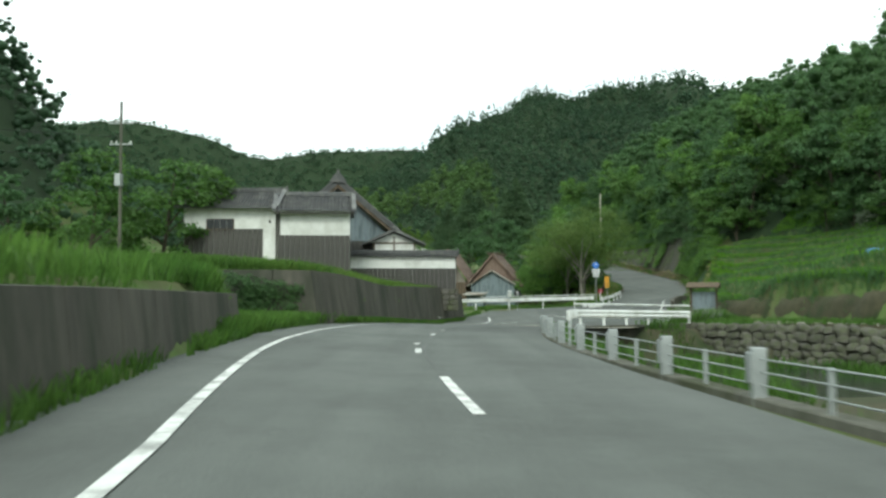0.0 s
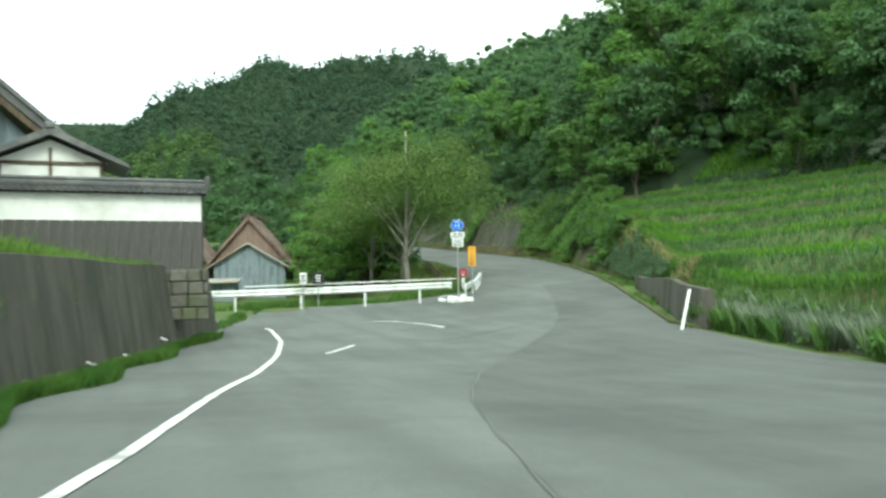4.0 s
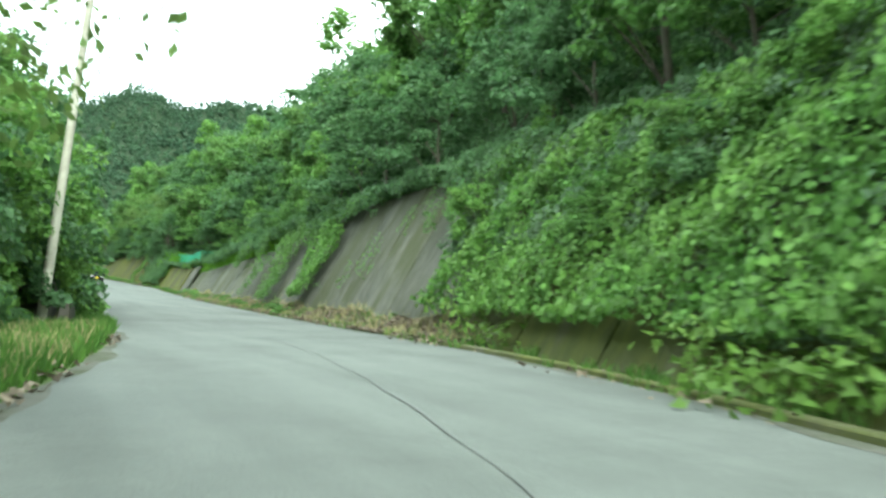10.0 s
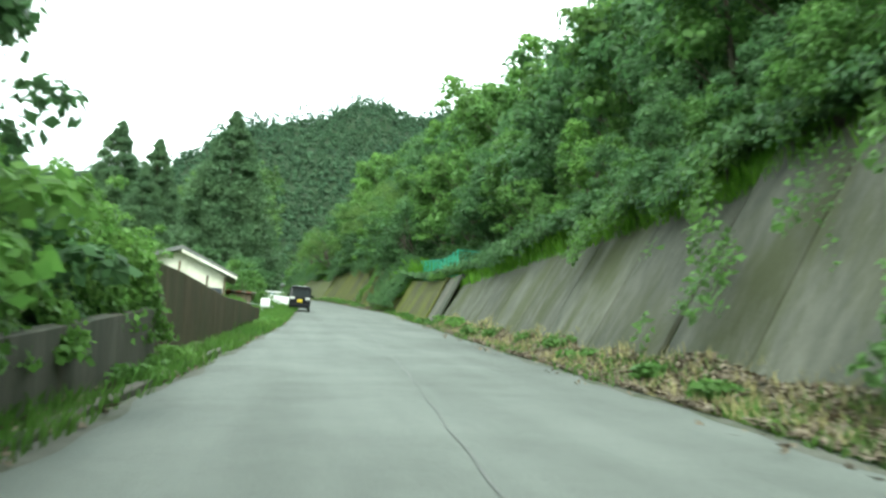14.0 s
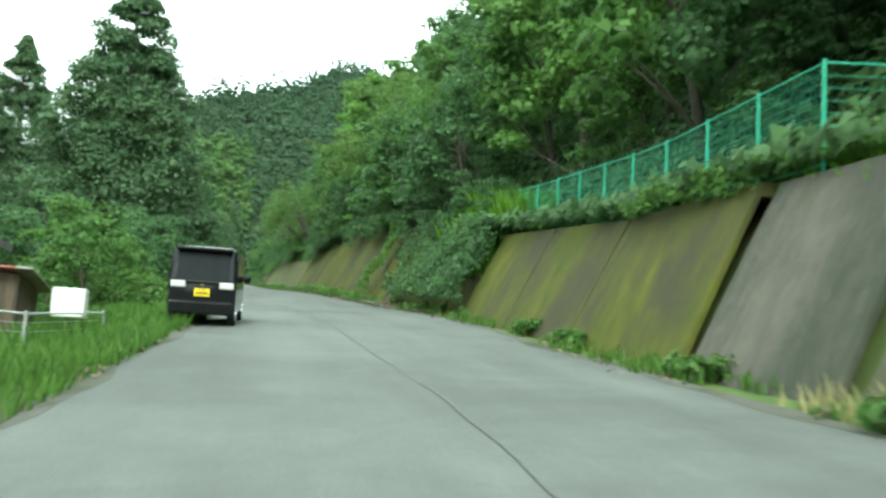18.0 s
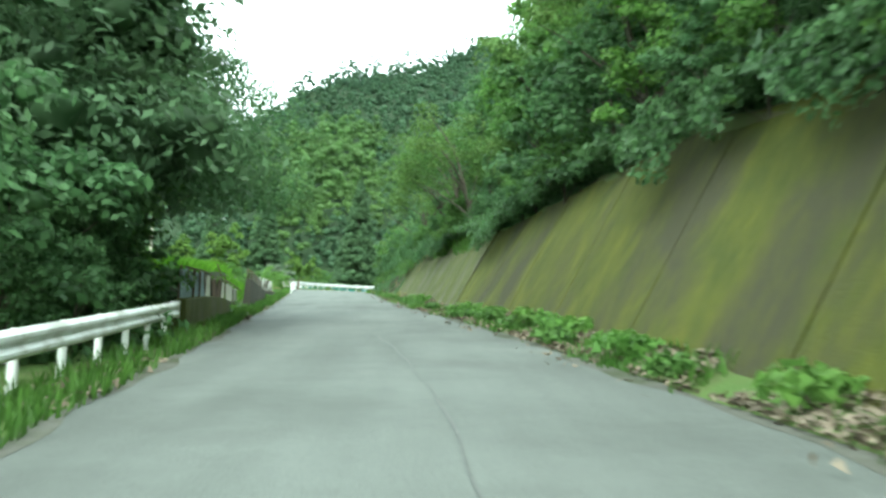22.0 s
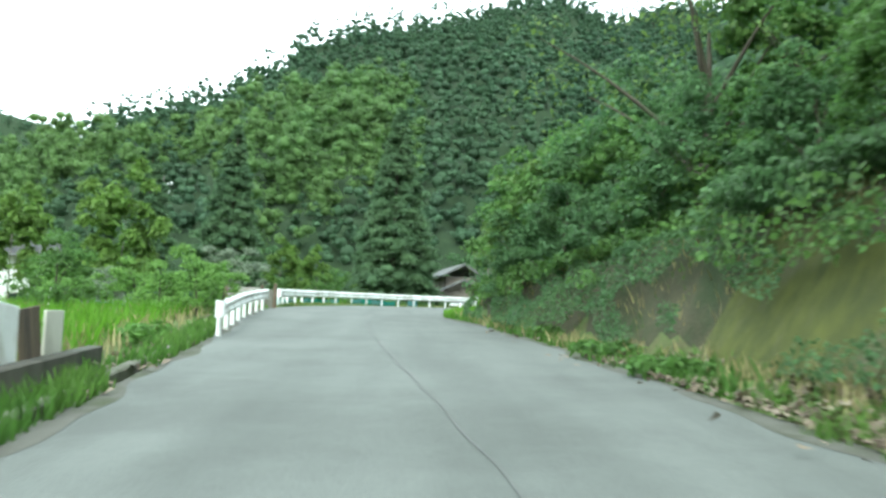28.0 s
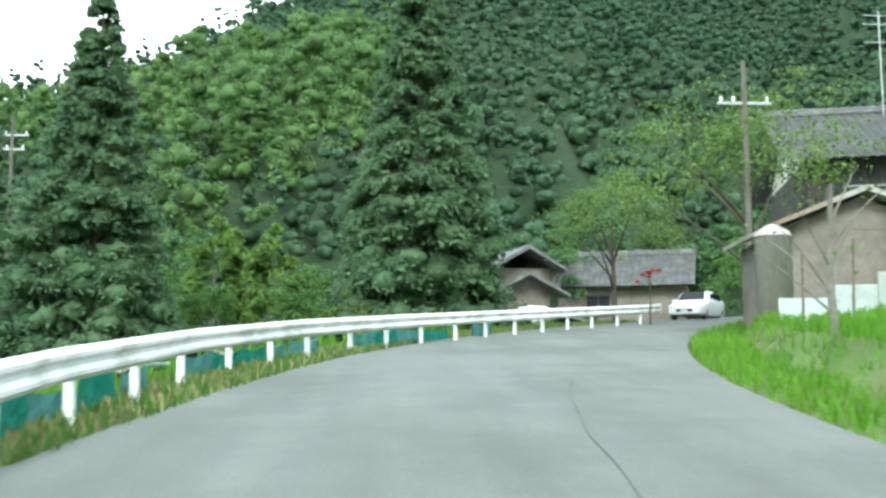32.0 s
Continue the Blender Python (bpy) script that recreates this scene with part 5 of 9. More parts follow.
def pole_part(parent, h, r, mat, name="pole", at=(0, 0)):
    v, f = tube([(at[0], at[1], -0.4), (at[0], at[1], h)], r, 10)
    return obj_np(name, v, f, mat, parent, True)


SIGN_AT = gpt(15.42, 93.6, -0.1)
rsn = thing("route_sign", "blue hexagonal route sign over white plates on a steel pole", "road sign", SIGN_AT[:], -26)
pole_part(rsn, 4.35, 0.038, M_GALV)
hx = [(0.36 * math.cos(radians(a)), 0.345 * math.sin(radians(a))) for a in range(0, 360, 60)]
hexa = part("hexagon", prism([(x, z) for x, z in hx], -0.055, -0.04), M_SIGNBLUE, rsn, "blue hexagon with white numerals")
hexa.location.z = 4.15
rim = part("rim", prism([(x * 1.05, z * 1.05) for x, z in hx], -0.045, -0.03), M_WHITE, hexa)
lettering("15", 0.32, (0, -0.058, -0.03), M_WHITE, hexa)
bars(hexa, 0.22, 0.07, [2], (0, -0.058, 0.2), M_WHITE)
for z, w, h, rows in ((3.62, 0.76, 0.33, [2, 6]), (3.22, 0.6, 0.44, [4, 8, 2])):
    pl = plate("plate", w, h, (0.02, -0.05, z), M_WHITE, rsn)
    bars(pl, w * 0.8, h * 0.8, rows, (0, -0.009, 0), M_INK)
ysn = thing("caution_sign", "amber upright caution board with black writing on a thin post", "road sign", gpt(16.8, 95.3)[:], -26)
pole_part(ysn, 1.7, 0.03, M_GALV)
yp = plate("board", 0.44, 1.12, (0, -0.04, 2.2), M_SIGNYELLOW, ysn)
for k, ch in enumerate("カ|ブ注意"):
    lettering(ch, 0.21 if k != 1 else 0.17, (0.0, -0.009, 0.43 - 0.215 * k), M_INK, yp)
dsn = thing("direction_sign", "dark red direction plate and white strip on a black post", "road sign", gpt(16.0, 94.5, -0.1)[:], -26)
pole_part(dsn, 1.75, 0.035, M_INK)
dp = plate("arrow_plate", 0.46, 0.42, (0, -0.045, 1.5), M_SIGNRED, dsn)
arrow = bmesh.new()
av = [arrow.verts.new(p) for p in ((-0.08, -0.01, -0.14), (0.0, -0.01, -0.14), (0.0, -0.01, -0.19), (0.08, -0.01, -0.12), (0.0, -0.01, -0.05), (0.0, -0.01, -0.1), (-0.08, -0.01, -0.1))]
arrow.faces.new(av)
part("arrow", arrow, M_WHITE, dp)
bars(dp, 0.2, 0.08, [3], (0, -0.009, 0.02), M_WHITE)
ws = plate("strip", 0.16, 0.56, (0, -0.045, 0.92), M_WHITE, dsn)
bars(ws, 0.1, 0.5, [1, 1, 1, 1], (0, -0.009, 0), M_INK)
# white fallen rail parts lying by the sign
fr = thing("fallen_rail_parts", "heap of white broken guardrail parts on the asphalt", "debris", gpt(14.7, 92.3)[:], -20)
for (lo, hi), m in ((((-0.6, -0.1, 0.0), (-0.2, 0.1, 0.2)), pose(-0.2, 0, 0.02, 0, 8, 20)), (((-0.25, -0.2, 0.0), (0.3, 0.2, 0.35)), pose(0, 0, 0.01, 6, 0, 35)), (((0.5, -0.08, 0.0), (1.1, 0.1, 0.28)), pose(0, 0.1, 0.01, 0, -3, -8)), (((0.3, -0.1, 0), (0.55, 0.12, 0.6)), pose(0, 0.15, 0, -12, 15, 10))):
    bm = boxes((lo, hi, 0.05))
    part("broken_piece", bm, M_WHITE, fr).matrix_basis = m
rv, rf = tube([(0.45 * math.cos(a) - 0.3, 0.3 * math.sin(a), 0.3 + 0.1 * math.sin(a)) for a in np.linspace(0, 6.28, 20)], 0.02, 6)
obj_np("ring", rv, rf, M_WHITE, fr, True)
# small boards on the fork's guardrail
for dx, mat, lab in ((0, M_WHITE, "small white board on a post at the guardrail"), (0.75, M_INK, "small dark notice board on a post at the guardrail")):
    nb_ = thing("notice_plate", lab, "sign", (6.8 + dx, 92.1, 0.45), -16)
    pole_part(nb_, 1.3, 0.025, M_GALV)
    pl = plate("board", 0.35 if dx == 0 else 0.6, 0.55, (0, -0.04, 1.3), mat, nb_)
    bars(pl, 0.25, 0.4, [2, 3, 2], (0, -0.009, 0), M_INK if dx == 0 else M_WHITE)

# roofed notice board by the bridge
nbx = thing("notice_board", "weathered roofed wooden notice board", "notice board", (15.9, 57.2, -0.12), -24)
for x in (-0.75, 0.75):
    part("post", boxes(((x - 0.06, -0.06, -1.0), (x + 0.06, 0.06, 2.0), 0.01)), M_WOOD, nbx)
part("board", boxes(((-0.68, -0.03, 0.7), (0.68, 0.03, 1.75), 0.01)), M_BLUEGREY, nbx, "pale board with faded sheets")
for sgn in (-1, 1):
    rf_ = part("roof_board", boxes(((-0.95, -0.02, -0.03), (0.95, 0.62, 0.03), 0.01)), M_WOOD, nbx)
    rf_.matrix_basis = pose(0, 0, 2.3, -28, 0, 0 if sgn > 0 else 180)
sp_ = thing("stone_marker", "leaning white plastic pipe against the bank", "pipe", on_road(77.6, 5.7, 0)[:], 0)
v, f = tube([(0, 0, 0), (0.55, 0.35, 1.35)], 0.06, 10)
obj_np("pipe", v, f, M_WHITE, sp_, True)

# green mesh fence on the ochre wall
gf = thing("mesh_fence", "green coated mesh fence on top of the ochre wall", "fence", on_road(210, 7.2, 2.9)[:])
o_gf = on_road(210, 7.2, 2.9)
fence_h = lambda s: float(bank_h(s)) - 0.05
prevp = None
for s in np.arange(207.5, 227, 2.0):
    p = on_road(s, 7.0, fence_h(s)) - o_gf
    v, f = tube([p + Vector((0, 0, -0.3)), p + Vector((0, 0, 1.65))], 0.03, 8)
    obj_np("fence_post", v, f, M_GREENWIRE, gf, True)
    if prevp is not None:
        wires = []
        for z in np.linspace(0.1, 1.6, 11):
            wires.append(([prevp + Vector((0, 0, z)), p + Vector((0, 0, z))], 0.004 if 0.1 < z < 1.55 else 0.018))
        for q in np.linspace(0.05, 0.95, 14):
            b = prevp.lerp(p, q)
            wires.append(([b + Vector((0, 0, 0.08)), b + Vector((0, 0, 1.6))], 0.004))
        v, f = tubes(wires, 4)
        obj_np("mesh_panel", v, f, M_GREENWIRE, gf)
    prevp = p
p = on_road(207.5, 7.0, fence_h(207.5)) - o_gf
p2 = on_road(206.5, 10.5, fence_h(207.5)) - o_gf
v, f = tubes([([p + Vector((0, 0, z)), p2 + Vector((0, 0, z))], 0.006 if z < 1.5 else 0.02) for z in np.linspace(0.1, 1.6, 9)], 4)
obj_np("mesh_panel", v, f, M_GREENWIRE, gf)

# wooden rail fence and pole at the bend
wf = thing("rail_fence", "dark weathered wooden rail fence on the verge", "fence", on_road(112, -4.3)[:])
o_wf = on_road(112, -4.3)
for s in np.arange(108, 124, 2.0):
    p = on_road(s, -4.3, -0.1) - o_wf
    v, f = tube([p + Vector((0, 0, -0.3)), p + Vector((0, 0, 1.0))], 0.06, 8)
    obj_np("post", v, f, M_WOOD, wf, True)
for z in (0.45, 0.85):
    v, f = tube([on_road(s, -4.3, z) - o_wf for s in np.arange(107.6, 124.5, 2.0)], 0.045, 8)
    obj_np("rail", v, f, M_WOOD, wf, True)


def utility_pole(name, label, at, h, arms, mat=M_CONC, lean=0.0, rz=0):
    ob = thing(name, label, "utility pole", at, rz, "utility poles")
    v, f = tube([(0, 0, -0.5), (lean * h, 0, h)], [0.14, 0.085], 12)
    obj_np("pole", v, f, mat, ob, True)
    for z, w in arms:
        part("cross_arm", boxes(((-w, -0.05, z - 0.05), (w, 0.05, z + 0.05), 0.01)), M_GALV, ob)
        for x in (-w * 0.85, w * 0.85, -w * 0.4):
            v, f = tube([(x, 0, z + 0.05), (x, 0, z + 0.14), (x, 0, z + 0.24)], [0.03, 0.06, 0.035], 8)
            obj_np("insulator", v, f, M_WHITE, ob, True)
    return ob


up1 = utility_pole("utility_pole", "slim concrete pole with cross arms above the meadow", (-22.4, 66.5, 2.6), 12.6, [(12.0 - 0.9, 0.9), (9.6, 0.8)])
part("transformer", boxes(((-0.35, -0.3, 6.6), (0.1, 0.3, 7.5), 0.05)), M_GALV, up1)
utility_pole("utility_pole", "plain pale pole rising out of the trees at the bend", (22.2, 130.4, 2.6), 13.0, [], M_CONC_PALE)
utility_pole("utility_pole", "tall pale pole in the field beyond the wall", (8.3, 317.8, 15.6), 10.4, [], M_CONC_PALE)
utility_pole("utility_pole", "concrete pole with a cross arm beside the shed", (35.4, 357.0, 19.5), 9.4, [(7.9, 0.95)])
utility_pole("utility_pole", "distant pole with cross arms at the trees", (2.2, 379, 19), 13.0, [(12.0, 0.9), (11.2, 0.7)])
wires = thing("overhead_wires", "thin overhead wires to the meadow pole", "wires", (-22.4, 66.5, 12.5))
items = []
for dz in (1.2, -0.2):
    a, b = Vector((0, 0, dz - 1.0)), Vector((-40, -52, dz - 2.5))
    items.append(([a.lerp(b, q) + Vector((0, 0, -4 * q * (1 - q))) for q in np.linspace(0, 1, 14)], 0.02))
v, f = tubes(items, 5)
obj_np("wire", v, f, M_INK, wires)

# ---- buildings ----
def tiled_slope(parent, x0, x1, y_eave, z_eave, y_ridge, z_ridge, mat, pitch=0.27, name="roof_tiles"):
    """One slope of a pantile roof: rows of rolls over a slab. Eave and ridge run along x."""
    bm = bmesh.new()
    th = 0.09
    n = max(3, int((x1 - x0) / pitch))
    prof = []
    for i in range(n * 4 + 1):
        x = x0 + (x1 - x0) * i / (n * 4)
        prof.append((x, 0.055 * abs(math.sin(math.pi * i / 4))))
    rows = []
    steps = 9
    for j in range(steps + 1):
        q = j / steps
        lift = 0.0
        y, z = y_eave + (y_ridge - y_eave) * q, z_eave + (z_ridge - z_eave) * q - 0.10 * math.sin(q * math.pi)
        rows.append([bm.verts.new((x, y, z + h)) for x, h in prof])
        if j < steps:
            q2 = (j + 0.93) / steps
            y, z = y_eave + (y_ridge - y_eave) * q2, z_eave + (z_ridge - z_eave) * q2 - 0.10 * math.sin(q2 * math.pi) + 0.03
            rows.append([bm.verts.new((x, y, z + h)) for x, h in prof])
    for a, b in zip(rows, rows[1:]):
        for i in range(len(prof) - 1):
            bm.faces.new((a[i], a[i + 1], b[i + 1], b[i]))
    bmesh.ops.solidify(bm, geom=bm.faces[:], thickness=th)
    bmesh.ops.recalc_face_normals(bm, faces=bm.faces[:])
    return part(name, bm, mat, parent)


def ridge_cap(parent, x0, x1, y, z, mat, r=0.16, knob=True):
    bm = boxes(((x0, y - r, z - 0.05), (x1, y + r, z + 0.16), 0.05), ((x0 - 0.02, y - r * 0.6, z + 0.14), (x1 + 0.02, y + r * 0.6, z + 0.3), 0.06))
    ob = part("ridge", bm, mat, parent)
    if knob:
        for x in (x0, x1):
            part("ridge_end_tile", boxes(((x - 0.08, y - 0.22, z - 0.15), (x + 0.08, y + 0.22, z + 0.42), 0.06)), mat, parent)
    return ob


def window(parent, w, h, at, panes=2, frame_mat=None, rz=0):
    """A window: frame, sill and panes, facing -y."""
    fm = frame_mat or M_WOOD
    t = 0.05
    fr = part("window", boxes(((-w / 2, -0.05, -h / 2), (-w / 2 + t, 0.03, h / 2), 0.005), ((w / 2 - t, -0.05, -h / 2), (w / 2, 0.03, h / 2), 0.005), ((-w / 2 + t, -0.05, h / 2 - t), (w / 2 - t, 0.03, h / 2), 0.005), ((-w / 2 - 0.03, -0.09, -h / 2 - 0.03), (w / 2 + 0.03, 0.03, -h / 2 + t - 0.002), 0.005)), fm, parent)
    fr.matrix_basis = pose(*at, 0, 0, rz)
    for k in range(panes):
        x0 = -w / 2 + t + (w - 2 * t) * k / panes
        part("pane", boxes(((x0 + 0.015, -0.012, -h / 2 + t), (x0 + (w - 2 * t) / panes - 0.015, 0.0, h / 2 - t))), M_GLASS_DARK, fr)
    return fr


def board_wall(parent, x0, x1, y, z0, z1, mat, pitch=0.3, name="board"):
    """Upright boards on a wall that faces -y, each its own piece."""
    n = max(1, round((x1 - x0) / pitch))
    w = (x1 - x0) / n
    src = None
    for k in range(n):
        m = Matrix.Translation((x0 + w * (k + 0.5), y - 0.012 * (k % 2), 0))
        if src is None:
            src = part(name, boxes(((-w * 0.48, -0.02, z0), (w * 0.48, 0.02, z1), 0.006)), mat, parent)
            src.matrix_basis = m
        else:
            share(name, src, parent, m)


# storehouse with white plaster and dark boards; its long side faces the road
ang = 6.0
kura = thing("storehouse", "white plastered storehouse with dark board base and tiled roof", "storehouse", (-12.5, 74.05, 1.9), ang)
part("wall", boxes(((0, 0, 0), (5.5, 5.0, 6.4), 0.02)), M_PLASTER, kura)
board_wall(kura, 0.02, 5.48, -0.03, 0.0, 4.35, M_BOARD, 0.4)
tiled_slope(kura, -0.45, 5.9, -0.75, 6.15, 2.5, 7.75, M_TILE)
tiled_slope(kura, -0.45, 5.9, 5.75, 6.15, 2.5, 7.75, M_TILE)
ridge_cap(kura, -0.45, 5.9, 2.5, 7.75, M_TILE)
part("gable", prism([(0.0, 6.2), (5.0, 6.2), (2.5, 7.6)], 5.4, 5.49, "x"), M_BOARD, kura)
part("end_boards", boxes(((5.5, 0.0, 0), (5.54, 5.0, 6.2), 0.01)), M_BOARD, kura)
for x in (-0.42, 5.75):
    part("verge_tiles", prism([(-0.8, 6.22), (2.5, 7.84), (2.5, 7.98), (-0.8, 6.36)], x - 0.12, x + 0.22, "x"), M_TILE, kura)
part("eave_board", boxes(((-0.4, -0.7, 6.0), (5.85, -0.62, 6.12), 0.01)), M_BOARD, kura)
part("corner_post", boxes(((-0.1, -0.07, 0), (0.06, -0.02, 6.1), 0.01)), M_BOARD, kura)
# longer wing with shutters beside it
wing = thing("barn_wing", "long white plastered barn wing with tiled roof", "barn", (-20.2, 75.0, 1.9), -2)
part("wall", boxes(((0, 0, 0), (7.4, 5.0, 6.6), 0.02)), M_PLASTER, wing)
board_wall(wing, 0.02, 6.3, -0.03, 0.0, 4.9, M_BOARD, 0.4)
tiled_slope(wing, -0.5, 7.7, -0.8, 6.45, 2.5, 8.15, M_TILE)
tiled_slope(wing, -0.5, 7.7, 5.8, 6.45, 2.5, 8.15, M_TILE)
ridge_cap(wing, -0.5, 7.7, 2.5, 8.15, M_TILE)
for x in (-0.45, 7.5):
    part("verge_tiles", prism([(-0.85, 6.52), (2.5, 8.24), (2.5, 8.38), (-0.85, 6.66)], x - 0.12, x + 0.22, "x"), M_TILE, wing)
window(wing, 2.2, 0.85, (2.9, -0.04, 5.3), 4)
part("corner_post", boxes(((7.3, -0.07, 0), (7.42, -0.02, 6.5), 0.01)), M_BOARD, wing)
part("round_vent", boxes(((6.75, -0.04, 5.35), (6.95, 0.0, 5.6), 0.05)), M_BOARD, wing)
# main house behind: steep grey gable roof
house = thing("farmhouse", "large farmhouse with a steep grey gable roof", "house", (-8.8, 82.0, 1.9), 8)
part("wall", boxes(((-5.5, 0.4, 0), (5.2, 9, 4.4), 0.02)), M_BOARD, house)
part("gable", prism([(-5.2, 4.4), (5.0, 4.4), (0, 9.2)], 0.5, 0.7), M_BLUEGREY, house, "grey boarded gable")
for sg in (-1, 1):
    bm = prism([(0, 9.75), (sg * 6.6, 4.05), (sg * 6.6, 3.8), (0, 9.25)], -0.5, 9.5)
    part("roof", bm, M_TILE, house)
    part("barge_board", prism([(0, 9.3), (sg * 6.4, 3.85), (sg * 6.4, 3.6), (0, 8.95)], -0.42, -0.3), M_WOOD, house)
    part("verge_roll", prism([(0, 9.95), (sg * 6.7, 4.2), (sg * 6.7, 4.02), (0, 9.7)], -0.62, -0.2), M_TILE, house)
part("ridge", boxes(((-0.3, -0.6, 9.5), (0.3, 9.6, 9.95), 0.08)), M_TILE, house)
part("ridge_crest", prism([(-0.75, 9.4), (0.75, 9.4), (0.4, 9.95), (0.16, 10.2), (0, 10.6), (-0.16, 10.2), (-0.4, 9.95)], -0.7, 0.2), M_TILE, house)
# small gate house with a white gable
gate = thing("gatehouse", "small gatehouse with white plaster gable and tiled roof", "gatehouse", (-4.0, 81.6, 1.9), 4)
part("wall", boxes(((-1.6, 0, 0), (1.9, 3, 4.2), 0.02)), M_PLASTER, gate)
part("gable", prism([(-1.9, 4.15), (2.1, 4.15), (0.1, 5.0)], 0.0, 0.06), M_PLASTER, gate)
for x in (-1.6, 0.1, 1.85):
    part("timber", boxes(((x - 0.06, -0.05, 2.6), (x + 0.06, -0.002, 4.7 if abs(x) < 1 else 4.2), 0.008)), M_WOOD, gate)
part("tie_beam", boxes(((-1.7, -0.07, 4.08), (2.0, -0.052, 4.2), 0.004)), M_WOOD, gate)
for sg in (-1, 1):
    part("roof", prism([(0.1, 5.4), (0.1 + sg * 2.7, 4.1), (0.1 + sg * 2.7, 3.95), (0.1, 5.12)], -0.6, 3.4), M_TILE, gate)
part("ridge", boxes(((-0.08, -0.65, 5.3), (0.28, 3.4, 5.55), 0.05)), M_TILE, gate)
# plastered boundary wall with tile coping and stone footing
pa = math.degrees(math.atan2(80.0 - 78.7, 1.35 + 7.7))
pwl = thing("plaster_wall", "white plastered boundary wall with tile coping and boards", "boundary wall", (-7.7, 78.7, 1.2), pa)
part("wall", boxes(((0, 0, 0.4), (9.15, 0.4, 3.55), 0.02)), M_PLASTER, pwl)
board_wall(pwl, 0.02, 9.13, -0.03, 0.55, 2.6, M_BOARD, 0.36)
tiled_slope(pwl, -0.1, 9.4, -0.35, 3.55, 0.2, 3.85, M_TILE, 0.25)
tiled_slope(pwl, -0.1, 9.4, 0.75, 3.55, 0.2, 3.85, M_TILE, 0.25)
ridge_cap(pwl, -0.1, 9.4, 0.2, 3.84, M_TILE, 0.1)
part("end_boards", boxes(((9.15, -0.05, 0.5), (9.2, 0.45, 3.5), 0.01)), M_BOARD, pwl)
rr = random.Random(8)
for row in range(4):
    x = 5.4 if row else 5.0
    while x < 9.3:
        w = rr.uniform(0.45, 0.8)
        part("footing_stone", boxes(((x, -0.22 + rr.uniform(-0.04, 0.04), 0.42 - row * 0.46), (min(x + w - 0.02, 9.35), 0.4, 0.86 - row * 0.46), 0.05)), M_STONE, pwl)
        x += w
# barn with a rusted roof below the fork, and a lean-to
barn = thing("old_barn", "blue-grey boarded barn with a steep rusted tin roof", "barn", (6.6, 121.0, 0.1), -14)
part("wall", boxes(((-2.6, 0, -1.0), (3.0, 6, 2.9), 0.02)), M_BLUEGREY, barn)
part("gable", prism([(-2.6, 2.9), (3.0, 2.9), (0.0, 4.6)], 0.02, 0.1), M_BLUEGREY, barn)
part("upper_gable", prism([(-2.6, 3.4), (2.9, 3.4), (0.1, 6.6)], 0.7, 0.8), M_THATCH, barn, "streaked rusted tin gable")
for sg in (-1, 1):
    part("roof", prism([(0.1, 6.95), (0.1 + sg * 3.7, 2.75), (0.1 + sg * 3.7, 2.5), (0.1, 6.6)], 0.3, 7.0), M_THATCH, barn, "rusted tin over thatch")
    part("lower_eave", prism([(0.1, 4.75), (0.1 + sg * 3.3, 2.75), (0.1 + sg * 3.3, 2.65), (0.1, 4.62)], -0.45, 0.7), M_CORR, barn)
for x in (-0.5, 0.1, 0.7):
    part("ridge_saddle", boxes(((x - 0.06, 0.2, 6.7), (x + 0.06, 7.0, 7.05), 0.02)), M_WOOD, barn)
leanto = thing("lean_to", "small grey lean-to with a pale tin roof", "shed", (3.4, 118.0, 0.0), -14)
part("wall", boxes(((0, 0, -1.0), (2.0, 2, 1.75), 0.02)), M_BLUEGREY, leanto)
part("roof", prism([(-0.4, 1.72), (2.3, 1.72), (2.3, 1.82), (-0.4, 1.82)], -0.6, 2.2), M_CORR, leanto).rotation_euler.x = radians(6)
barn2 = thing("back_barn", "brown barn with a steep roof and white verge behind", "barn", (1.0, 128.0, 0.0), -14)
part("wall", boxes(((-2.6, 0, -1.0), (2.6, 6, 3.4), 0.02)), M_WOOD, barn2)
part("gable", prism([(-2.7, 3.4), (2.7, 3.4), (0.0, 7.4)], 0.02, 0.1), M_BROWNWALL, barn2)
for sg in (-1, 1):
    part("roof", prism([(0, 7.9), (sg * 3.4, 3.2), (sg * 3.4, 2.95), (0, 7.5)], -0.4, 6.5), M_THATCH if sg > 0 else M_CORR, barn2)

# cottage beside the road past the thicket
cot = thing("cottage", "cream walled cottage with dark timbers and low roof", "house", (22.9, 208.0, 8.0), 4)
part("wall", boxes(((-7.0, 0, -0.4), (0.9, 6, 2.75), 0.02)), M_CREAM, cot)
part("gable", prism([(-7.2, 2.75), (1.0, 2.75), (-2.0, 4.1)], 0.0, 0.08), M_CREAM, cot)
for x in (-6.9, -4.6, -2.05, -0.25, 0.85):
    part("timber", boxes(((x - 0.07, -0.05, -0.3), (x + 0.07, -0.002, 3.5 if x == -2.05 else 2.75), 0.008)), M_WOOD, cot)
part("base_boards", boxes(((-7.0, -0.04, -0.4), (0.9, -0.003, 0.35), 0.008)), M_BOARD, cot)
window(cot, 2.1, 1.1, (-3.3, -0.06, 1.6), 2)
window(cot, 1.9, 1.1, (-5.7, -0.06, 1.6), 2)
part("door", boxes(((-0.1, -0.05, -0.1), (0.75, -0.01, 2.0), 0.01)), M_GLASS_DARK, cot, "dark sliding glass door")
for sg, w in ((-1, 5.7), (1, 3.6)):
    part("roof", prism([(-2.0, 4.45), (-2.0 + sg * w, 2.9 if sg > 0 else 2.3), (-2.0 + sg * w, 2.72 if sg > 0 else 2.12), (-2.0, 4.2)], -0.7, 6.5), M_TILE, cot)
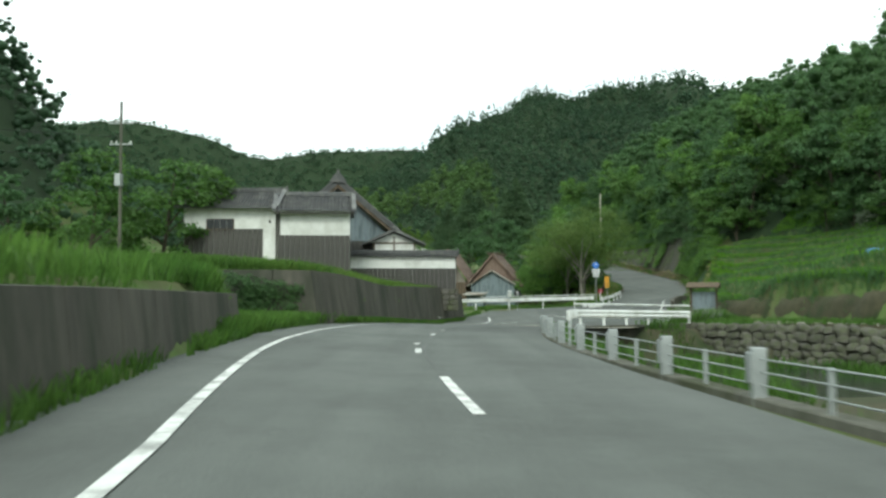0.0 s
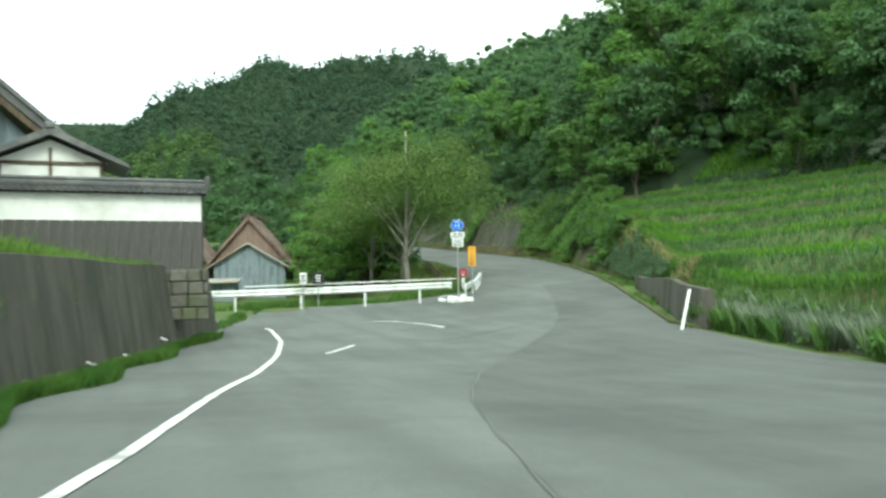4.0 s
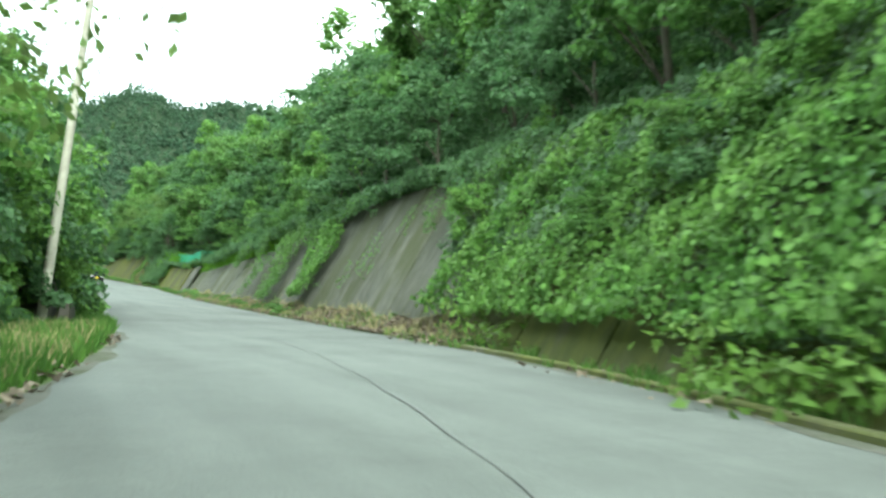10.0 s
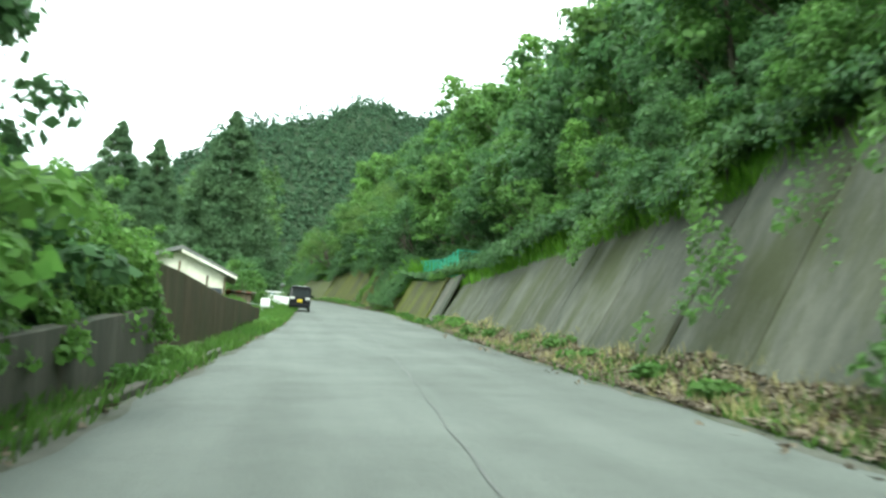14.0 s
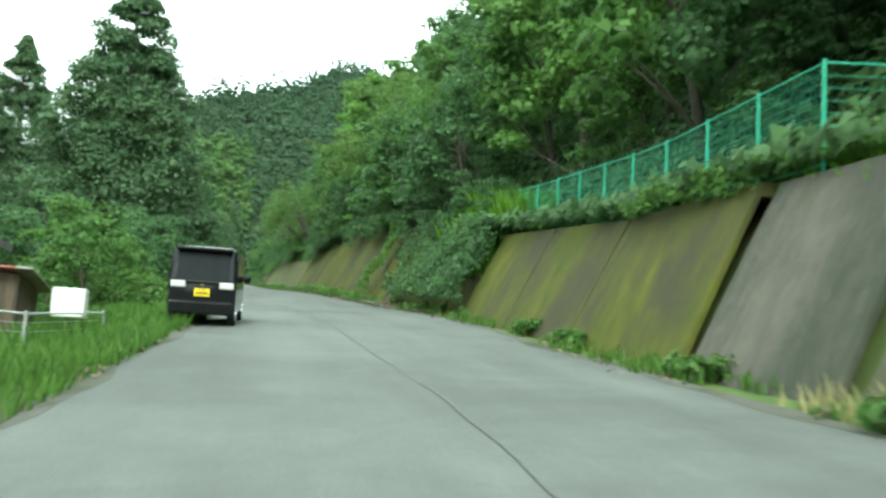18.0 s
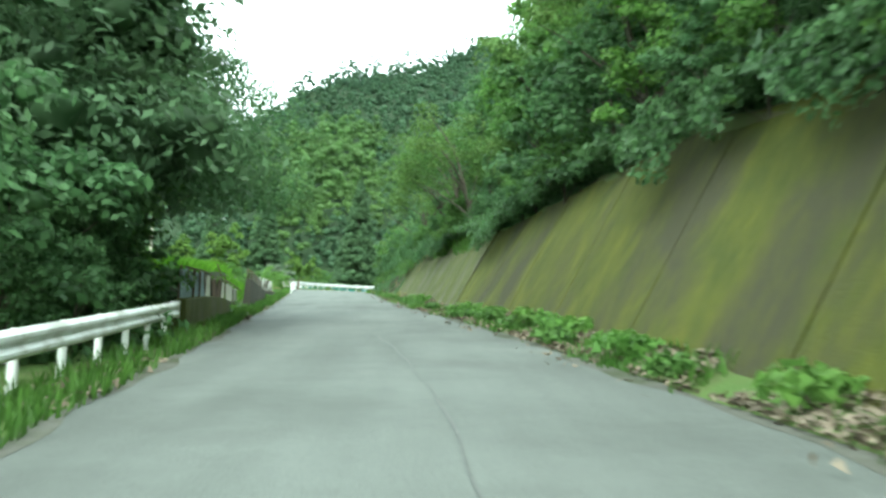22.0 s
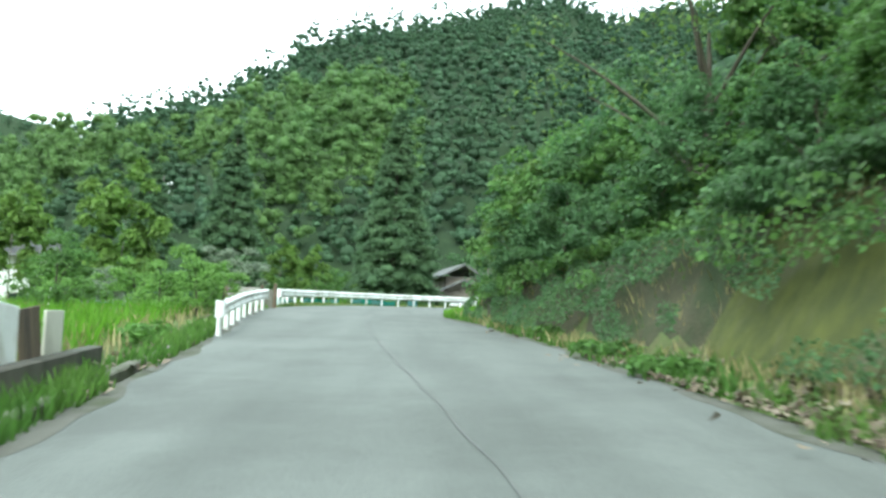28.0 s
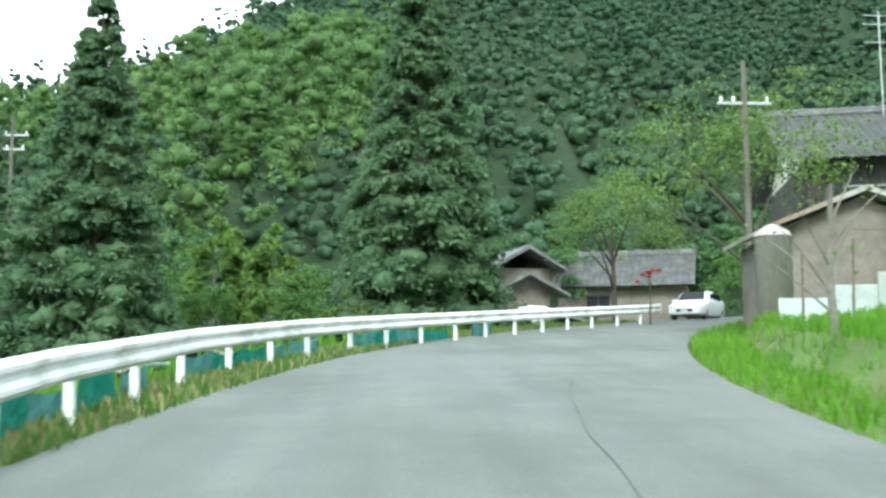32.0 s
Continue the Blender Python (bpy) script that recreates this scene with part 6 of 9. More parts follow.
part("barge_board", prism([(-2.0, 4.2), (1.6, 2.75), (1.6, 2.6), (-2.0, 4.0)], -0.76, -0.7), M_CREAM, cot)
annex = thing("annex", "small annex shed with a red and white tin roof", "shed", (24.7, 209.3, 8.0), 4)
part("wall", boxes(((-0.6, 0, -0.4), (0.8, 2.5, 1.9), 0.02)), M_WOOD, annex)
for k in range(6):
    part("roof_sheet", boxes(((-0.85 + k * 0.32, -0.5, 1.95), (-0.85 + k * 0.32 + 0.31, 2.8, 1.99), 0.008)), M_CORR if k % 2 else make_mat("faded_red_tin", (0.3, 0.1, 0.08), (0.38, 0.15, 0.12), 0.6, 4, 0.1), annex).rotation_euler.x = radians(-5)
yf = thing("yard_fence", "grey pipe and wire fence round the cottage yard", "fence", (26.3, 206.6, 7.9))
o_yf = Vector((26.3, 206.6, 7.9))
ypts = [Vector((17.5, 203.2, 8.1)), Vector((20.5, 203.7, 8.1)), Vector((23.4, 204.6, 8.0)), Vector((26.3, 206.6, 7.9)), Vector((26.9, 210.5, 8.1))]
for p in ypts:
    v, f = tube([p - o_yf + Vector((0, 0, -0.4)), p - o_yf + Vector((0, 0, 1.25))], 0.035, 8)
    obj_np("post", v, f, M_GALV, yf, True)
for a, b in zip(ypts, ypts[1:]):
    v, f = tubes([([a - o_yf + Vector((0, 0, z)), b - o_yf + Vector((0, 0, z))], 0.02 if z in (0.1, 1.2) else 0.005) for z in (0.1, 0.3, 0.5, 0.7, 0.9, 1.05, 1.2)], 4)
    obj_np("rails", v, f, M_GALV, yf)
mb = thing("white_box", "small white box on a post at the verge", "box", on_road(214, -4.6, 0)[:])
part("box", boxes(((-0.3, -0.2, 0.3), (0.3, 0.2, 0.85), 0.02)), M_WHITE, mb)
part("leg", boxes(((-0.05, -0.05, -0.3), (0.05, 0.05, 0.3), 0.01)), M_WOOD, mb)

# low stone footing with a row of leaning panels before the yard wall
fw_foot = [on_road(s, -3.35, -0.02) for s in np.arange(262.5, 283, 2.2)]
wall_panels("wall_footing", "low mossy stone footing wall beside the gutter", [tuple(p) for p in fw_foot], lambda d: np.interp(d, [0, 8, 13, 18, 20], [0.8, 0.74, 0.46, 0.26, 0.2]), 0.1, 0.3, M_MOSS_GREY, 2.2)
sd = on_road(270, -3.7, 0.4)
shed = thing("panel_screen", "leaning screen of pale and rusty sheet panels over a footing wall", "fence", sd[:])
rpn = random.Random(9)
M_RUSTSHEET = make_mat("rust_brown_sheet", (0.1, 0.065, 0.045), (0.17, 0.11, 0.075), 0.8, 2.5, 0.3, (0.06, 0.045, 0.035), stretch=(6, 6, 0.5))
M_PALEBLUE = make_mat("pale_blue_sheet", (0.2, 0.27, 0.32), (0.28, 0.35, 0.4), 0.6, 3, 0.2, (0.16, 0.18, 0.18))
for s0, w, mat, lab in ((263.4, 1.3, M_PALEBLUE, "pale blue sheet"), (264.8, 1.3, M_PALEBLUE, "pale blue sheet"), (266.2, 1.3, M_PALEBLUE, "pale blue sheet"), (267.6, 1.3, M_PALEBLUE, "pale blue sheet"), (269.0, 1.4, M_CREAM, "pale sheet"), (270.5, 1.5, M_RUSTSHEET, "rust-brown sheet"), (272.1, 1.5, M_RUSTSHEET, "rust-brown sheet"), (273.7, 1.6, M_CREAM, "cream plywood panel"), (275.4, 1.6, M_CREAM, "cream plywood panel"), (277.1, 1.6, M_CREAM, "cream plywood panel"), (278.8, 1.5, M_CORR, "grey tin panel")):
    sm = s0 + w / 2
    lo = float(np.interp(sm, [262, 271, 275, 281], [0.7, 0.66, 0.4, 0.2]))
    hi = float(np.interp(sm, [262, 269, 271, 274.7, 276.7, 281], [1.6, 1.5, 1.33, 1.2, 1.1, 0.78]))
    x, y, z, tl, dx, dy = spine_at(sm)
    pm = part("sheet_panel", boxes(((-w / 2, -0.015, lo - 0.4), (w / 2, 0.015, hi - 0.4), 0.006)), mat, shed, lab)
    pm.matrix_basis = Matrix.Translation(on_road(sm, -3.62 - 0.12 * rpn.random(), 0.4) - sd) @ pose(0, 0, 0, rpn.uniform(-6, 2), math.degrees(math.atan(-0.06)) + rpn.uniform(-3, 3), math.degrees(math.atan2(dy, dx)))
    st = part("stake", boxes(((-0.035, -0.03, lo - 0.5), (0.035, 0.03, hi - 0.3), 0.008)), M_WOOD, shed)
    st.matrix_basis = Matrix.Translation(on_road(s0, -3.74, 0.4) - sd)
v, f = tube([on_road(q, -3.58, h) - sd for q, h in ((263, 1.62), (267, 1.55), (271, 1.36), (275, 1.22), (278, 1.05), (281.5, 0.8))], 0.03, 6)
obj_np("top_rail", v, f, M_WOOD, shed, True)
v, f = tubes([([on_road(281.2, -3.9, 0.0) - sd, on_road(280.6, -4.6, 2.0) - sd], 0.03), ([on_road(281.8, -3.8, 0.0) - sd, on_road(279.8, -4.2, 1.5) - sd], 0.025)], 6)
obj_np("leaning_pole", v, f, M_WOOD, shed, True)

# corrugated fence and boards on the field wall
cfz = thing("tin_fence", "grey corrugated tin fence along the field", "fence", on_road(286, -3.9, 1.2)[:])
o_c = on_road(286, -3.9, 1.2)
for k, s in enumerate(np.arange(283.2, 292, 1.8)):
    bm = bmesh.new()
    rows = []
    base = field_wall_h(s + 0.9)
    for i in range(19):
        q = s + 1.75 * i / 18
        z0, z1 = base - 0.1, float(np.interp(q, [284, 286, 288, 291.5, 294], [1.62, 1.57, 1.5, 1.3, 1.2]))
        off = 0.0
        rows.append([bm.verts.new(on_road(q, -3.36 + 0.012 * math.cos(j * math.pi / 1.0) , z0 + (z1 - z0) * j / 8) - o_c) for j in range(9)])
    for a, b in zip(rows, rows[1:]):
        for j in range(8):
            bm.faces.new((a[j], a[j + 1], b[j + 1], b[j]))
    bmesh.ops.solidify(bm, geom=bm.faces[:], thickness=0.006)
    part("sheet", bm, M_CORR, cfz)
for s in np.arange(283.2, 294, 1.8):
    part("stake", boxes(((-0.04, -0.04, -0.6), (0.04, 0.04, 0.5), 0.01)), M_WOOD, cfz).location = on_road(s, -3.44, field_wall_h(s)) - o_c
rq = random.Random(4)
bf = thing("board_fence", "row of leaning pale boards at the field edge", "fence", on_road(303, -3.7, 0.6)[:])
o_b = on_road(303, -3.7, 0.6)
for k, s in enumerate(np.arange(292.9, 308.5, 0.95)):
    hgt = rq.uniform(0.42, 0.62)
    bd = part("board", boxes(((-0.02, -0.4, -0.25), (0.02, 0.4, hgt), 0.008)), (M_CREAM, M_CORR, M_WHITE, M_WOOD)[k % 4 if k != 0 else 2], bf)
    bd.matrix_basis = Matrix.Translation(on_road(s, -3.45, field_wall_h(s) + 0.12) - o_b) @ pose(0, 0, 0, rq.uniform(-12, 10), rq.uniform(-6, 14), 5)
# gap between the last two guardrails: tin gate, posts
gt = thing("tin_gate", "grey slatted tin gate between posts beside the guardrail", "gate", on_road(333.6, -3.5)[:], math.degrees(math.atan2(spine_at(333)[5], spine_at(333)[4])) - 90)
for z in np.linspace(0.08, 0.78, 12):
    part("slat", boxes(((-1.3, -0.02, z - 0.025), (0.05, 0.02, z + 0.025), 0.006)), M_CORR, gt)
for x, h in ((-1.35, 0.95), (0.1, 0.9), (0.62, 1.0)):
    part("post", boxes(((x - 0.06, -0.06, -0.4), (x + 0.06, 0.06, h), 0.01)), M_WOOD, gt)
part("block", boxes(((0.16, -0.1, -0.3), (0.56, 0.12, 0.72), 0.02)), M_CONC, gt)

# sheds and houses at the far end, right side
land_z(35.5, 351)
shd = thing("gable_shed", "brown plastered shed with a pale tin gable roof", "shed", (35.9, 350.5, 19.6), -8)
part("wall", boxes(((-2.0, 0, -0.6), (2.1, 5, 2.6), 0.02)), M_BROWNWALL, shd)
part("gable", prism([(-2.1, 2.6), (2.2, 2.6), (0.1, 3.5)], 0.0, 0.06), M_BROWNWALL, shd)
for sg in (-1, 1):
    part("roof", prism([(0.1, 3.75), (0.1 + sg * 2.6, 2.7), (0.1 + sg * 2.6, 2.58), (0.1, 3.6)], -0.5, 5.4), M_CORR, shd)
window(shd, 0.7, 0.8, (1.3, -0.06, 1.7), 1)
tank = thing("water_tank", "grey ribbed cylindrical tank with a domed lid", "tank", (32.9, 349.0, 19.3))
v, f = tube([(0, 0, z) for z in np.linspace(-0.2, 2.5, 19)], [0.44 + 0.02 * (i % 2) for i in range(19)], 24)
obj_np("drum", v, f, M_CONC, tank, True)
v, f = tube([(0, 0, 2.5), (0, 0, 2.62), (0, 0, 2.78), (0, 0, 2.82)], [0.47, 0.4, 0.16, 0.02], 24)
obj_np("lid", v, f, M_CORR, tank, True)
bh_ = thing("two_storey_house", "large dark two-storey house with a grey tiled roof", "house", (39.5, 361.5, 19.8), -14)
part("wall", boxes(((0, 0, -0.6), (14, 9, 6.6), 0.03)), M_BOARD, bh_)
part("lower_wall", boxes(((-0.06, -0.06, -0.6), (14.06, 4, 2.6), 0.03)), M_BROWNWALL, bh_)
tiled_slope(bh_, -1.0, 15, -1.1, 6.4, 4.5, 9.4, M_TILE, 0.34)
tiled_slope(bh_, -1.0, 15, 10.1, 6.4, 4.5, 9.4, M_TILE, 0.34)
ridge_cap(bh_, -1.0, 15, 4.5, 9.4, M_TILE, 0.2)
tiled_slope(bh_, -1.2, 15, -1.6, 2.75, 0.0, 3.5, M_TILE, 0.34, "porch_tiles")
part("gable", prism([(0, 6.5), (9, 6.5), (4.5, 9.1)], 0.0, 0.08, "x"), M_CREAM, bh_)
for x in (2.2, 5.6, 9.2, 12.2):
    window(bh_, 1.6, 1.2, (x, -0.06, 4.9), 2, M_GALV)
for x in (2.5, 7.5):
    window(bh_, 2.0, 1.5, (x, -0.12, 1.2), 2, M_GALV)
ant = thing("roof_antenna", "thin television antenna mast on the roof", "antenna", (44.4, 364.5, 28.8))
pole_part(ant, 4.8, 0.03, M_GALV, "mast")
for z in (4.6, 4.2, 3.4):
    part("element", boxes(((-0.7, -0.015, z), (0.7, 0.015, z + 0.03))), M_GALV, ant)
# farm roofs at the bend ahead
fh = thing("far_farmhouse", "old farmhouse with a low grey roof among trees", "house", (38.6, 388, 20.6), -20)
part("wall", boxes(((-4.2, 0, -0.8), (4.2, 6, 2.7), 0.02)), M_BROWNWALL, fh)
tiled_slope(fh, -4.8, 4.8, -0.9, 2.6, 3, 5.0, M_TILE, 0.4)
tiled_slope(fh, -4.8, 4.8, 6.9, 2.6, 3, 5.0, M_TILE, 0.4)
ridge_cap(fh, -4.8, 4.8, 3, 5.0, M_TILE)
window(fh, 1.6, 1.3, (-1.5, -0.06, 1.4), 2)
fh2 = thing("layered_house", "brown house with layered tiled gables beyond the guardrail", "house", (30.5, 376.5, 18.2), 14)
part("wall", boxes(((-1.5, 0, -0.8), (1.5, 6, 5.2), 0.02)), M_BROWNWALL, fh2)
for z, w in ((5.1, 2.1), (3.7, 2.3)):
    for sg in (-1, 1):
        part("roof", prism([(0, z + 1.3), (sg * w, z + 0.1), (sg * w, z - 0.05), (0, z + 1.1)], -0.9, 6.5 if z > 4 else 0.5), M_TILE, fh2)
window(fh2, 1.1, 1.2, (0.2, -0.06, 2.2), 2)
for i, (x, y, z, rz, w, lab) in enumerate(((31.5, 371.5, 19.0, 24, 3.4, "low shed roof of grey tin beyond the guardrail"), (27.5, 368.5, 18.7, 20, 2.6, "low brown shed roof beyond the guardrail"), (18.2, 349.5, 17.6, 30, 1.6, "small dark shed with a pale roof edge in the field"))):
    ls = thing("low_shed", lab, "shed", (x, y, z), rz)
    part("wall", boxes(((-w * 0.8, 0, -0.8), (w * 0.8, 3, 0.9), 0.02)), M_WOOD, ls)
    for sg in (-1, 1):
        part("roof", prism([(0, 1.75), (sg * w, 0.95), (sg * w, 0.85), (0, 1.62)], -0.5, 3.4), M_CORR if i != 1 else M_THATCH, ls)
wh = thing("white_house", "white walled house behind trees across the field", "house", (-9.0, 372.0, 18.0), 20)
part("wall", boxes(((-4, 0, -1), (4, 6, 5.0), 0.02)), M_PLASTER, wh)
tiled_slope(wh, -4.6, 4.6, -0.9, 4.9, 3, 6.6, M_TILE, 0.4)
tiled_slope(wh, -4.6, 4.6, 6.9, 4.9, 3, 6.6, M_TILE, 0.4)
window(wh, 1.6, 1.2, (-1.5, -0.06, 3.2), 2)
window(wh, 1.6, 1.2, (1.5, -0.06, 1.2), 2)
# field frames with netting
fn = thing("net_frame", "low field frame covered with faded blue netting", "crop frame", (11.5, 352.0, 17.3), 12)
items = []
for x in np.arange(-8, 6.1, 2.0):
    for y in (-3, 0.5, 4):
        items.append(([(x, y, -0.6), (x, y, 1.25)], 0.025))
for x in np.arange(-8, 6.1, 2.0):
    items.append(([(x, -3, 1.2), (x, 0.5, 1.35), (x, 4, 1.2)], 0.02))
for y, z in ((-3, 1.2), (0.5, 1.35), (4, 1.2)):
    items.append(([(x, y, z + 0.03 * math.sin(x)) for x in np.arange(-8, 6.1, 1.0)], 0.02))
v, f = tubes(items, 6)
obj_np("pipe_frame", v, f, M_GALV, fn, True)
nbm = bmesh.new()
rows = []
for x in np.arange(-8, 6.1, 0.7):
    rows.append([nbm.verts.new((x, y, 1.22 + 0.14 * (1 - abs(y - 0.5) / 3.5) - 0.07 * abs(math.sin(x * 1.57)) + 0.02 * math.sin(3 * x + y))) for y in np.linspace(-3, 4, 9)])
for a, b in zip(rows, rows[1:]):
    for j in range(8):
        if (j + int(a[0].co.x)) % 5:
            nbm.faces.new((a[j], a[j + 1], b[j + 1], b[j]))
bmesh.ops.solidify(nbm, geom=nbm.faces[:], thickness=0.008)
part("net", nbm, M_BLUETARP, fn)
# white sheet fence with stakes on the right verge
M_SHEET = make_mat("pale_weathered_sheet", (0.36, 0.41, 0.41), (0.5, 0.55, 0.54), 0.6, 3, 0.1, (0.3, 0.33, 0.31), obj_rand=0.12)
sf = thing("sheet_fence", "pale corrugated sheet fence with bamboo stakes", "fence", (31.9, 346.4, 19.6), -14)
for k in range(5):
    x = k * 1.05
    sh = part("sheet", boxes(((x, -0.015, -0.3), (x + 1.03, 0.015, 0.5 + 0.09 * k), 0.006)), M_SHEET, sf)
    sh.location.z = 0.19 * k
    v, f = tube([(x + 0.5, -0.06, -0.3), (x + 0.52 + 0.03 * (k % 3), -0.08, 1.5 + 0.1 * (k % 4))], 0.025, 6)
    obj_np("stake", v, f, M_WOOD, sf, True).location.z = 0.19 * k
bt = thing("blue_tarp", "crumpled blue tarp on the terrace", "tarp", (23.4, 51.0, land_z(23.4, 51.0) + 0.1))
tb = bmesh.new()
bmesh.ops.create_icosphere(tb, subdivisions=2, radius=0.7)
for vv in tb.verts:
    vv.co = Vector((vv.co.x * 1.3, vv.co.y, max(vv.co.z, -0.2) * 0.75)) * (1 + 0.12 * noise.noise(vv.co * 3))
part("tarp", tb, make_mat("bright_blue_tarp", (0.05, 0.22, 0.6), (0.08, 0.28, 0.66), 0.5, 4, 0.3), bt)

# ---- cars ----
def wheel(parent, x, y, r, w, rim_mat):
    v, f = tube([(x - w / 2, y, r), (x - w / 2 + 0.02, y, r), (x + w / 2 - 0.02, y, r), (x + w / 2, y, r)], [r * 0.93, r, r, r * 0.93], 20)
    wh_ = obj_np("wheel", v, f, M_RUBBER, parent, True)
    side = 1 if x > 0 else -1
    bm = bmesh.new()
    bmesh.ops.create_cone(bm, cap_ends=True, segments=16, radius1=r * 0.66, radius2=r * 0.6, depth=w * 0.9, matrix=Matrix.Translation((x + side * 0.02, y, r)) @ pose(0, 0, 0, 0, 90, 0))
    part("rim", bm, rim_mat, wh_)


def body_shell(stations, width, mat, parent, name="body", tuck=0.12):
    """A car body from cross stations (y, bottom, waist, roof, roof inset)."""
    bm = bmesh.new()
    rings = []
    for y, zb, zw, zr, inset, narrow in stations:
        w = width / 2 - narrow
        rings.append([bm.verts.new(p) for p in ((-w + 0.05, y, zb), (-w, y, zb + 0.12), (-w, y, zw), (-w + inset * 0.9, y, zr - 0.06), (-w + inset + 0.1, y, zr), (w - inset - 0.1, y, zr), (w - inset * 0.9, y, zr - 0.06), (w, y, zw), (w, y, zb + 0.12), (w - 0.05, y, zb))])
    n = 10
    for a, b in zip(rings, rings[1:]):
        for i in range(n):
            bm.faces.new((a[i], a[(i + 1) % n], b[(i + 1) % n], b[i]))
    bm.faces.new(rings[0][::-1])
    bm.faces.new(rings[-1])
    bmesh.ops.recalc_face_normals(bm, faces=bm.faces[:])
    bmesh.ops.bevel(bm, geom=[e for e in bm.edges if e.calc_face_angle(0) > 0.5], offset=0.03, segments=2, affect="EDGES", profile=0.5)
    ob = part(name, bm, mat, parent)
    ob.data.polygons.foreach_set("use_smooth", np.ones(len(ob.data.polygons), bool))
    return ob


M_CARGLASS = make_mat("tinted_glass", (0.015, 0.018, 0.02), (0.02, 0.024, 0.026), 0.04, 3, 0)
M_CLEARLENS = make_mat("clear_lens", (0.5, 0.5, 0.5), (0.62, 0.6, 0.6), 0.15, 12, 0.2)
M_CARGLASS.node_tree.nodes["Principled BSDF"].inputs["Specular IOR Level"].default_value = 0.05
vs_, vy = 216.6, spine_at(216.6)
van_at = on_road(216.5, -2.42)
van = thing("parked_van", "black boxy kei wagon parked at the road's edge", "car", van_at[:], math.degrees(math.atan2(-spine_at(216)[4], spine_at(216)[5])))
van.rotation_euler.x = math.atan(0.075)
body_shell([(0.0, 0.3, 0.9, 1.0, 0.03, 0.03), (0.03, 0.27, 0.98, 1.06, 0.03, 0.01), (0.17, 0.27, 0.98, 1.72, 0.08, 0.01), (0.5, 0.24, 0.98, 1.77, 0.09, 0), (1.6, 0.24, 0.98, 1.78, 0.09, 0), (2.35, 0.24, 0.97, 1.72, 0.1, 0), (2.75, 0.24, 0.97, 1.02, 0.06, 0.01), (3.25, 0.26, 0.9, 0.95, 0.06, 0.03), (3.39, 0.32, 0.7, 0.82, 0.06, 0.1)], 1.475, M_BLACK, van, "body")
part("rear_window", prism([(-0.58, 1.02), (0.58, 1.02), (0.56, 1.56), (0.5, 1.63), (-0.5, 1.63), (-0.56, 1.56)], -0.02, 0.03), M_CARGLASS, van, "dark rear window reflecting the sky").matrix_basis = pose(0, 0.012, 0, 0, 0, 0) @ Matrix.Translation((0, 0, 1.02)) @ pose(0, 0, 0, -12.5, 0, 0) @ Matrix.Translation((0, 0, -1.02))
part("spoiler", boxes(((-0.62, -0.06, 1.66), (0.62, 0.25, 1.74), 0.03)), M_BLACK, van)
part("tailgate_trim", boxes(((-0.36, -0.035, 0.93), (0.36, 0.0, 0.98), 0.012)), M_BLACK, van)
for sx in (-1, 1):
    part("tail_lamp", boxes(((sx * 0.36 if sx > 0 else -0.68, -0.02, 0.84), (0.68 if sx > 0 else -0.36, 0.06, 0.98), 0.02)), M_CLEARLENS, van, "clear silver tail lamp")
    part("reflector", boxes(((0.4 if sx > 0 else -0.64, -0.015, 0.34), (0.64 if sx > 0 else -0.4, 0.02, 0.4), 0.008)), M_TAILRED, van, "red reflector")
    part("bumper_trim", boxes(((0.42 if sx > 0 else -0.7, -0.02, 0.5), (0.7 if sx > 0 else -0.42, 0.02, 0.52), 0.005)), M_CHROME, van)
    part("side_window", prism([(0.25, 1.0), (2.45, 1.0), (2.2, 1.5), (2.05, 1.62), (0.35, 1.62), (0.25, 1.5)], sx * 0.735, sx * 0.68, "x"), M_CARGLASS, van)
    mir = part("mirror", boxes(((0.74 if sx > 0 else -0.92, 2.25, 0.98), (0.92 if sx > 0 else -0.74, 2.4, 1.16), 0.04)), M_BLACK, van)
    wheel(van, sx * 0.64, 0.55, 0.29, 0.17, M_CHROME)
    wheel(van, sx * 0.64, 2.85, 0.29, 0.17, M_CHROME)
part("badge", boxes(((-0.04, -0.03, 0.9), (0.04, -0.005, 0.97), 0.015)), M_CHROME, van, "small chrome badge")
vp = part("number_plate", boxes(((-0.165, -0.03, 0.66), (0.165, -0.012, 0.83), 0.006)), M_YELLOW, van, "yellow number plate")
bars(vp, 0.26, 0.09, [4], (0, -0.033, 0.73), M_INK)
bars(vp, 0.16, 0.03, [3], (0, -0.033, 0.8), M_INK)
part("bumper", boxes(((-0.7, -0.05, 0.26), (0.7, 0.1, 0.56), 0.05)), M_BLACK, van)


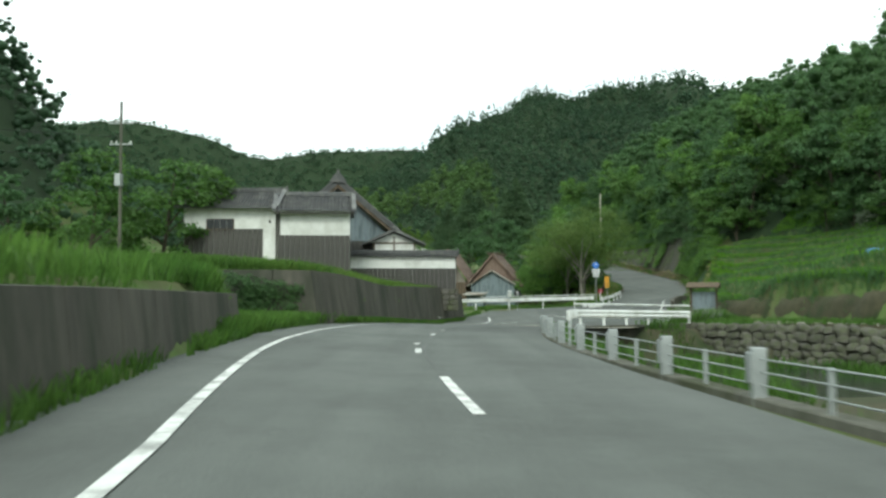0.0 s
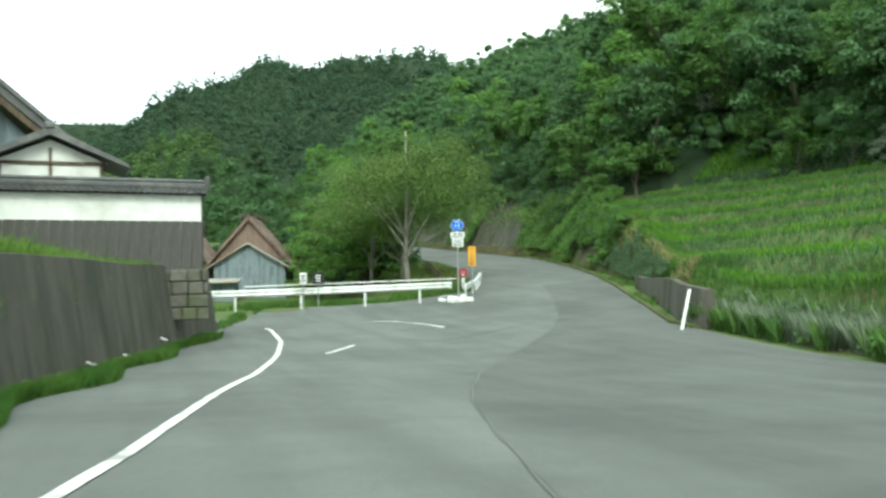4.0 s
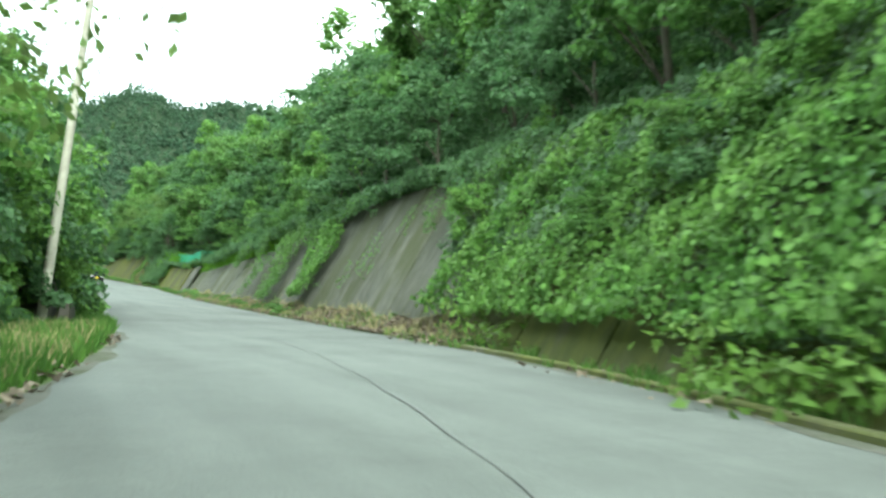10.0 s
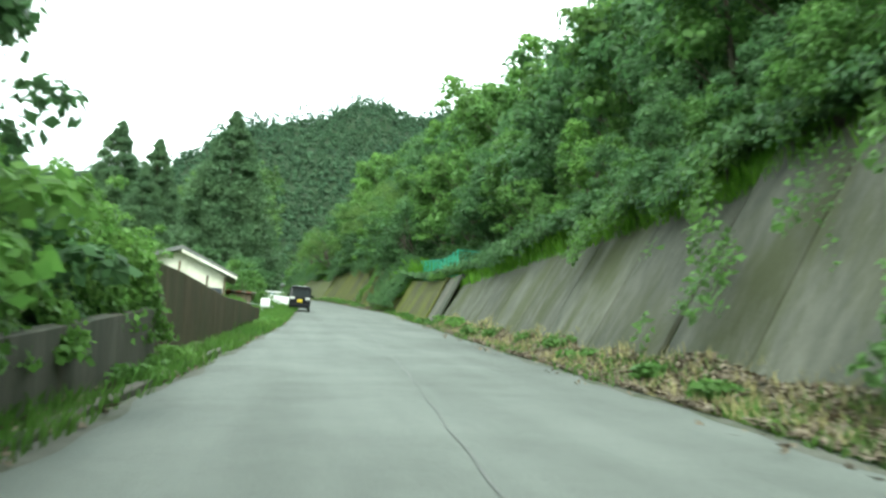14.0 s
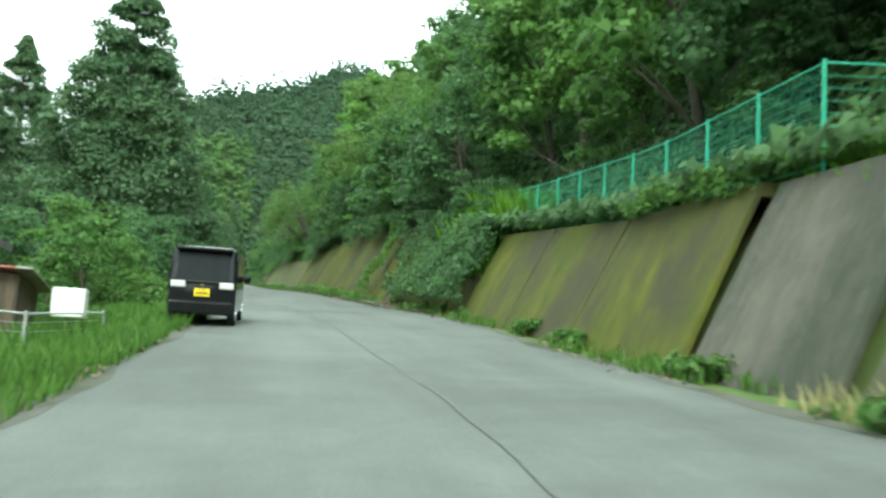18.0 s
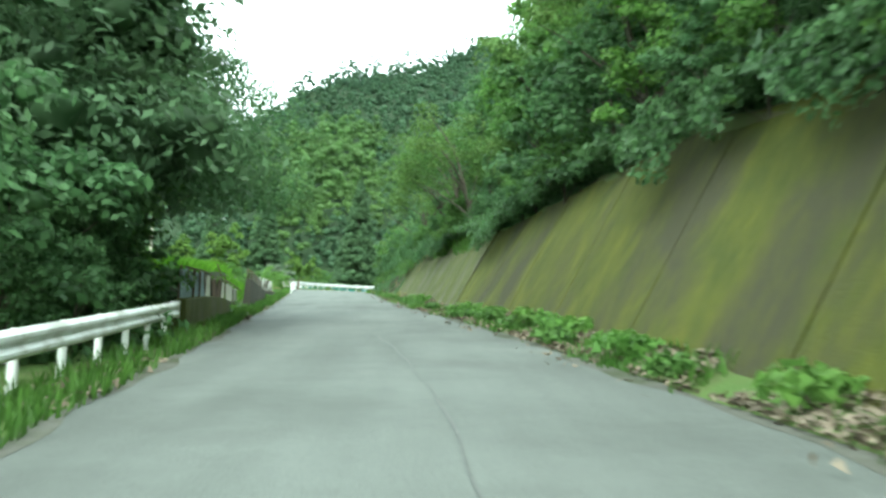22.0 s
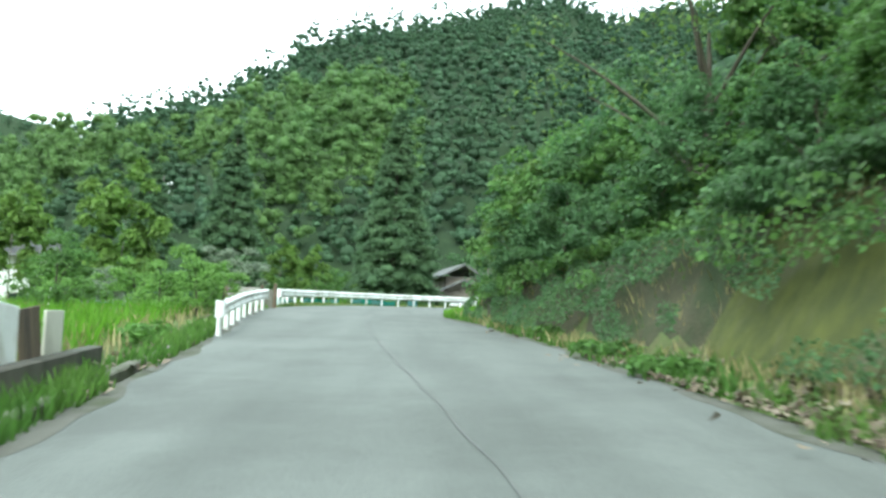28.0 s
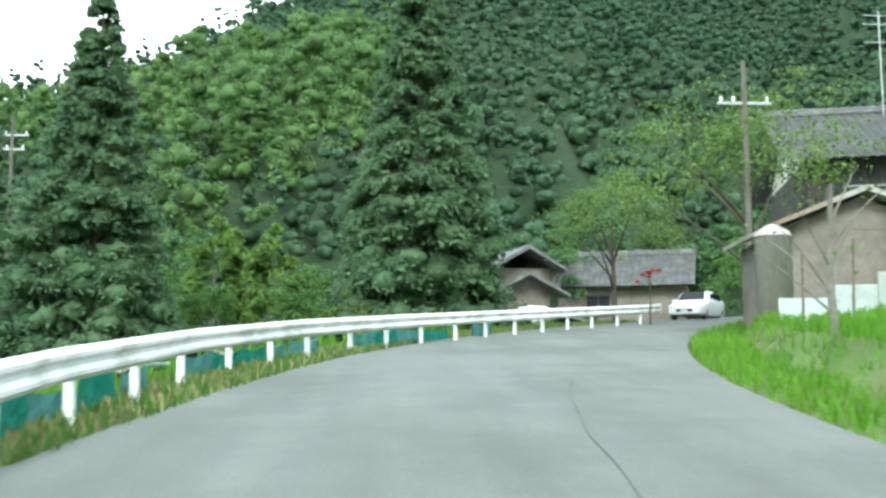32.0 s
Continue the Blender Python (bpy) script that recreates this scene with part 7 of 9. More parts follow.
def saloon(name, label, at, rz):
    ob = thing(name, label, "car", at, rz, "white cars")
    body_shell([(0.0, 0.3, 0.62, 0.68, 0.05, 0.12), (0.15, 0.24, 0.7, 0.76, 0.06, 0.04), (1.0, 0.2, 0.82, 0.98, 0.1, 0), (1.75, 0.2, 0.9, 1.42, 0.22, 0), (2.6, 0.2, 0.92, 1.48, 0.22, 0), (3.6, 0.22, 0.95, 1.3, 0.2, 0.01), (4.2, 0.28, 0.95, 1.02, 0.12, 0.05), (4.4, 0.35, 0.8, 0.9, 0.08, 0.12)], 1.74, M_SILVERCAR, ob)
    ws_ = part("windscreen", prism([(-0.68, 0.0), (0.68, 0.0), (0.54, 0.78), (-0.54, 0.78)], -0.015, 0.02), M_CARGLASS, ob)
    ws_.matrix_basis = pose(0, 1.03, 0.99, -57, 0, 0)
    for sx in (-1, 1):
        part("headlight", boxes(((0.5 if sx > 0 else -0.78, -0.01, 0.56), (0.78 if sx > 0 else -0.5, 0.2, 0.72), 0.04)), M_CLEARLENS, ob)
        part("side_window", prism([(1.5, 0.95), (3.6, 0.98), (3.1, 1.3), (2.0, 1.34)], sx * 0.82, sx * 0.72, "x"), M_CARGLASS, ob)
        part("mirror", boxes(((0.86 if sx > 0 else -1.02, 1.35, 0.92), (1.02 if sx > 0 else -0.86, 1.5, 1.05), 0.03)), M_SILVERCAR, ob)
        wheel(ob, sx * 0.76, 0.85, 0.31, 0.2, M_CHROME)
        wheel(ob, sx * 0.76, 3.5, 0.31, 0.2, M_CHROME)
    part("grille", boxes(((-0.4, -0.015, 0.4), (0.4, 0.05, 0.52), 0.015)), M_INK, ob)
    pl = part("number_plate", boxes(((-0.165, -0.02, 0.42), (0.165, -0.016, 0.58))), M_WHITE, ob)
    bars(pl, 0.26, 0.09, [4], (0, -0.022, 0.5), M_INK)
    return ob


c1 = on_road(378.4, -2.2)
saloon("oncoming_car", "white hatchback stopped on the road at the bend", c1[:], math.degrees(math.atan2(-spine_at(377)[4], spine_at(377)[5])) + 8)
c2 = Vector((33.0, 373.5, 19.8))
saloon("yard_car", "white car parked in a yard beyond the guardrail", c2[:], 70)

# ---- trees that stand singly ----
def standing(x, y, sink=0.15):
    return (x, y, land_z(x, y) - sink)


BROAD = dict(kind="round", height=7.5, radius=2.9, base=0.1, k=42, per=82, size=0.165, limbs=5, girth=0.13, body=0.26)
rt = random.Random(17)
bank_mats = (L_BROAD, L_DARK, L_BROAD, L_DARK, L_VINE)
bank_labels = ("leafy green tree leaning over the roadside bank", "dark green broadleaf tree on the bank", "leafy roadside tree tangled with vines", "dense dark tree at the edge of the wood", "bright green vine-hung tree on the bank")
for row, (off, stp, hs) in enumerate(((1.5, 3.6, 0.82), (4.6, 4.0, 1.15), (8.6, 4.8, 1.45))):
    s = (119.0, 117.0, 115.0)[row]
    while s < 318:
        open_top = 196 < s < 229 and row == 0
        low = s > 300
        if not open_top and not (low and row > 1):
            u = float(foot_u(s)) + float(bank_h(s)) * 0.42 + off + rt.uniform(-0.7, 0.9)
            p = on_road(s, u)
            i = rt.randrange(5)
            sc = hs * rt.uniform(0.75, 1.2) * (0.6 if low else 1.0) * (0.62 if 160 < s < 200 and row == 0 else 1) * (0.45 if 268 < s < 304 and row == 0 else 1)
            spec = dict(BROAD, seed=100 + i, lean=-0.1 - 0.05 * (i % 3))
            spec["radius"] *= (1.0, 1.15, 0.9, 1.25, 1.05)[i]
            tree("bank_tree", bank_labels[i], "bank%d" % i, standing(p.x, p.y), (M_BARK, bank_mats[i]), sc, math.degrees(math.atan2(-spine_at(s)[4], spine_at(s)[5])) + rt.uniform(-25, 25), "trees on the bank", **spec)
        s += stp * rt.uniform(0.75, 1.3)
for k in range(34):
    s, q = rt.uniform(104, 133), rt.uniform(0.35, 1.1)
    p = on_road(s, float(foot_u(s)) + q * (0.4 + 0.42 * float(bank_h(s))))
    i = rt.randrange(5)
    tree("bank_bush", "rounded bush growing on the vine-covered bank", "bank%d" % i, (p.x, p.y, p.z + q * float(bank_h(s)) * 0.9 - 0.3), (M_BARK, (L_BROAD, L_VINE, L_DARK)[k % 3]), rt.uniform(0.16, 0.34), rt.uniform(0, 360), "bushes on the bank", "bush", **dict(BROAD, seed=100 + i))
for k in range(30):
    s = rt.uniform(132, 300)
    if 196 < s < 224:
        continue
    p = on_road(s, float(foot_u(s)) + 0.5 + 0.42 * float(bank_h(s)))
    i = rt.randrange(5)
    tree("crest_bush", "bush hanging over the crest of the slope", "bank%d" % i, (p.x, p.y, p.z + float(bank_h(s)) - 0.5), (M_BARK, (L_BROAD, L_DARK)[k % 2]), rt.uniform(0.22, 0.42), rt.uniform(0, 360), "bushes on the bank", "bush", **dict(BROAD, seed=100 + i))
p = (33.7, 107.4)
tree("terrace_bush_tree", "umbrella-crowned bush tree at the corner of the terraced field", "corner", standing(*p), (M_BARK, L_BROAD), 1.0, 30, **dict(BROAD, seed=131, height=4.3, radius=2.9, base=1.0, k=46, limbs=7))
# cherry-like trees with yellowing leaves hanging over the road
YT = dict(kind="round", height=10.4, radius=5.7, base=3.6, k=120, per=140, size=0.115, limbs=8, girth=0.2)
tree("roadside_tree", "spreading many-limbed tree with yellowing leaves at the fork", "fork_tree", standing(16.0, 106.5), (M_BARK_PALE, L_YELLOW), 1.0, 20, **dict(YT, seed=41))
tree("roadside_tree", "spreading tree with thin yellowish leaves by the fence", "fork_tree2", standing(15.6, 116.5), (M_BARK_PALE, L_YELLOW), 0.85, 120, **dict(YT, seed=42, radius=4.6))
p = on_road(115.5, -6.6)
tree("roadside_tree", "spreading tree with yellowing leaves overhanging the bend", "fork_tree", standing(p.x, p.y), (M_BARK_PALE, L_YELLOW), 0.74, 200, **dict(YT, seed=41))
for s, u, sc, seed in ((262, 9.0, 0.8, 43), (284, 7.6, 0.78, 44), (291, 8.2, 0.85, 45), (300, 8.6, 0.8, 44), (247, 9.5, 0.85, 43), (236, 8.5, 0.8, 45)):
    p = on_road(s, u)
    tree("leaning_tree", "thin-leaved tree leaning from the bank over the road", "lean%d" % seed, standing(p.x, p.y), (M_BARK, L_LIGHT if seed != 45 else L_BROAD), sc, math.degrees(math.atan2(-spine_at(s)[4], spine_at(s)[5])), "trees on the bank", **dict(YT, seed=seed, lean=-0.3, radius=4.2, height=8.5, base=2.4, k=46, limbs=8))
p = on_road(316, 8.4)
tree("roadside_tree", "bare-limbed tree with sparse leaves over the verge", "sparse", standing(p.x, p.y), (M_BARK, L_YELLOW), 0.9, 0, **dict(YT, seed=46, k=26, per=36, limbs=8, height=8.5, radius=4.4))
p = on_road(266.5, -6.6)
tree("overhanging_tree", "leafy broad tree with dark limbs hanging over the road", "overhang", standing(p.x, p.y), (M_BARK, L_DARK), 1.0, 0, **dict(YT, seed=51, height=9.2, radius=4.9, base=3.2, k=160, per=330, size=0.075, limbs=9, girth=0.15, lean=0.1))
for s, u, sc in ((254.0, -5.2, 0.38), (255.5, -4.6, 0.34), (257.2, -4.9, 0.42), (259.5, -4.9, 0.42), (261.2, -5.0, 0.34), (258.5, -6.4, 0.62), (262.5, -6.8, 0.5), (256, -6.6, 0.6)):
    p = on_road(s, u)
    tree("shaded_bush", "dark bush in the shade of an overhanging tree", "bank1", standing(p.x, p.y, 0.3), (M_BARK, L_DARK), sc, s * 50, "shaded bushes", "bush")
# left thicket of vines over the low wall
for k, s in enumerate(np.arange(129, 162, 2.6)):
    for u, sc in ((-5.5, 0.95), (-8.0, 1.35)):
        p = on_road(s + rt.uniform(-0.6, 0.6), u - (1.0 if s < 136 else 0) + rt.uniform(-0.4, 0.4))
        i = rt.randrange(3)
        tree("thicket_tree", "tree smothered in broad-leaved vines beside the road", "thick%d" % i, standing(p.x, p.y, 0.3), (M_BARK, L_VINE if (k + (u < -6)) % 3 else L_DARK), sc * rt.uniform(0.85, 1.1), rt.uniform(0, 360), "thicket", **dict(kind="round", height=8.6, radius=2.7, base=0.0, k=60, per=84, size=0.16, limbs=4, girth=0.12, seed=60 + i))
for s, u, sc in ((166, -6.2, 0.5), (171, -6.0, 0.45), (176, -6.4, 0.42), (181, -6.8, 0.4), (187, -7.5, 0.38), (168, -9.5, 0.7), (178, -10, 0.62), (190, -11, 0.6), (126, -9, 0.85), (121, -11, 0.9), (116, -13, 0.8), (128, -13, 1.0)):
    p = on_road(s, u)
    i = rt.randrange(3)
    tree("thicket_tree", "low tangle of vines behind the wall", "thick%d" % i, standing(p.x, p.y, 0.3), (M_BARK, L_VINE), sc, rt.uniform(0, 360), "thicket")
# trees behind the fork and barn
for x, y, sc, mat in ((9, 132, 1.1, L_DARK), (13, 128, 1.0, L_DARK), (16, 135, 1.15, L_DARK), (-3, 135, 1.2, L_BROAD), (-9, 120, 1.1, L_BROAD), (4, 140, 1.3, L_DARK), (-14, 132, 1.2, L_DARK), (12, 118, 0.6, L_DARK), (10, 146, 1.4, L_DARK), (18, 146, 1.3, L_DARK), (-24, 92, 1.2, L_BROAD), (-28, 80, 1.0, L_BROAD), (-22.5, 76, 1.65, L_BROAD), (-26, 70, 1.35, L_BROAD), (-30, 68, 1.25, L_DARK), (-34, 60, 1.0, L_DARK), (-40, 72, 1.2, L_DARK), (-38, 50, 1.0, L_DARK), (-45, 60, 1.2, L_DARK), (-20, 140, 1.3, L_DARK), (-30, 125, 1.3, L_DARK)):
    i = rt.randrange(5)
    tree("valley_tree", "broadleaf tree behind the farmstead" if y < 100 else "broadleaf tree in the valley beyond the fork", "bank%d" % i, standing(x, y), (M_BARK, mat), sc, rt.uniform(0, 360), "valley trees", **dict(BROAD, seed=100 + i))
# cedars
CED = dict(kind="cone", height=23.0, radius=6.3, base=5.8, k=380, per=160, size=0.14, limbs=3, girth=0.32, length=2.2, droop=0.35, body=0.27)
CED2 = dict(CED, base=0.6, k=420, per=110, size=0.2, seed=72, radius=6.2, height=28, body=0.55)
for x, y, sc, key, seed in ((20.6, 254.3, 1.0, "cedA", 71), (13.0, 243, 0.62, "cedA", 71), (8.0, 256, 0.9, "cedA", 71), (18.6, 265.5, 0.85, "cedA", 71), (11, 266, 0.8, "cedA", 71), (2, 235, 0.7, "cedA", 71)):
    tree("cedar", "tall dark green cedar beside the road", key, standing(x, y), (M_BARK, L_CEDAR), sc, x * 40, "cedars", **dict(CED, seed=seed))
tree("cedar", "very tall broad cedar at the foot of the hill", "cedB", standing(24.4, 363.5), (M_BARK, L_CEDAR), 0.62, 30, "cedars", **CED2)
tree("cedar", "very tall slim cedar beside the broad one", "cedB", standing(23.4, 375.0), (M_BARK, L_CEDAR), 0.58, 130, "cedars", **CED2)
tree("cedar", "broad dark conifer across the field", "cedB", standing(12.0, 362.5), (M_BARK, L_CEDAR), 0.55, 200, "cedars", **CED2)
tree("cedar", "broad dark conifer at the field's edge", "cedB", standing(3.0, 372), (M_BARK, L_CEDAR), 0.55, 260, "cedars", **CED2)
# roadside bushes on the left below the cedars
for s, u, sc, mat in ((226, -6.5, 0.62, L_BROAD), (231, -7.0, 0.7, L_BROAD), (236, -7.5, 0.72, L_BROAD), (241, -7.0, 0.75, L_DARK), (247, -6.4, 0.8, L_DARK), (252, -6.0, 0.85, L_DARK), (257, -6.2, 0.8, L_DARK), (262, -7.0, 0.7, L_DARK), (220, -8.5, 0.55, L_BROAD), (216, -9.0, 0.6, L_BROAD), (222, -12, 0.8, L_BROAD), (232, -12, 0.9, L_DARK), (212, -15, 0.7, L_BROAD), (206, -19, 0.75, L_GREY), (200, -20, 0.8, L_BROAD), (217, -13, 0.85, L_BROAD), (244, -10, 1.0, L_DARK), (256, -9.5, 1.0, L_DARK), (260, -6.0, 0.8, L_DARK), (263.5, -6.3, 0.82, L_BROAD), (266.3, -6.8, 0.72, L_DARK), (264.5, -8.5, 1.0, L_DARK)):
    p = on_road(s, u)
    i = rt.randrange(5)
    tree("roadside_bush", "leafy bush growing up behind the guardrail", "bank%d" % i, standing(p.x, p.y, 0.6), (M_BARK, mat), sc, rt.uniform(0, 360), "roadside bushes", **dict(BROAD, seed=100 + i))
# bamboo groves across the field
BAM = dict(kind="round", height=11.5, radius=3.0, base=1.5, k=44, per=100, size=0.22, limbs=6, girth=0.06, length=2.6, droop=0.5, body=0.45)
for x, y, sc in ((11.3, 338, 0.74), (6.3, 337, 0.62), (1.5, 334, 0.7), (-4, 338, 0.75), (-9, 344, 0.8), (-14, 360, 1.1), (3, 329, 0.5), (-3, 328, 0.55), (-22, 340, 1.0), (17.5, 374, 0.6), (14, 377, 0.7)):
    tree("bamboo_clump", "pale green feathery bamboo clump", "bam", standing(x, y), (M_BARK_PALE, L_BAMBOO), sc, x * 50, "bamboo", "bamboo", **dict(BAM, seed=81))
# field edge shrubs, silver tree, shrubs by the guardrail
for x, y, sc, mat, lab in ((18.0, 332.8, 0.52, L_GREY, "silvery willow-like tree behind the guardrail"), (12.5, 333.0, 0.48, L_GREY, "silvery willow-like shrub in the field"), (18.2, 325.5, 0.36, L_FIG, "bright green fig shrub beside the guardrail"), (17.0, 321.5, 0.38, L_FIG, "bright green shrub at the field's edge"), (18.4, 318.8, 0.3, L_FIG, "bright green fig shrub behind the guardrail"), (15.6, 318.0, 0.4, L_BROAD, "leafy green shrub in the field"), (16.2, 327.5, 0.42, L_BROAD, "leafy green shrub in the field"), (19.5, 323.2, 0.33, L_FIG, "bright green fig shrub behind the guardrail"), (19.1, 320.6, 0.35, L_FIG, "bright green fig shrub behind the guardrail"), (13.8, 323.5, 0.46, L_FIG, "bright green shrub in the field"), (11.0, 318, 0.4, L_BROAD, "green shrub in the field"), (15.5, 311, 0.28, L_BROAD, "low shrub at the field wall"), (12, 305, 0.35, L_BAMBOO, "pale green shrub in the field"), (14.5, 299, 0.3, L_BROAD, "low green shrub at the field wall"), (22.5, 362, 0.5, L_BAMBOO, "rounded bright green bush beyond the guardrail"), (19.5, 366, 0.55, L_BROAD, "rounded green bush beyond the guardrail"), (25.5, 368, 0.45, L_DARK, "dark bush beyond the guardrail"), (14.5, 371, 0.6, L_BROAD, "palm-like green shrub at the field")):
    i = rt.randrange(5)
    tree("shrub", lab, "bank%d" % i, standing(x, y, 0.4), (M_BARK, mat), sc, rt.uniform(0, 360), "shrubs", "shrub", **dict(BROAD, seed=100 + i))
# right verge at the end: big leafy shrubs, autumn tree, red maple
for s, u, sc, mat, lab in ((322.5, 7.4, 0.8, L_BROAD, "bright leafy shrub tree on the verge"), (326.8, 6.9, 0.78, L_LIGHT, "tall bright green shrub on the verge"), (331.8, 7.2, 0.85, L_BROAD, "tall leafy shrub on the grassy bank"), (334.2, 7.6, 0.7, L_DARK, "dark leafy shrub on the grassy bank"), (326, 11.5, 0.8, L_DARK, "dark tree above the verge"), (318, 10.0, 0.6, L_DARK, "dark shrub tree above the verge"), (311, 8.0, 0.42, L_DARK, "dark bush above the bank"), (319, 6.6, 0.36, L_DARK, "dark leafy bush on the earth bank"), (324.5, 6.3, 0.4, L_DARK, "dark leafy bush on the earth bank"), (328.6, 6.4, 0.38, L_BROAD, "leafy bush low on the grassy bank"), (321, 6.4, 0.5, L_DARK, "dark leafy bush on the earth bank"), (323.5, 5.9, 0.42, L_DARK, "dark leafy bush on the earth bank"), (318.5, 8.2, 0.72, L_BROAD, "bright leafy shrub tree on the verge"), (316.5, 6.9, 0.4, L_DARK, "dark leafy bush on the earth bank"), (313, 8.6, 0.55, L_BROAD, "leafy bush on the earth bank"), (325, 8.0, 0.85, L_BROAD, "bright leafy shrub tree on the verge"), (321.5, 9.5, 0.85, L_DARK, "dark tree above the verge"), (315, 7.2, 0.42, L_BROAD, "leafy bush on the earth bank")):
    p = on_road(s, u)
    i = rt.randrange(5)
    tree("verge_shrub", lab, "bank%d" % i, standing(p.x, p.y, 0.5), (M_BARK, mat), sc, rt.uniform(0, 360), "verge shrubs", "shrub", **dict(BROAD, seed=100 + i))
tree("garden_tree", "thinly leaved tree turning yellow beside the house", "gard", (36.4, 359.6, 19.8), (M_BARK, L_YELLOW), 0.95, 10, **dict(YT, seed=47, k=75, per=75, height=10, radius=4.6))
tree("garden_tree", "thinly leaved garden tree behind the pole", "gard", (33.5, 368.5, 20.0), (M_BARK, L_YELLOW), 0.75, 100, **dict(YT, seed=47, k=75, per=75, height=10, radius=4.6))
L_RED = leaf_mat("leaf_red", (0.3, 0.03, 0.02), (0.4, 0.06, 0.03))
tree("maple", "small maple with a red branch", "maple", (33.6, 362.8, 19.8), (M_BARK, L_RED), 0.5, 0, **dict(kind="round", height=5, radius=0.9, base=3.3, k=7, per=30, size=0.14, limbs=5, girth=0.08, seed=91))
tree("bare_shrub", "leafless grey shrub on the grass bank", "bare", (29.9, 339.6, 19.0), (M_BARK_PALE, L_YELLOW), 1.0, 0, **dict(kind="round", height=3.4, radius=1.5, base=0.4, k=22, per=2, size=0.06, limbs=9, girth=0.05, seed=92))
for x, y, sc, mat in ((47, 392, 1.1, L_DARK), (38, 394, 1.1, L_DARK), (33, 390, 1.0, L_DARK), (54, 388, 1.2, L_DARK), (60, 378, 1.3, L_DARK), (64, 366, 1.3, L_DARK), (58, 352, 1.2, L_BROAD), (50, 346, 1.0, L_BROAD), (45, 340, 1.0, L_BROAD), (40, 334, 0.8, L_DARK), (28, 388, 0.8, L_DARK), (44, 380, 0.6, L_BROAD), (12, 380, 0.9, L_DARK), (-8, 382, 1.0, L_BROAD), (-14, 378, 1.1, L_DARK), (17, 384, 0.8, L_BROAD), (9, 386, 0.9, L_BROAD)):
    i = rt.randrange(5)
    tree("hillfoot_tree", "dense broadleaf tree at the foot of the hill", "bank%d" % i, standing(x, y), (M_BARK, mat), sc * 1.15, rt.uniform(0, 360), "hillfoot trees", **dict(BROAD, seed=100 + i))
# trees above the terraces
for k in range(26):
    s = 50 + k * 2.6
    u = float(wood_edge(s)) + rt.uniform(-1, 4) - 1
    p = on_road(s, u)
    i = rt.randrange(5)
    tree("wood_edge_tree", "dark broadleaf tree above the terraces", "bank%d" % i, standing(p.x, p.y), (M_BARK, L_DARK if k % 3 else L_BROAD), rt.uniform(0.9, 1.4), rt.uniform(0, 360), "trees above the terraces", **dict(BROAD, seed=100 + i))

for k in range(112):
    if k < 90:
        s = rt.uniform(44, 120)
        u = float(wood_edge(s)) + rt.uniform(-3, 8)
    else:
        s = rt.uniform(186, 236)
        u = float(foot_u(s)) + float(bank_h(s)) * 0.42 + rt.uniform(3.0, 11)
    p = on_road(s, u)
    i = rt.randrange(5)
    tree("edge_bush", "thick bush in the undergrowth at the edge of the wood", "bank%d" % i, standing(p.x, p.y, 0.5), (M_BARK, (L_DARK, L_BROAD, L_DARK, L_GREY if k % 12 == 3 else L_BROAD)[k % 4]), rt.uniform(0.38, 0.7), rt.uniform(0, 360), "undergrowth bushes", "bush", **dict(BROAD, seed=100 + i))

# ---- leaves, grass and litter that nobody could count ----
def noise2(a, b, seed):
    return (np.sin(a * 0.9 + seed) * np.sin(b * 1.3 + seed * 2.1) + np.sin(a * 0.37 + b * 0.6 + seed * 3.7) + 0.6 * np.sin(a * 2.3 - b * 1.9 + seed)) / 2.6


def road_points(s, u, up):
    """Places on the land, up metres over it, from distances along and beside the road."""
    x = np.interp(s, SL, SROWS[:, 0]) + np.interp(s, SL, SDIR[:, 1]) * u
    y = np.interp(s, SL, SROWS[:, 1]) - np.interp(s, SL, SDIR[:, 0]) * u
    return np.stack([x, y, land(x, y) + 0.07 + up], 1)


def leaf_carpet(name, label, s0, s1, q0, q1, n, size, mat, seed, thresh=-2.0, lift=0.25, edge=None, swell=0.28):
    """Vine leaves over the bank: q runs up its face from foot (0) to crest (1) and beyond."""
    rng = np.random.default_rng(seed)
    s, q = rng.uniform(s0, s1, n), rng.uniform(q0, q1, n)
    keep = noise2(s * 0.8, q * 6, seed) > (thresh if edge is None else edge(s, q))
    s, q = s[keep], q[keep]
    bh, fu = bank_h(s), foot_u(s)
    run = 0.35 + 0.42 * bh
    d = q * run
    swollen = swell * np.clip(noise2(s * 3.1, q * 14, seed + 1) + 0.4, 0, 1.4)
    x = np.interp(s, SL, SROWS[:, 0]) + np.interp(s, SL, SDIR[:, 1]) * (fu + d)
    y = np.interp(s, SL, SROWS[:, 1]) - np.interp(s, SL, SDIR[:, 0]) * (fu + d)
    z = np.interp(s, SL, SROWS[:, 2]) + np.interp(s, SL, SROWS[:, 3]) * np.clip(fu + d, -7, 7) + bh * np.clip(q, 0, 1) + 0.12 * np.clip(d - run, 0, 9)
    z = np.where(q > 1, np.maximum(z, land(x, y)), z)
    nx, ny = -np.interp(s, SL, SDIR[:, 1]), np.interp(s, SL, SDIR[:, 0])
    nrm = np.stack([nx, ny, np.full(len(s), 0.55)], 1)
    c = np.stack([x, y, z], 1) + nrm * (lift * rng.uniform(0.2, 1.0, len(s)) + swollen)[:, None]
    v, f = leaves(c, nrm, np.full(len(s), size), rng, 1.25, 0.55, size < 0.13)
    return tagged(obj_np(name, v, f, mat), label, "vines", kind="stuff")


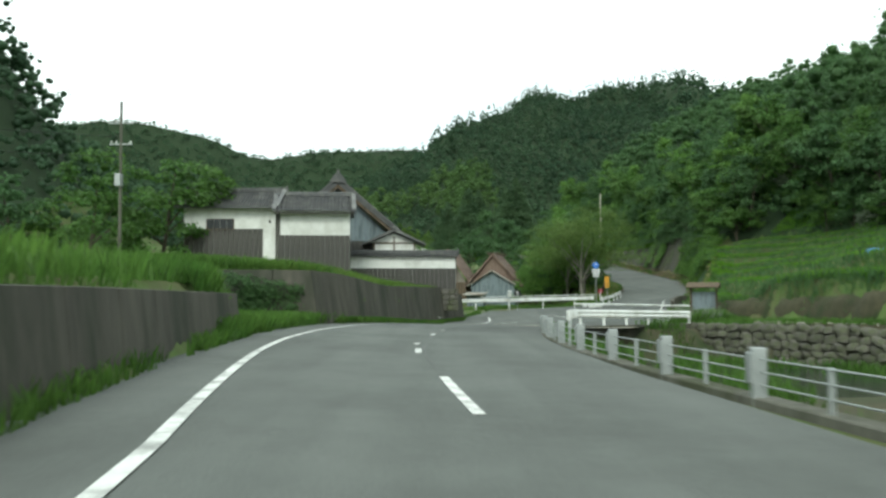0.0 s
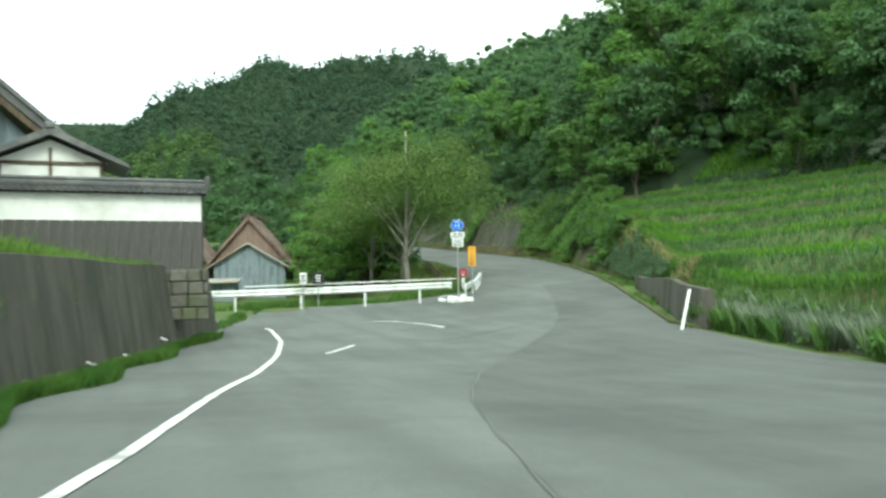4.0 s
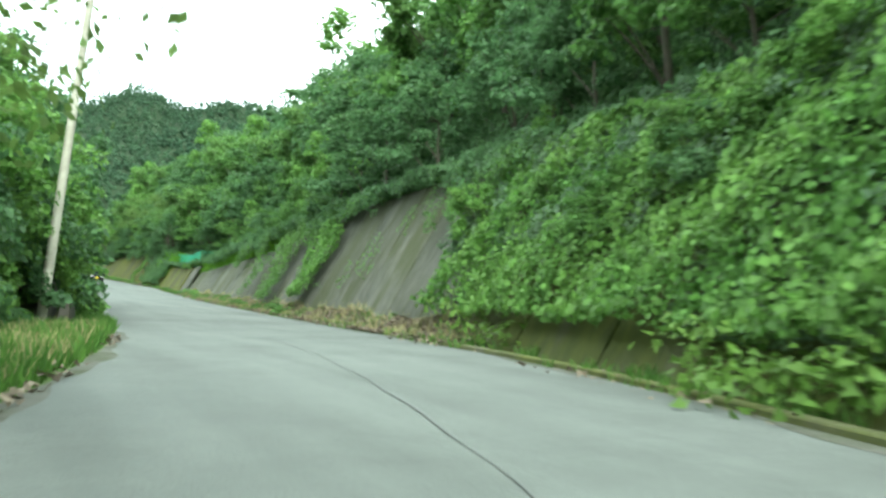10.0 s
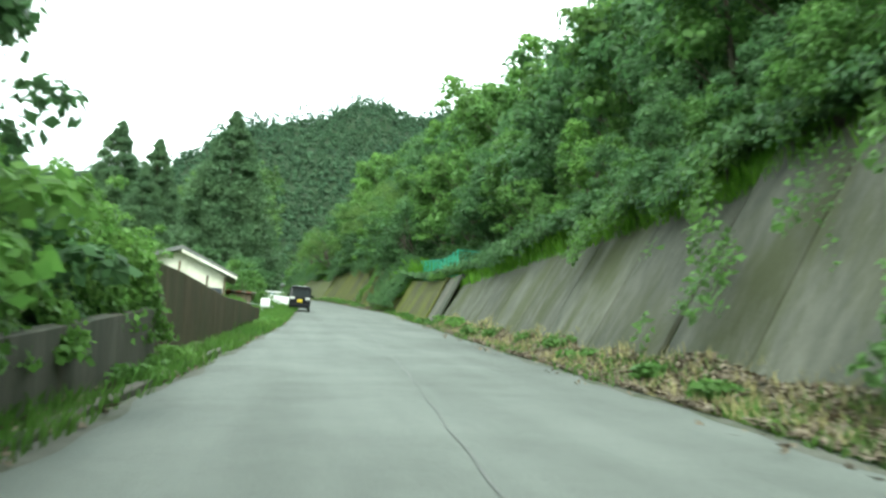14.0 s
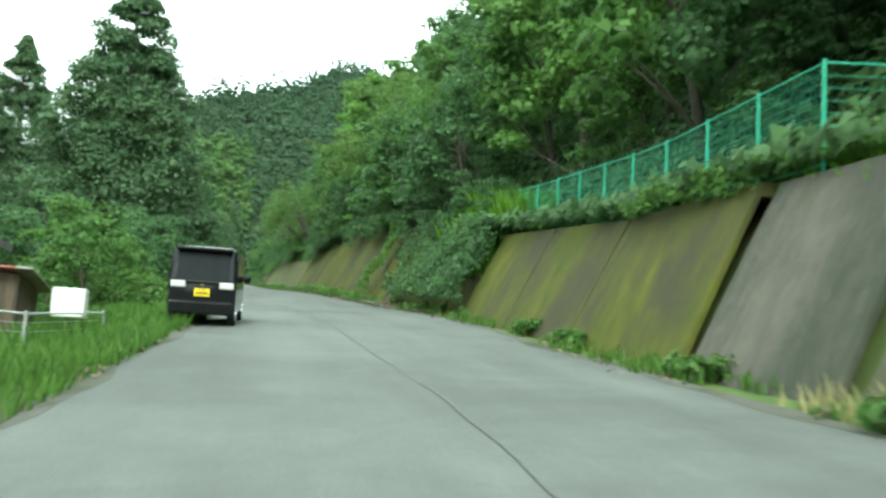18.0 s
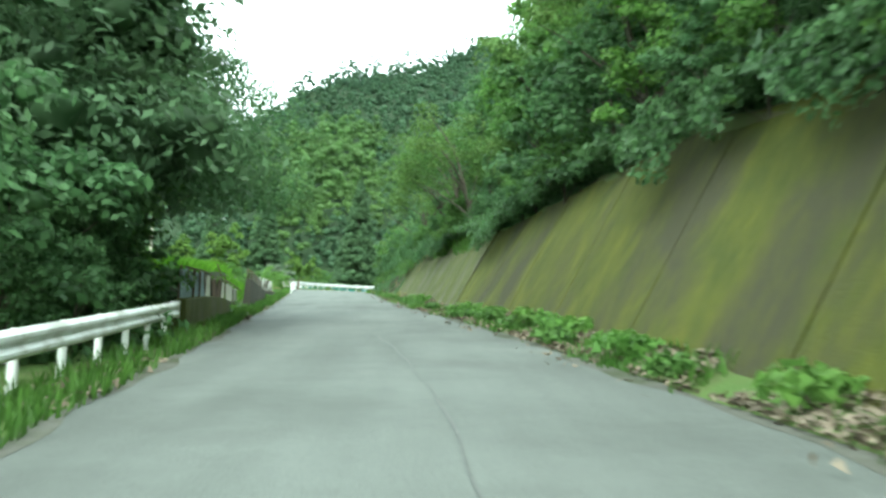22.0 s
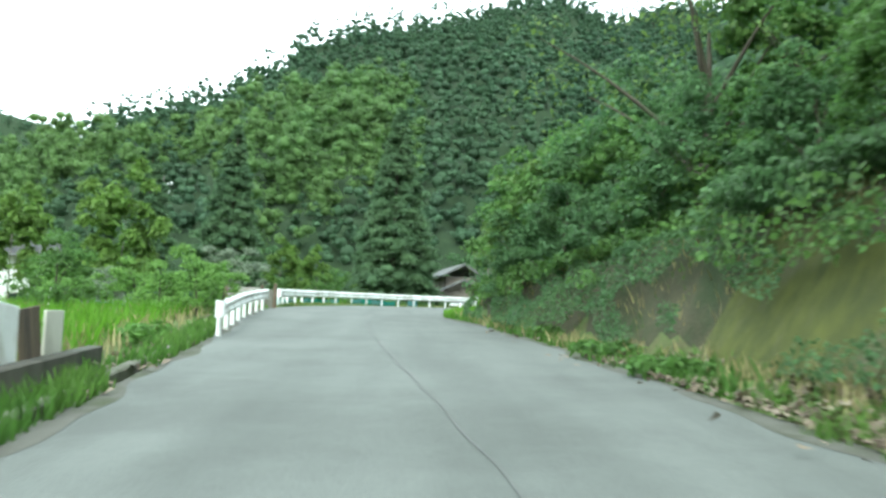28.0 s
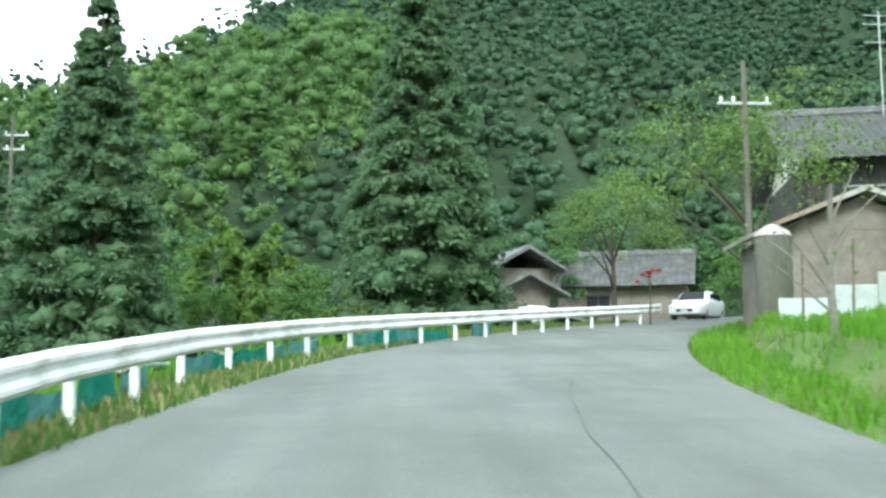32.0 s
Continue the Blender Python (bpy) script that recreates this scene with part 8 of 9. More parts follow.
leaf_carpet("vine_cover", "thick carpet of vine leaves over the roadside bank", 104, 132, 0.12, 1.4, 60000, 0.12, L_VINE, 201, lift=0.35, edge=lambda s, q: -0.75 + 0.9 * np.clip(0.45 - q, 0, 1) + 1.7 * np.clip(0.62 - q, 0, 1) * (1 - smoothstep(112, 119, s)))
leaf_carpet("dark_vine_cover", "darker ivy leaves on the bank", 104, 133, 0.42, 1.3, 24000, 0.1, L_IVY, 202, thresh=-0.1, lift=0.3)
leaf_carpet("hanging_vines", "vines hanging down the concrete slope", 131, 190, 0.5, 1.5, 52000, 0.11, L_BROAD, 203, lift=0.45, edge=lambda s, q: 0.75 - 1.5 * (q - 0.5))
leaf_carpet("slab_crest_cover", "dark foliage overhanging the crest of the grey slope", 129, 200, 0.78, 1.8, 46000, 0.11, L_DARK, 215, lift=0.65, edge=lambda s, q: 0.3 - 4.0 * (q - 0.8))
leaf_carpet("slab_climbers", "thin climbers creeping down the grey slope", 131, 168, 0.25, 1.0, 9000, 0.07, L_BROAD, 216, thresh=0.42, lift=0.12, swell=0.08)
leaf_carpet("vine_patch", "leafy climber patch on the concrete slope", 149, 152, 0.15, 1.2, 5000, 0.12, L_VINE, 204, thresh=-0.6, lift=0.4)
leaf_carpet("vine_patch_far", "leafy climber patches near the foot of the slope", 152, 170, 0.05, 1.2, 7000, 0.13, L_BROAD, 209, thresh=0.35, lift=0.35)
leaf_carpet("ochre_wall_vines", "creepers on top of the ochre wall", 205, 226, 0.9, 2.2, 17000, 0.1, L_VINE, 205, lift=0.35, edge=lambda s, q: 0.5 - 1.1 * (q - 0.8))
leaf_carpet("bush_cover", "tangle of shrubs hiding the slope foot", 223.5, 235, 0.1, 1.5, 13000, 0.12, L_DARK, 206, thresh=-0.5, lift=0.7)
leaf_carpet("moss_slope_vines", "creepers hanging over the mossy slope", 233, 310, 0.66, 1.6, 52000, 0.12, L_DARK, 207, lift=0.5, edge=lambda s, q: 0.5 - 1.6 * (q - 0.66))
leaf_carpet("undergrowth", "dark undergrowth covering the wooded slope", 116, 300, 1.0, 5.0, 80000, 0.2, L_DARK, 210, lift=0.6)
leaf_carpet("climber_strand", "climber hanging down the mossy slope in one strand", 240.7, 241.9, 0.1, 1.2, 1600, 0.12, L_VINE, 211, lift=0.35)
leaf_carpet("climber_strand_grey", "climber hanging down between the grey slabs", 157.2, 160.2, 0.1, 1.2, 3000, 0.12, L_BROAD, 212, thresh=-0.5, lift=0.35)
leaf_carpet("ivy_foot", "grey-green ivy creeping over the low bank and wall", 90, 120, 0.12, 1.02, 40000, 0.075, L_IVY, 213, thresh=-0.12, lift=0.08, swell=0.08)
leaf_carpet("earth_bank_weeds", "small weeds and ivy over the earth bank", 303, 334, 0.08, 1.2, 28000, 0.06, L_DARK, 214, thresh=-0.12, lift=0.12, swell=0.1)
leaf_carpet("verge_cover", "low tangled plants on the end of the bank", 301, 330, 0.55, 2.6, 17000, 0.1, L_BROAD, 208, thresh=-0.05, lift=0.3)



rgt = np.random.default_rng(231)
st_s = rgt.uniform(40, 122, 1500)
st_u = wood_edge(st_s) + rgt.uniform(-0.5, 17, 1500)
st_c = road_points(st_s, st_u, 0.0) + np.stack([rgt.normal(0, 0.2, 1500), rgt.normal(0, 0.2, 1500), rgt.uniform(0.9, 2.3, 1500)], 1)
for pick, mat, lab in ((slice(0, 900), L_DARK, "dark thicket of young trees on the slope above the field"), (slice(900, 1500), L_BROAD, "leafy thicket on the slope above the field")):
    st_r = rgt.uniform(0.8, 1.5, len(st_c[pick]))
    (v1, f1), (v2, f2) = clumps(st_c[pick], st_r, 46, 0.2, rgt, 0.8, 1.6, 0.0, True, 0.55), lumps(st_c[pick], st_r, rgt, 0.8, 0.6)
    tagged(obj_np("slope_thicket", np.concatenate([v1, v2]), np.concatenate([f1, f2 + len(v1)]), mat, None, True), lab, "undergrowth", kind="stuff")


def curtain(name, label, s0, s1, u0, top, n, size, mat, seed, slope=0.3, low=0.1):
    """Leaves hanging in front of a thicket on the left: u0 at the foot, leaning away upwards."""
    rng = np.random.default_rng(seed)
    s, q = rng.uniform(s0, s1, n), rng.uniform(0, 1, n)
    low = low(s) if callable(low) else low
    h = low + q * (top(s) - low) * (1 + 0.2 * noise2(s * 2.2, s * 0.4, seed + 2))
    lump = 0.5 * noise2(s * 2.1, h * 2.4, seed)
    keep = noise2(s * 1.3, h * 1.9, seed + 5) > -0.55
    s, h, lump = s[keep], h[keep], lump[keep]
    c = road_points(s, u0 - slope * h + lump + rng.normal(0, 0.12, len(s)), 0.0)
    c[:, 2] = np.interp(s, SL, SROWS[:, 2]) + h
    nrm = np.stack([np.interp(s, SL, SDIR[:, 1]), -np.interp(s, SL, SDIR[:, 0]), np.full(len(s), 0.6)], 1)
    v, f = leaves(c, nrm, np.full(len(s), size), rng, 1.25, 0.6, True)
    return tagged(obj_np(name, v, f, mat), label, "vines", kind="stuff")


def thicket_low(s):
    """Vines hang clear of the tall wall that stands in for the thicket's shade."""
    return np.interp(s, [137, 140, 155, 159], [0.4, 2.3, 2.1, 0.35])


curtain("thicket_curtain", "dense wall of broad vine leaves beside the road", 136, 169.5, -3.5, lambda s: np.interp(s, [136, 140, 158, 163, 180], [2.0, 6.0, 5.5, 2.3, 1.6]), 60000, 0.12, L_VINE, 221, 0.28, thicket_low)
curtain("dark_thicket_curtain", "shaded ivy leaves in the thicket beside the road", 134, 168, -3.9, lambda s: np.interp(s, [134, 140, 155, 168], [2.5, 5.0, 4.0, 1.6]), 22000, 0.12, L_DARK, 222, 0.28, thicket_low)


def blades(name, label, pts, h, w, mat, seed, category="grass"):
    """Grass: one thin bent blade at each place."""
    rng = np.random.default_rng(seed)
    n = len(pts)
    a = rng.uniform(0, 2 * np.pi, n)
    hh = h * rng.uniform(0.5, 1.25, n)
    side = np.stack([np.cos(a), np.sin(a), np.zeros(n)], 1) * (w * rng.uniform(0.6, 1.3, n))[:, None]
    bend = np.stack([-np.sin(a), np.cos(a), np.zeros(n)], 1) * (hh * rng.uniform(0.1, 0.55, n))[:, None]
    up = np.stack([np.zeros(n), np.zeros(n), hh], 1)
    v = np.stack([pts - side, pts + side, pts + side * 0.6 + bend * 0.4 + up * 0.6, pts + bend + up], 1)
    i = np.arange(n)[:, None] * 4
    f = np.concatenate([i + [0, 1, 2], i + [0, 2, 3]])
    return tagged(obj_np(name, v.reshape(-1, 3), f, mat), label, category, kind="stuff")


def patch_points(s0, s1, u0, u1, n, seed, thresh=-2.0, up=-0.04):
    rng = np.random.default_rng(seed)
    s = rng.uniform(s0, s1, n)
    a = u0(s) if callable(u0) else np.full(n, u0)
    b = u1(s) if callable(u1) else np.full(n, u1)
    u = a + (b - a) * rng.uniform(0, 1, n)
    keep = noise2(s * 1.7, u * 2.5, seed) > thresh
    return road_points(s[keep], u[keep], up)


re_ = lambda s: road_edges(s)[1]
le_ = lambda s: road_edges(s)[0]
def meadow_points(n, e0, e1, y0, y1, seed):
    rng = np.random.default_rng(seed)
    y = rng.uniform(y0, y1, n)
    x = np.interp(y, MEADOW_Y, MEADOW_X) - rng.uniform(e0, e1, n) ** 1.0
    return np.stack([x, y, land(x, y) - 0.02], 1)


blades("meadow_grass", "tall meadow grass above the retaining walls", meadow_points(42000, 0.9, 11, -20, 84, 301), 0.6, 0.022, L_MEADOW, 302)
blades("meadow_fringe", "yellow-green grass fringe along the wall top", meadow_points(24000, 0.45, 2.2, 38, 84, 303), 0.5, 0.02, L_BAMBOO, 304)
blades("gap_grass", "grass slope between the two walls", patch_points(24, 43, lambda s: le_(s) + 0.1, lambda s: le_(s) - 9.0, 60000, 305), 0.5, 0.018, L_MEADOW, 306)
leaf_mass = patch_points(27, 43, lambda s: le_(s) - 0.5, lambda s: le_(s) - 7.0, 90, 391, 0.0, 0.1)
v, f = clumps(leaf_mass, 0.4, 60, 0.07, np.random.default_rng(392), 0.7, 1.4)
tagged(obj_np("gap_weeds", v, f, L_BROAD), "leafy weeds on the slope between the two walls", "weeds", kind="stuff")
blades("wall_foot_grass", "weeds at the foot of the walls", patch_points(2, 98, lambda s: le_(s) + 0.25, lambda s: le_(s) - 0.7, 16000, 307, -0.1), 0.34, 0.02, L_GRASS, 308)
rgi = np.random.default_rng(395)
iv_q = rgi.uniform(0, 1, 130) ** 0.8
iv_c = np.stack([-10.0 + 4.3 * iv_q, 37.6 + 1.2 * iv_q + rgi.uniform(-0.25, 0.0, 130), 0.75 + rgi.uniform(0.0, 1.75, 130) * (1 - 0.45 * iv_q)], 1)
v, f = clumps(iv_c, 0.34, 70, 0.065, rgi, 0.8, 1.3)
tagged(obj_np("wall_end_ivy", v, f, L_DARK), "dark ivy hanging over the near end of the farmstead wall", "ivy", kind="stuff")
gs_x, gs_y = rgi.uniform(-14, -5.2, 260), rgi.uniform(27, 37.5, 260)
v, f = clumps(np.stack([gs_x, gs_y, land(gs_x, gs_y) + rgi.uniform(0.05, 0.3, 260)], 1), rgi.uniform(0.3, 0.6, 260), 60, 0.08, rgi, 0.6, 1.5)
tagged(obj_np("gap_shrubs", v, f, L_MEADOW), "tangled weeds in the gap between the walls", "weeds", kind="stuff")


def field_strip_points(n, lo, hi, seed, thresh=-2.0):
    """Places along the slanting stream wall, lo to hi metres beyond it."""
    rng = np.random.default_rng(seed)
    q, e = rng.uniform(0, 22, n), rng.uniform(lo, hi, n)
    x, y = SW0[0] + sw_d.x * q + sw_n.x * e, SW0[1] + sw_d.y * q + sw_n.y * e
    keep = noise2(q * 1.2, e * 1.5, seed) > thresh
    return np.stack([x, y, land(x, y) - 0.03], 1)[keep]


def terrace_points(n, lo, hi, seed):
    """Places in the terraced field whose part of their tier lies between lo and hi."""
    rng = np.random.default_rng(seed)
    s = rng.uniform(36, 112, n * 3)
    a, b = terrace_foot(s) + 1.5, wood_edge(s) + 1.0
    p = road_points(s, a + (b - a) * rng.uniform(0, 1, n * 3), -0.05)
    q = field_tier(p[:, 0], p[:, 1]) % 1.0
    return p[(q > lo) & (q < hi) & (b > a)][:n]


blades("terrace_grass", "bright green grass on the terraces", terrace_points(95000, 0.0, 0.66, 309), 0.42, 0.026, L_RICE, 310)
blades("terrace_face_grass", "darker grass on the terrace faces", terrace_points(60000, 0.58, 1.0, 311), 0.34, 0.024, L_DARK, 312)
blades("terrace_dry_grass", "dry grass tufts on terrace edges", terrace_points(5000, 0.62, 0.97, 339), 0.3, 0.02, M_DEADGRASS, 340)
blades("wall_top_grass", "weedy grass behind the top of the terrace wall", patch_points(56, 108, lambda s: foot_u(s) + 0.5, lambda s: foot_u(s) + 2.4, 16000, 341), 0.34, 0.02, L_GRASS, 342)
blades("tall_verge_grass", "tall pale green grass in front of the terraced field", patch_points(54, 79.5, lambda s: re_(s) + 0.5, lambda s: foot_u(s) + 0.9, 13000, 371, -0.3), 0.75, 0.018, L_BROAD, 372)
blades("tall_verge_pale", "feathery pale grass stalks before the terraced field", patch_points(56, 79, lambda s: re_(s) + 0.8, lambda s: foot_u(s) + 0.8, 8000, 373, -0.3), 0.9, 0.012, L_GREY, 374)
blades("wall_top_dry", "dry stalks and earth-coloured grass on the bank top", patch_points(86, 112, lambda s: foot_u(s) + 0.7, lambda s: foot_u(s) + 0.42 * bank_h(s) + 1.0, 9000, 343, -0.2), 0.3, 0.02, M_DEADGRASS, 344)
blades("slope_reeds", "arching long grass hanging on the slope crest", patch_points(279, 296, lambda s: foot_u(s) + 0.42 * bank_h(s) + 0.2, lambda s: foot_u(s) + 0.42 * bank_h(s) + 1.6, 8000, 345, -0.1), 0.6, 0.011, L_GRASS, 346)
blades("end_verge_grass", "mixed grass on the earth bank before the sheds", patch_points(300, 336, lambda s: re_(s) + 0.05, lambda s: foot_u(s) + 7, 17000, 347, -0.15), 0.26, 0.02, L_GRASS, 348)
blades("end_verge_dry", "dry stalks on the earth bank before the sheds", patch_points(300, 334, lambda s: foot_u(s) - 0.1, lambda s: foot_u(s) + 5, 12000, 349, -0.1), 0.32, 0.02, M_DEADGRASS, 350)
blades("debris_stalks", "dry broken stalks heaped along the slope foot", patch_points(128, 205, lambda s: re_(s) + 0.05, lambda s: foot_u(s) + 0.8, 9000, 351, -0.3), 0.28, 0.014, M_DEADGRASS, 352)
blades("debris_weeds", "green weeds growing through the slope foot debris", patch_points(132, 206, lambda s: re_(s) + 0.0, lambda s: foot_u(s) + 0.5, 9000, 353, 0.1), 0.24, 0.02, L_GRASS, 354)
rg_ = np.random.default_rng(361)
fw_y = rg_.uniform(41, 84, 15000)
fw_x = np.interp(fw_y, [38, 43, 48, 60, 73.5, 80, 87], [-5.0, -4.2, -3.5, -2.5, -0.7, 0.6, 2.3]) + 0.08 + 0.75 * rg_.uniform(0, 1, 15000) ** 1.4 * (0.6 + 0.4 * np.sin(fw_y * 0.7))
fw_s, fw_u = road_su(fw_x, fw_y)
blades("farm_wall_grass", "strip of fresh grass at the foot of the farmstead wall", np.stack([fw_x, fw_y, np.interp(fw_s, SL, SROWS[:, 2]) + np.interp(fw_s, SL, SROWS[:, 3]) * np.clip(fw_u, -7, 7) - 0.02], 1), 0.3, 0.018, L_GRASS, 362)
blades("rail_verge_grass", "short grass under the long guardrail", patch_points(330, 376, lambda s: le_(s) + 0.1, lambda s: le_(s) - 2.2, 12000, 363), 0.2, 0.016, L_GRASS, 364)
blades("rail_verge_dry", "dry grass under the long guardrail", patch_points(330, 376, lambda s: le_(s) + 0.0, lambda s: le_(s) - 1.2, 5000, 365), 0.18, 0.016, M_DEADGRASS, 366)
blades("stream_grass", "grass along the stream edge", field_strip_points(14000, 0.4, 8.0, 313), 0.3, 0.02, L_GRASS, 314)
blades("stream_weeds", "rank weeds growing in the stream bed", field_strip_points(7000, -3.6, -0.5, 383, -0.1), 0.5, 0.022, L_GRASS, 384)
blades("riser_weeds", "weeds hanging on the dark earth face", patch_points(27, 66, lambda s: terrace_foot(s) + 0.85, lambda s: terrace_foot(s) + 2.0, 9000, 385, -0.1), 0.36, 0.022, L_DARK, 386)
blades("fence_grass", "grass tufts under the cable fence", patch_points(-15, 42, 5.35, 6.1, 5000, 315, 0.0), 0.35, 0.018, L_GRASS, 316)
blades("fork_verge_grass", "mixed grass on the verge at the bend", patch_points(96, 134, lambda s: le_(s) - 0.1, lambda s: le_(s) - 5, 16000, 317), 0.38, 0.02, L_GRASS, 318)
blades("fork_verge_dry", "dry grass on the verge at the bend", patch_points(104, 134, lambda s: le_(s) - 0.3, lambda s: le_(s) - 5, 9000, 319), 0.35, 0.02, M_DEADGRASS, 320)
blades("left_verge_grass", "grass growing over the left road edge", patch_points(134, 262, lambda s: le_(s) + 0.12, lambda s: le_(s) - 0.9, 17000, 321, -0.25), 0.3, 0.018, L_GRASS, 322)
blades("cottage_grass", "grass bank below the cottage", patch_points(186, 222, lambda s: le_(s) + 0.1, lambda s: le_(s) - 6.0, 14000, 323), 0.35, 0.02, L_GRASS, 324)
blades("field_verge_grass", "grass in the gutter along the field wall", patch_points(262, 332, lambda s: le_(s) + 0.05, lambda s: le_(s) - 0.6, 12000, 325, -0.15), 0.3, 0.02, L_GRASS, 326)
blades("field_grass", "tall pale field grass behind the wall", patch_points(262, 372, lambda s: le_(s) - 1.6, lambda s: le_(s) - 16, 52000, 327), 0.55, 0.03, L_RICE, 328)
rgm = np.random.default_rng(381)
gm_s, gm_u = rgm.uniform(273.5, 299.5, 9000), rgm.uniform(-10, -5.5, 9000)
gm_h = np.interp(gm_u, [-10, -8, -6.2, -5.55], [1.5, 1.75, 1.66, 1.5]) * np.interp(gm_s, [273, 277, 294, 300], [0.75, 1, 1, 0.6])
gm_p = road_points(gm_s, gm_u, 0.0)
gm_p[:, 2] = np.interp(gm_s, SL, SROWS[:, 2]) + np.interp(gm_s, SL, SROWS[:, 3]) * gm_u.clip(-7, 7) + gm_h - 0.04
blades("mound_grass", "tall bright yellow-green grass on the mound", gm_p, 0.62, 0.02, L_RICE, 382)
blades("field_dry_grass", "tall dry grass in the field", patch_points(296, 332, lambda s: le_(s) - 1.0, lambda s: le_(s) - 9, 3500, 329), 0.4, 0.02, M_DEADGRASS, 330)
blades("end_bank_grass", "fresh green grass bank on the right", patch_points(331, 385, lambda s: re_(s) + 0.05, lambda s: re_(s) + 9, 36000, 331), 0.24, 0.02, L_RICE, 332)
blades("right_verge_grass", "weeds along the right gutter", patch_points(78, 324, lambda s: re_(s) - 0.15, lambda s: re_(s) + 1.0, 26000, 333, 0.12), 0.24, 0.02, L_GRASS, 334)
blades("crest_grass", "bright grass along the crest of the bank", patch_points(158, 208, lambda s: foot_u(s) + bank_h(s) * 0.4 + 0.3, lambda s: foot_u(s) + bank_h(s) * 0.42 + 2.6, 20000, 335), 0.6, 0.022, L_RICE, 336)
blades("reeds", "arching reed clump on the ochre wall's end", patch_points(224.5, 231, lambda s: foot_u(s) + 1.0, lambda s: foot_u(s) + 3.2, 2600, 337), 1.4, 0.012, L_RICE, 338)


def litter(name, label, s0, s1, u0, u1, n, size, mat, seed, thresh=-2.0, up=0.03):
    rng = np.random.default_rng(seed)
    pts = patch_points(s0, s1, u0, u1, n, seed, thresh, up)
    pts[:, 2] += rng.uniform(0, 0.05, len(pts))
    v, f = leaves(pts, np.tile([0.0, 0, 1.0], (len(pts), 1)), np.full(len(pts), size), rng, 1.5, 0.5)
    return tagged(obj_np(name, v, f, mat), label, "leaf litter", kind="stuff")


litter("dead_leaf_drift", "drift of dead brown leaves along the slope foot", 128, 204, lambda s: re_(s) - 0.05, lambda s: foot_u(s) + 0.45, 44000, 0.075, M_LITTER, 401, -0.5, 0.06)
litter("dead_leaf_drift_far", "dead leaves in the gutter under the mossy slope", 228, 312, lambda s: re_(s) - 0.05, lambda s: foot_u(s) + 0.4, 16000, 0.075, M_LITTER, 402, -0.2, 0.04)
litter("road_leaves", "scattered leaves on the asphalt edges", 100, 320, lambda s: re_(s) - 0.9, lambda s: re_(s), 1500, 0.07, M_LITTER, 403, 0.0, 0.08)
litter("left_leaf_litter", "dead leaves beside the left gutter", 104, 330, lambda s: le_(s) - 0.9, lambda s: le_(s) + 0.15, 7000, 0.09, M_LITTER, 404, 0.1, 0.04)


def weeds(name, label, spots, mat, seed, size=0.13, r=0.45):
    """Low leafy plants in clumps along the road."""
    rng = np.random.default_rng(seed)
    s = np.array([p[0] for p in spots], float)
    u = np.array([p[1] for p in spots], float)
    pts = road_points(s, u, 0.12)
    reps = np.repeat(pts, 5, 0) + rng.normal(0, r * 0.7, (len(pts) * 5, 3)) * [1, 1, 0.12]
    v, f = clumps(reps, r, 46, size, rng, 0.7, 1.3)
    return tagged(obj_np(name, v, f, mat), label, "weeds", kind="stuff")


rw = random.Random(77)
weeds("gutter_weeds", "clumps of leafy weeds along the right gutter", [(s + rw.uniform(-1.5, 1.5), float(re_(s)) + rw.uniform(0.25, 0.7)) for s in np.arange(150, 318, 4.5)], L_BROAD, 501, 0.11, 0.3)
weeds("big_weeds", "large bright green leafy weeds at the slope foot", [(243, 4.6), (246, 4.7), (251.5, 4.7), (252.6, 4.9), (255.8, 5.0), (257.3, 5.0), (259, 5.1), (264, 5.0), (270, 5.0), (286, 5.4), (289.5, 5.4), (196, 5.9), (198.5, 6.1), (203, 5.8)], L_VINE, 502, 0.13, 0.36)
weeds("left_weeds", "leafy plants at the left edge of the road", [(166, -3.4), (168.5, -3.3), (171, -3.2), (195, -3.6), (198, -3.5), (201, -3.7), (275, -3.4), (277, -3.5), (279.5, -3.6), (314.2, -3.6), (315.5, -3.7), (296, -3.3), (236, -4.2), (240, -4.3), (245, -4.2)], L_VINE, 503, 0.12, 0.32)
weeds("bend_bush", "bright yellow-green bush at the foot of the vine bank", [(115.5, 6.0), (116.5, 6.2), (117.3, 6.0), (129, 6.4), (130, 6.6), (126.5, 6.3), (114.8, 6.3), (118, 6.4)], L_BAMBOO, 504, 0.12, 0.8)
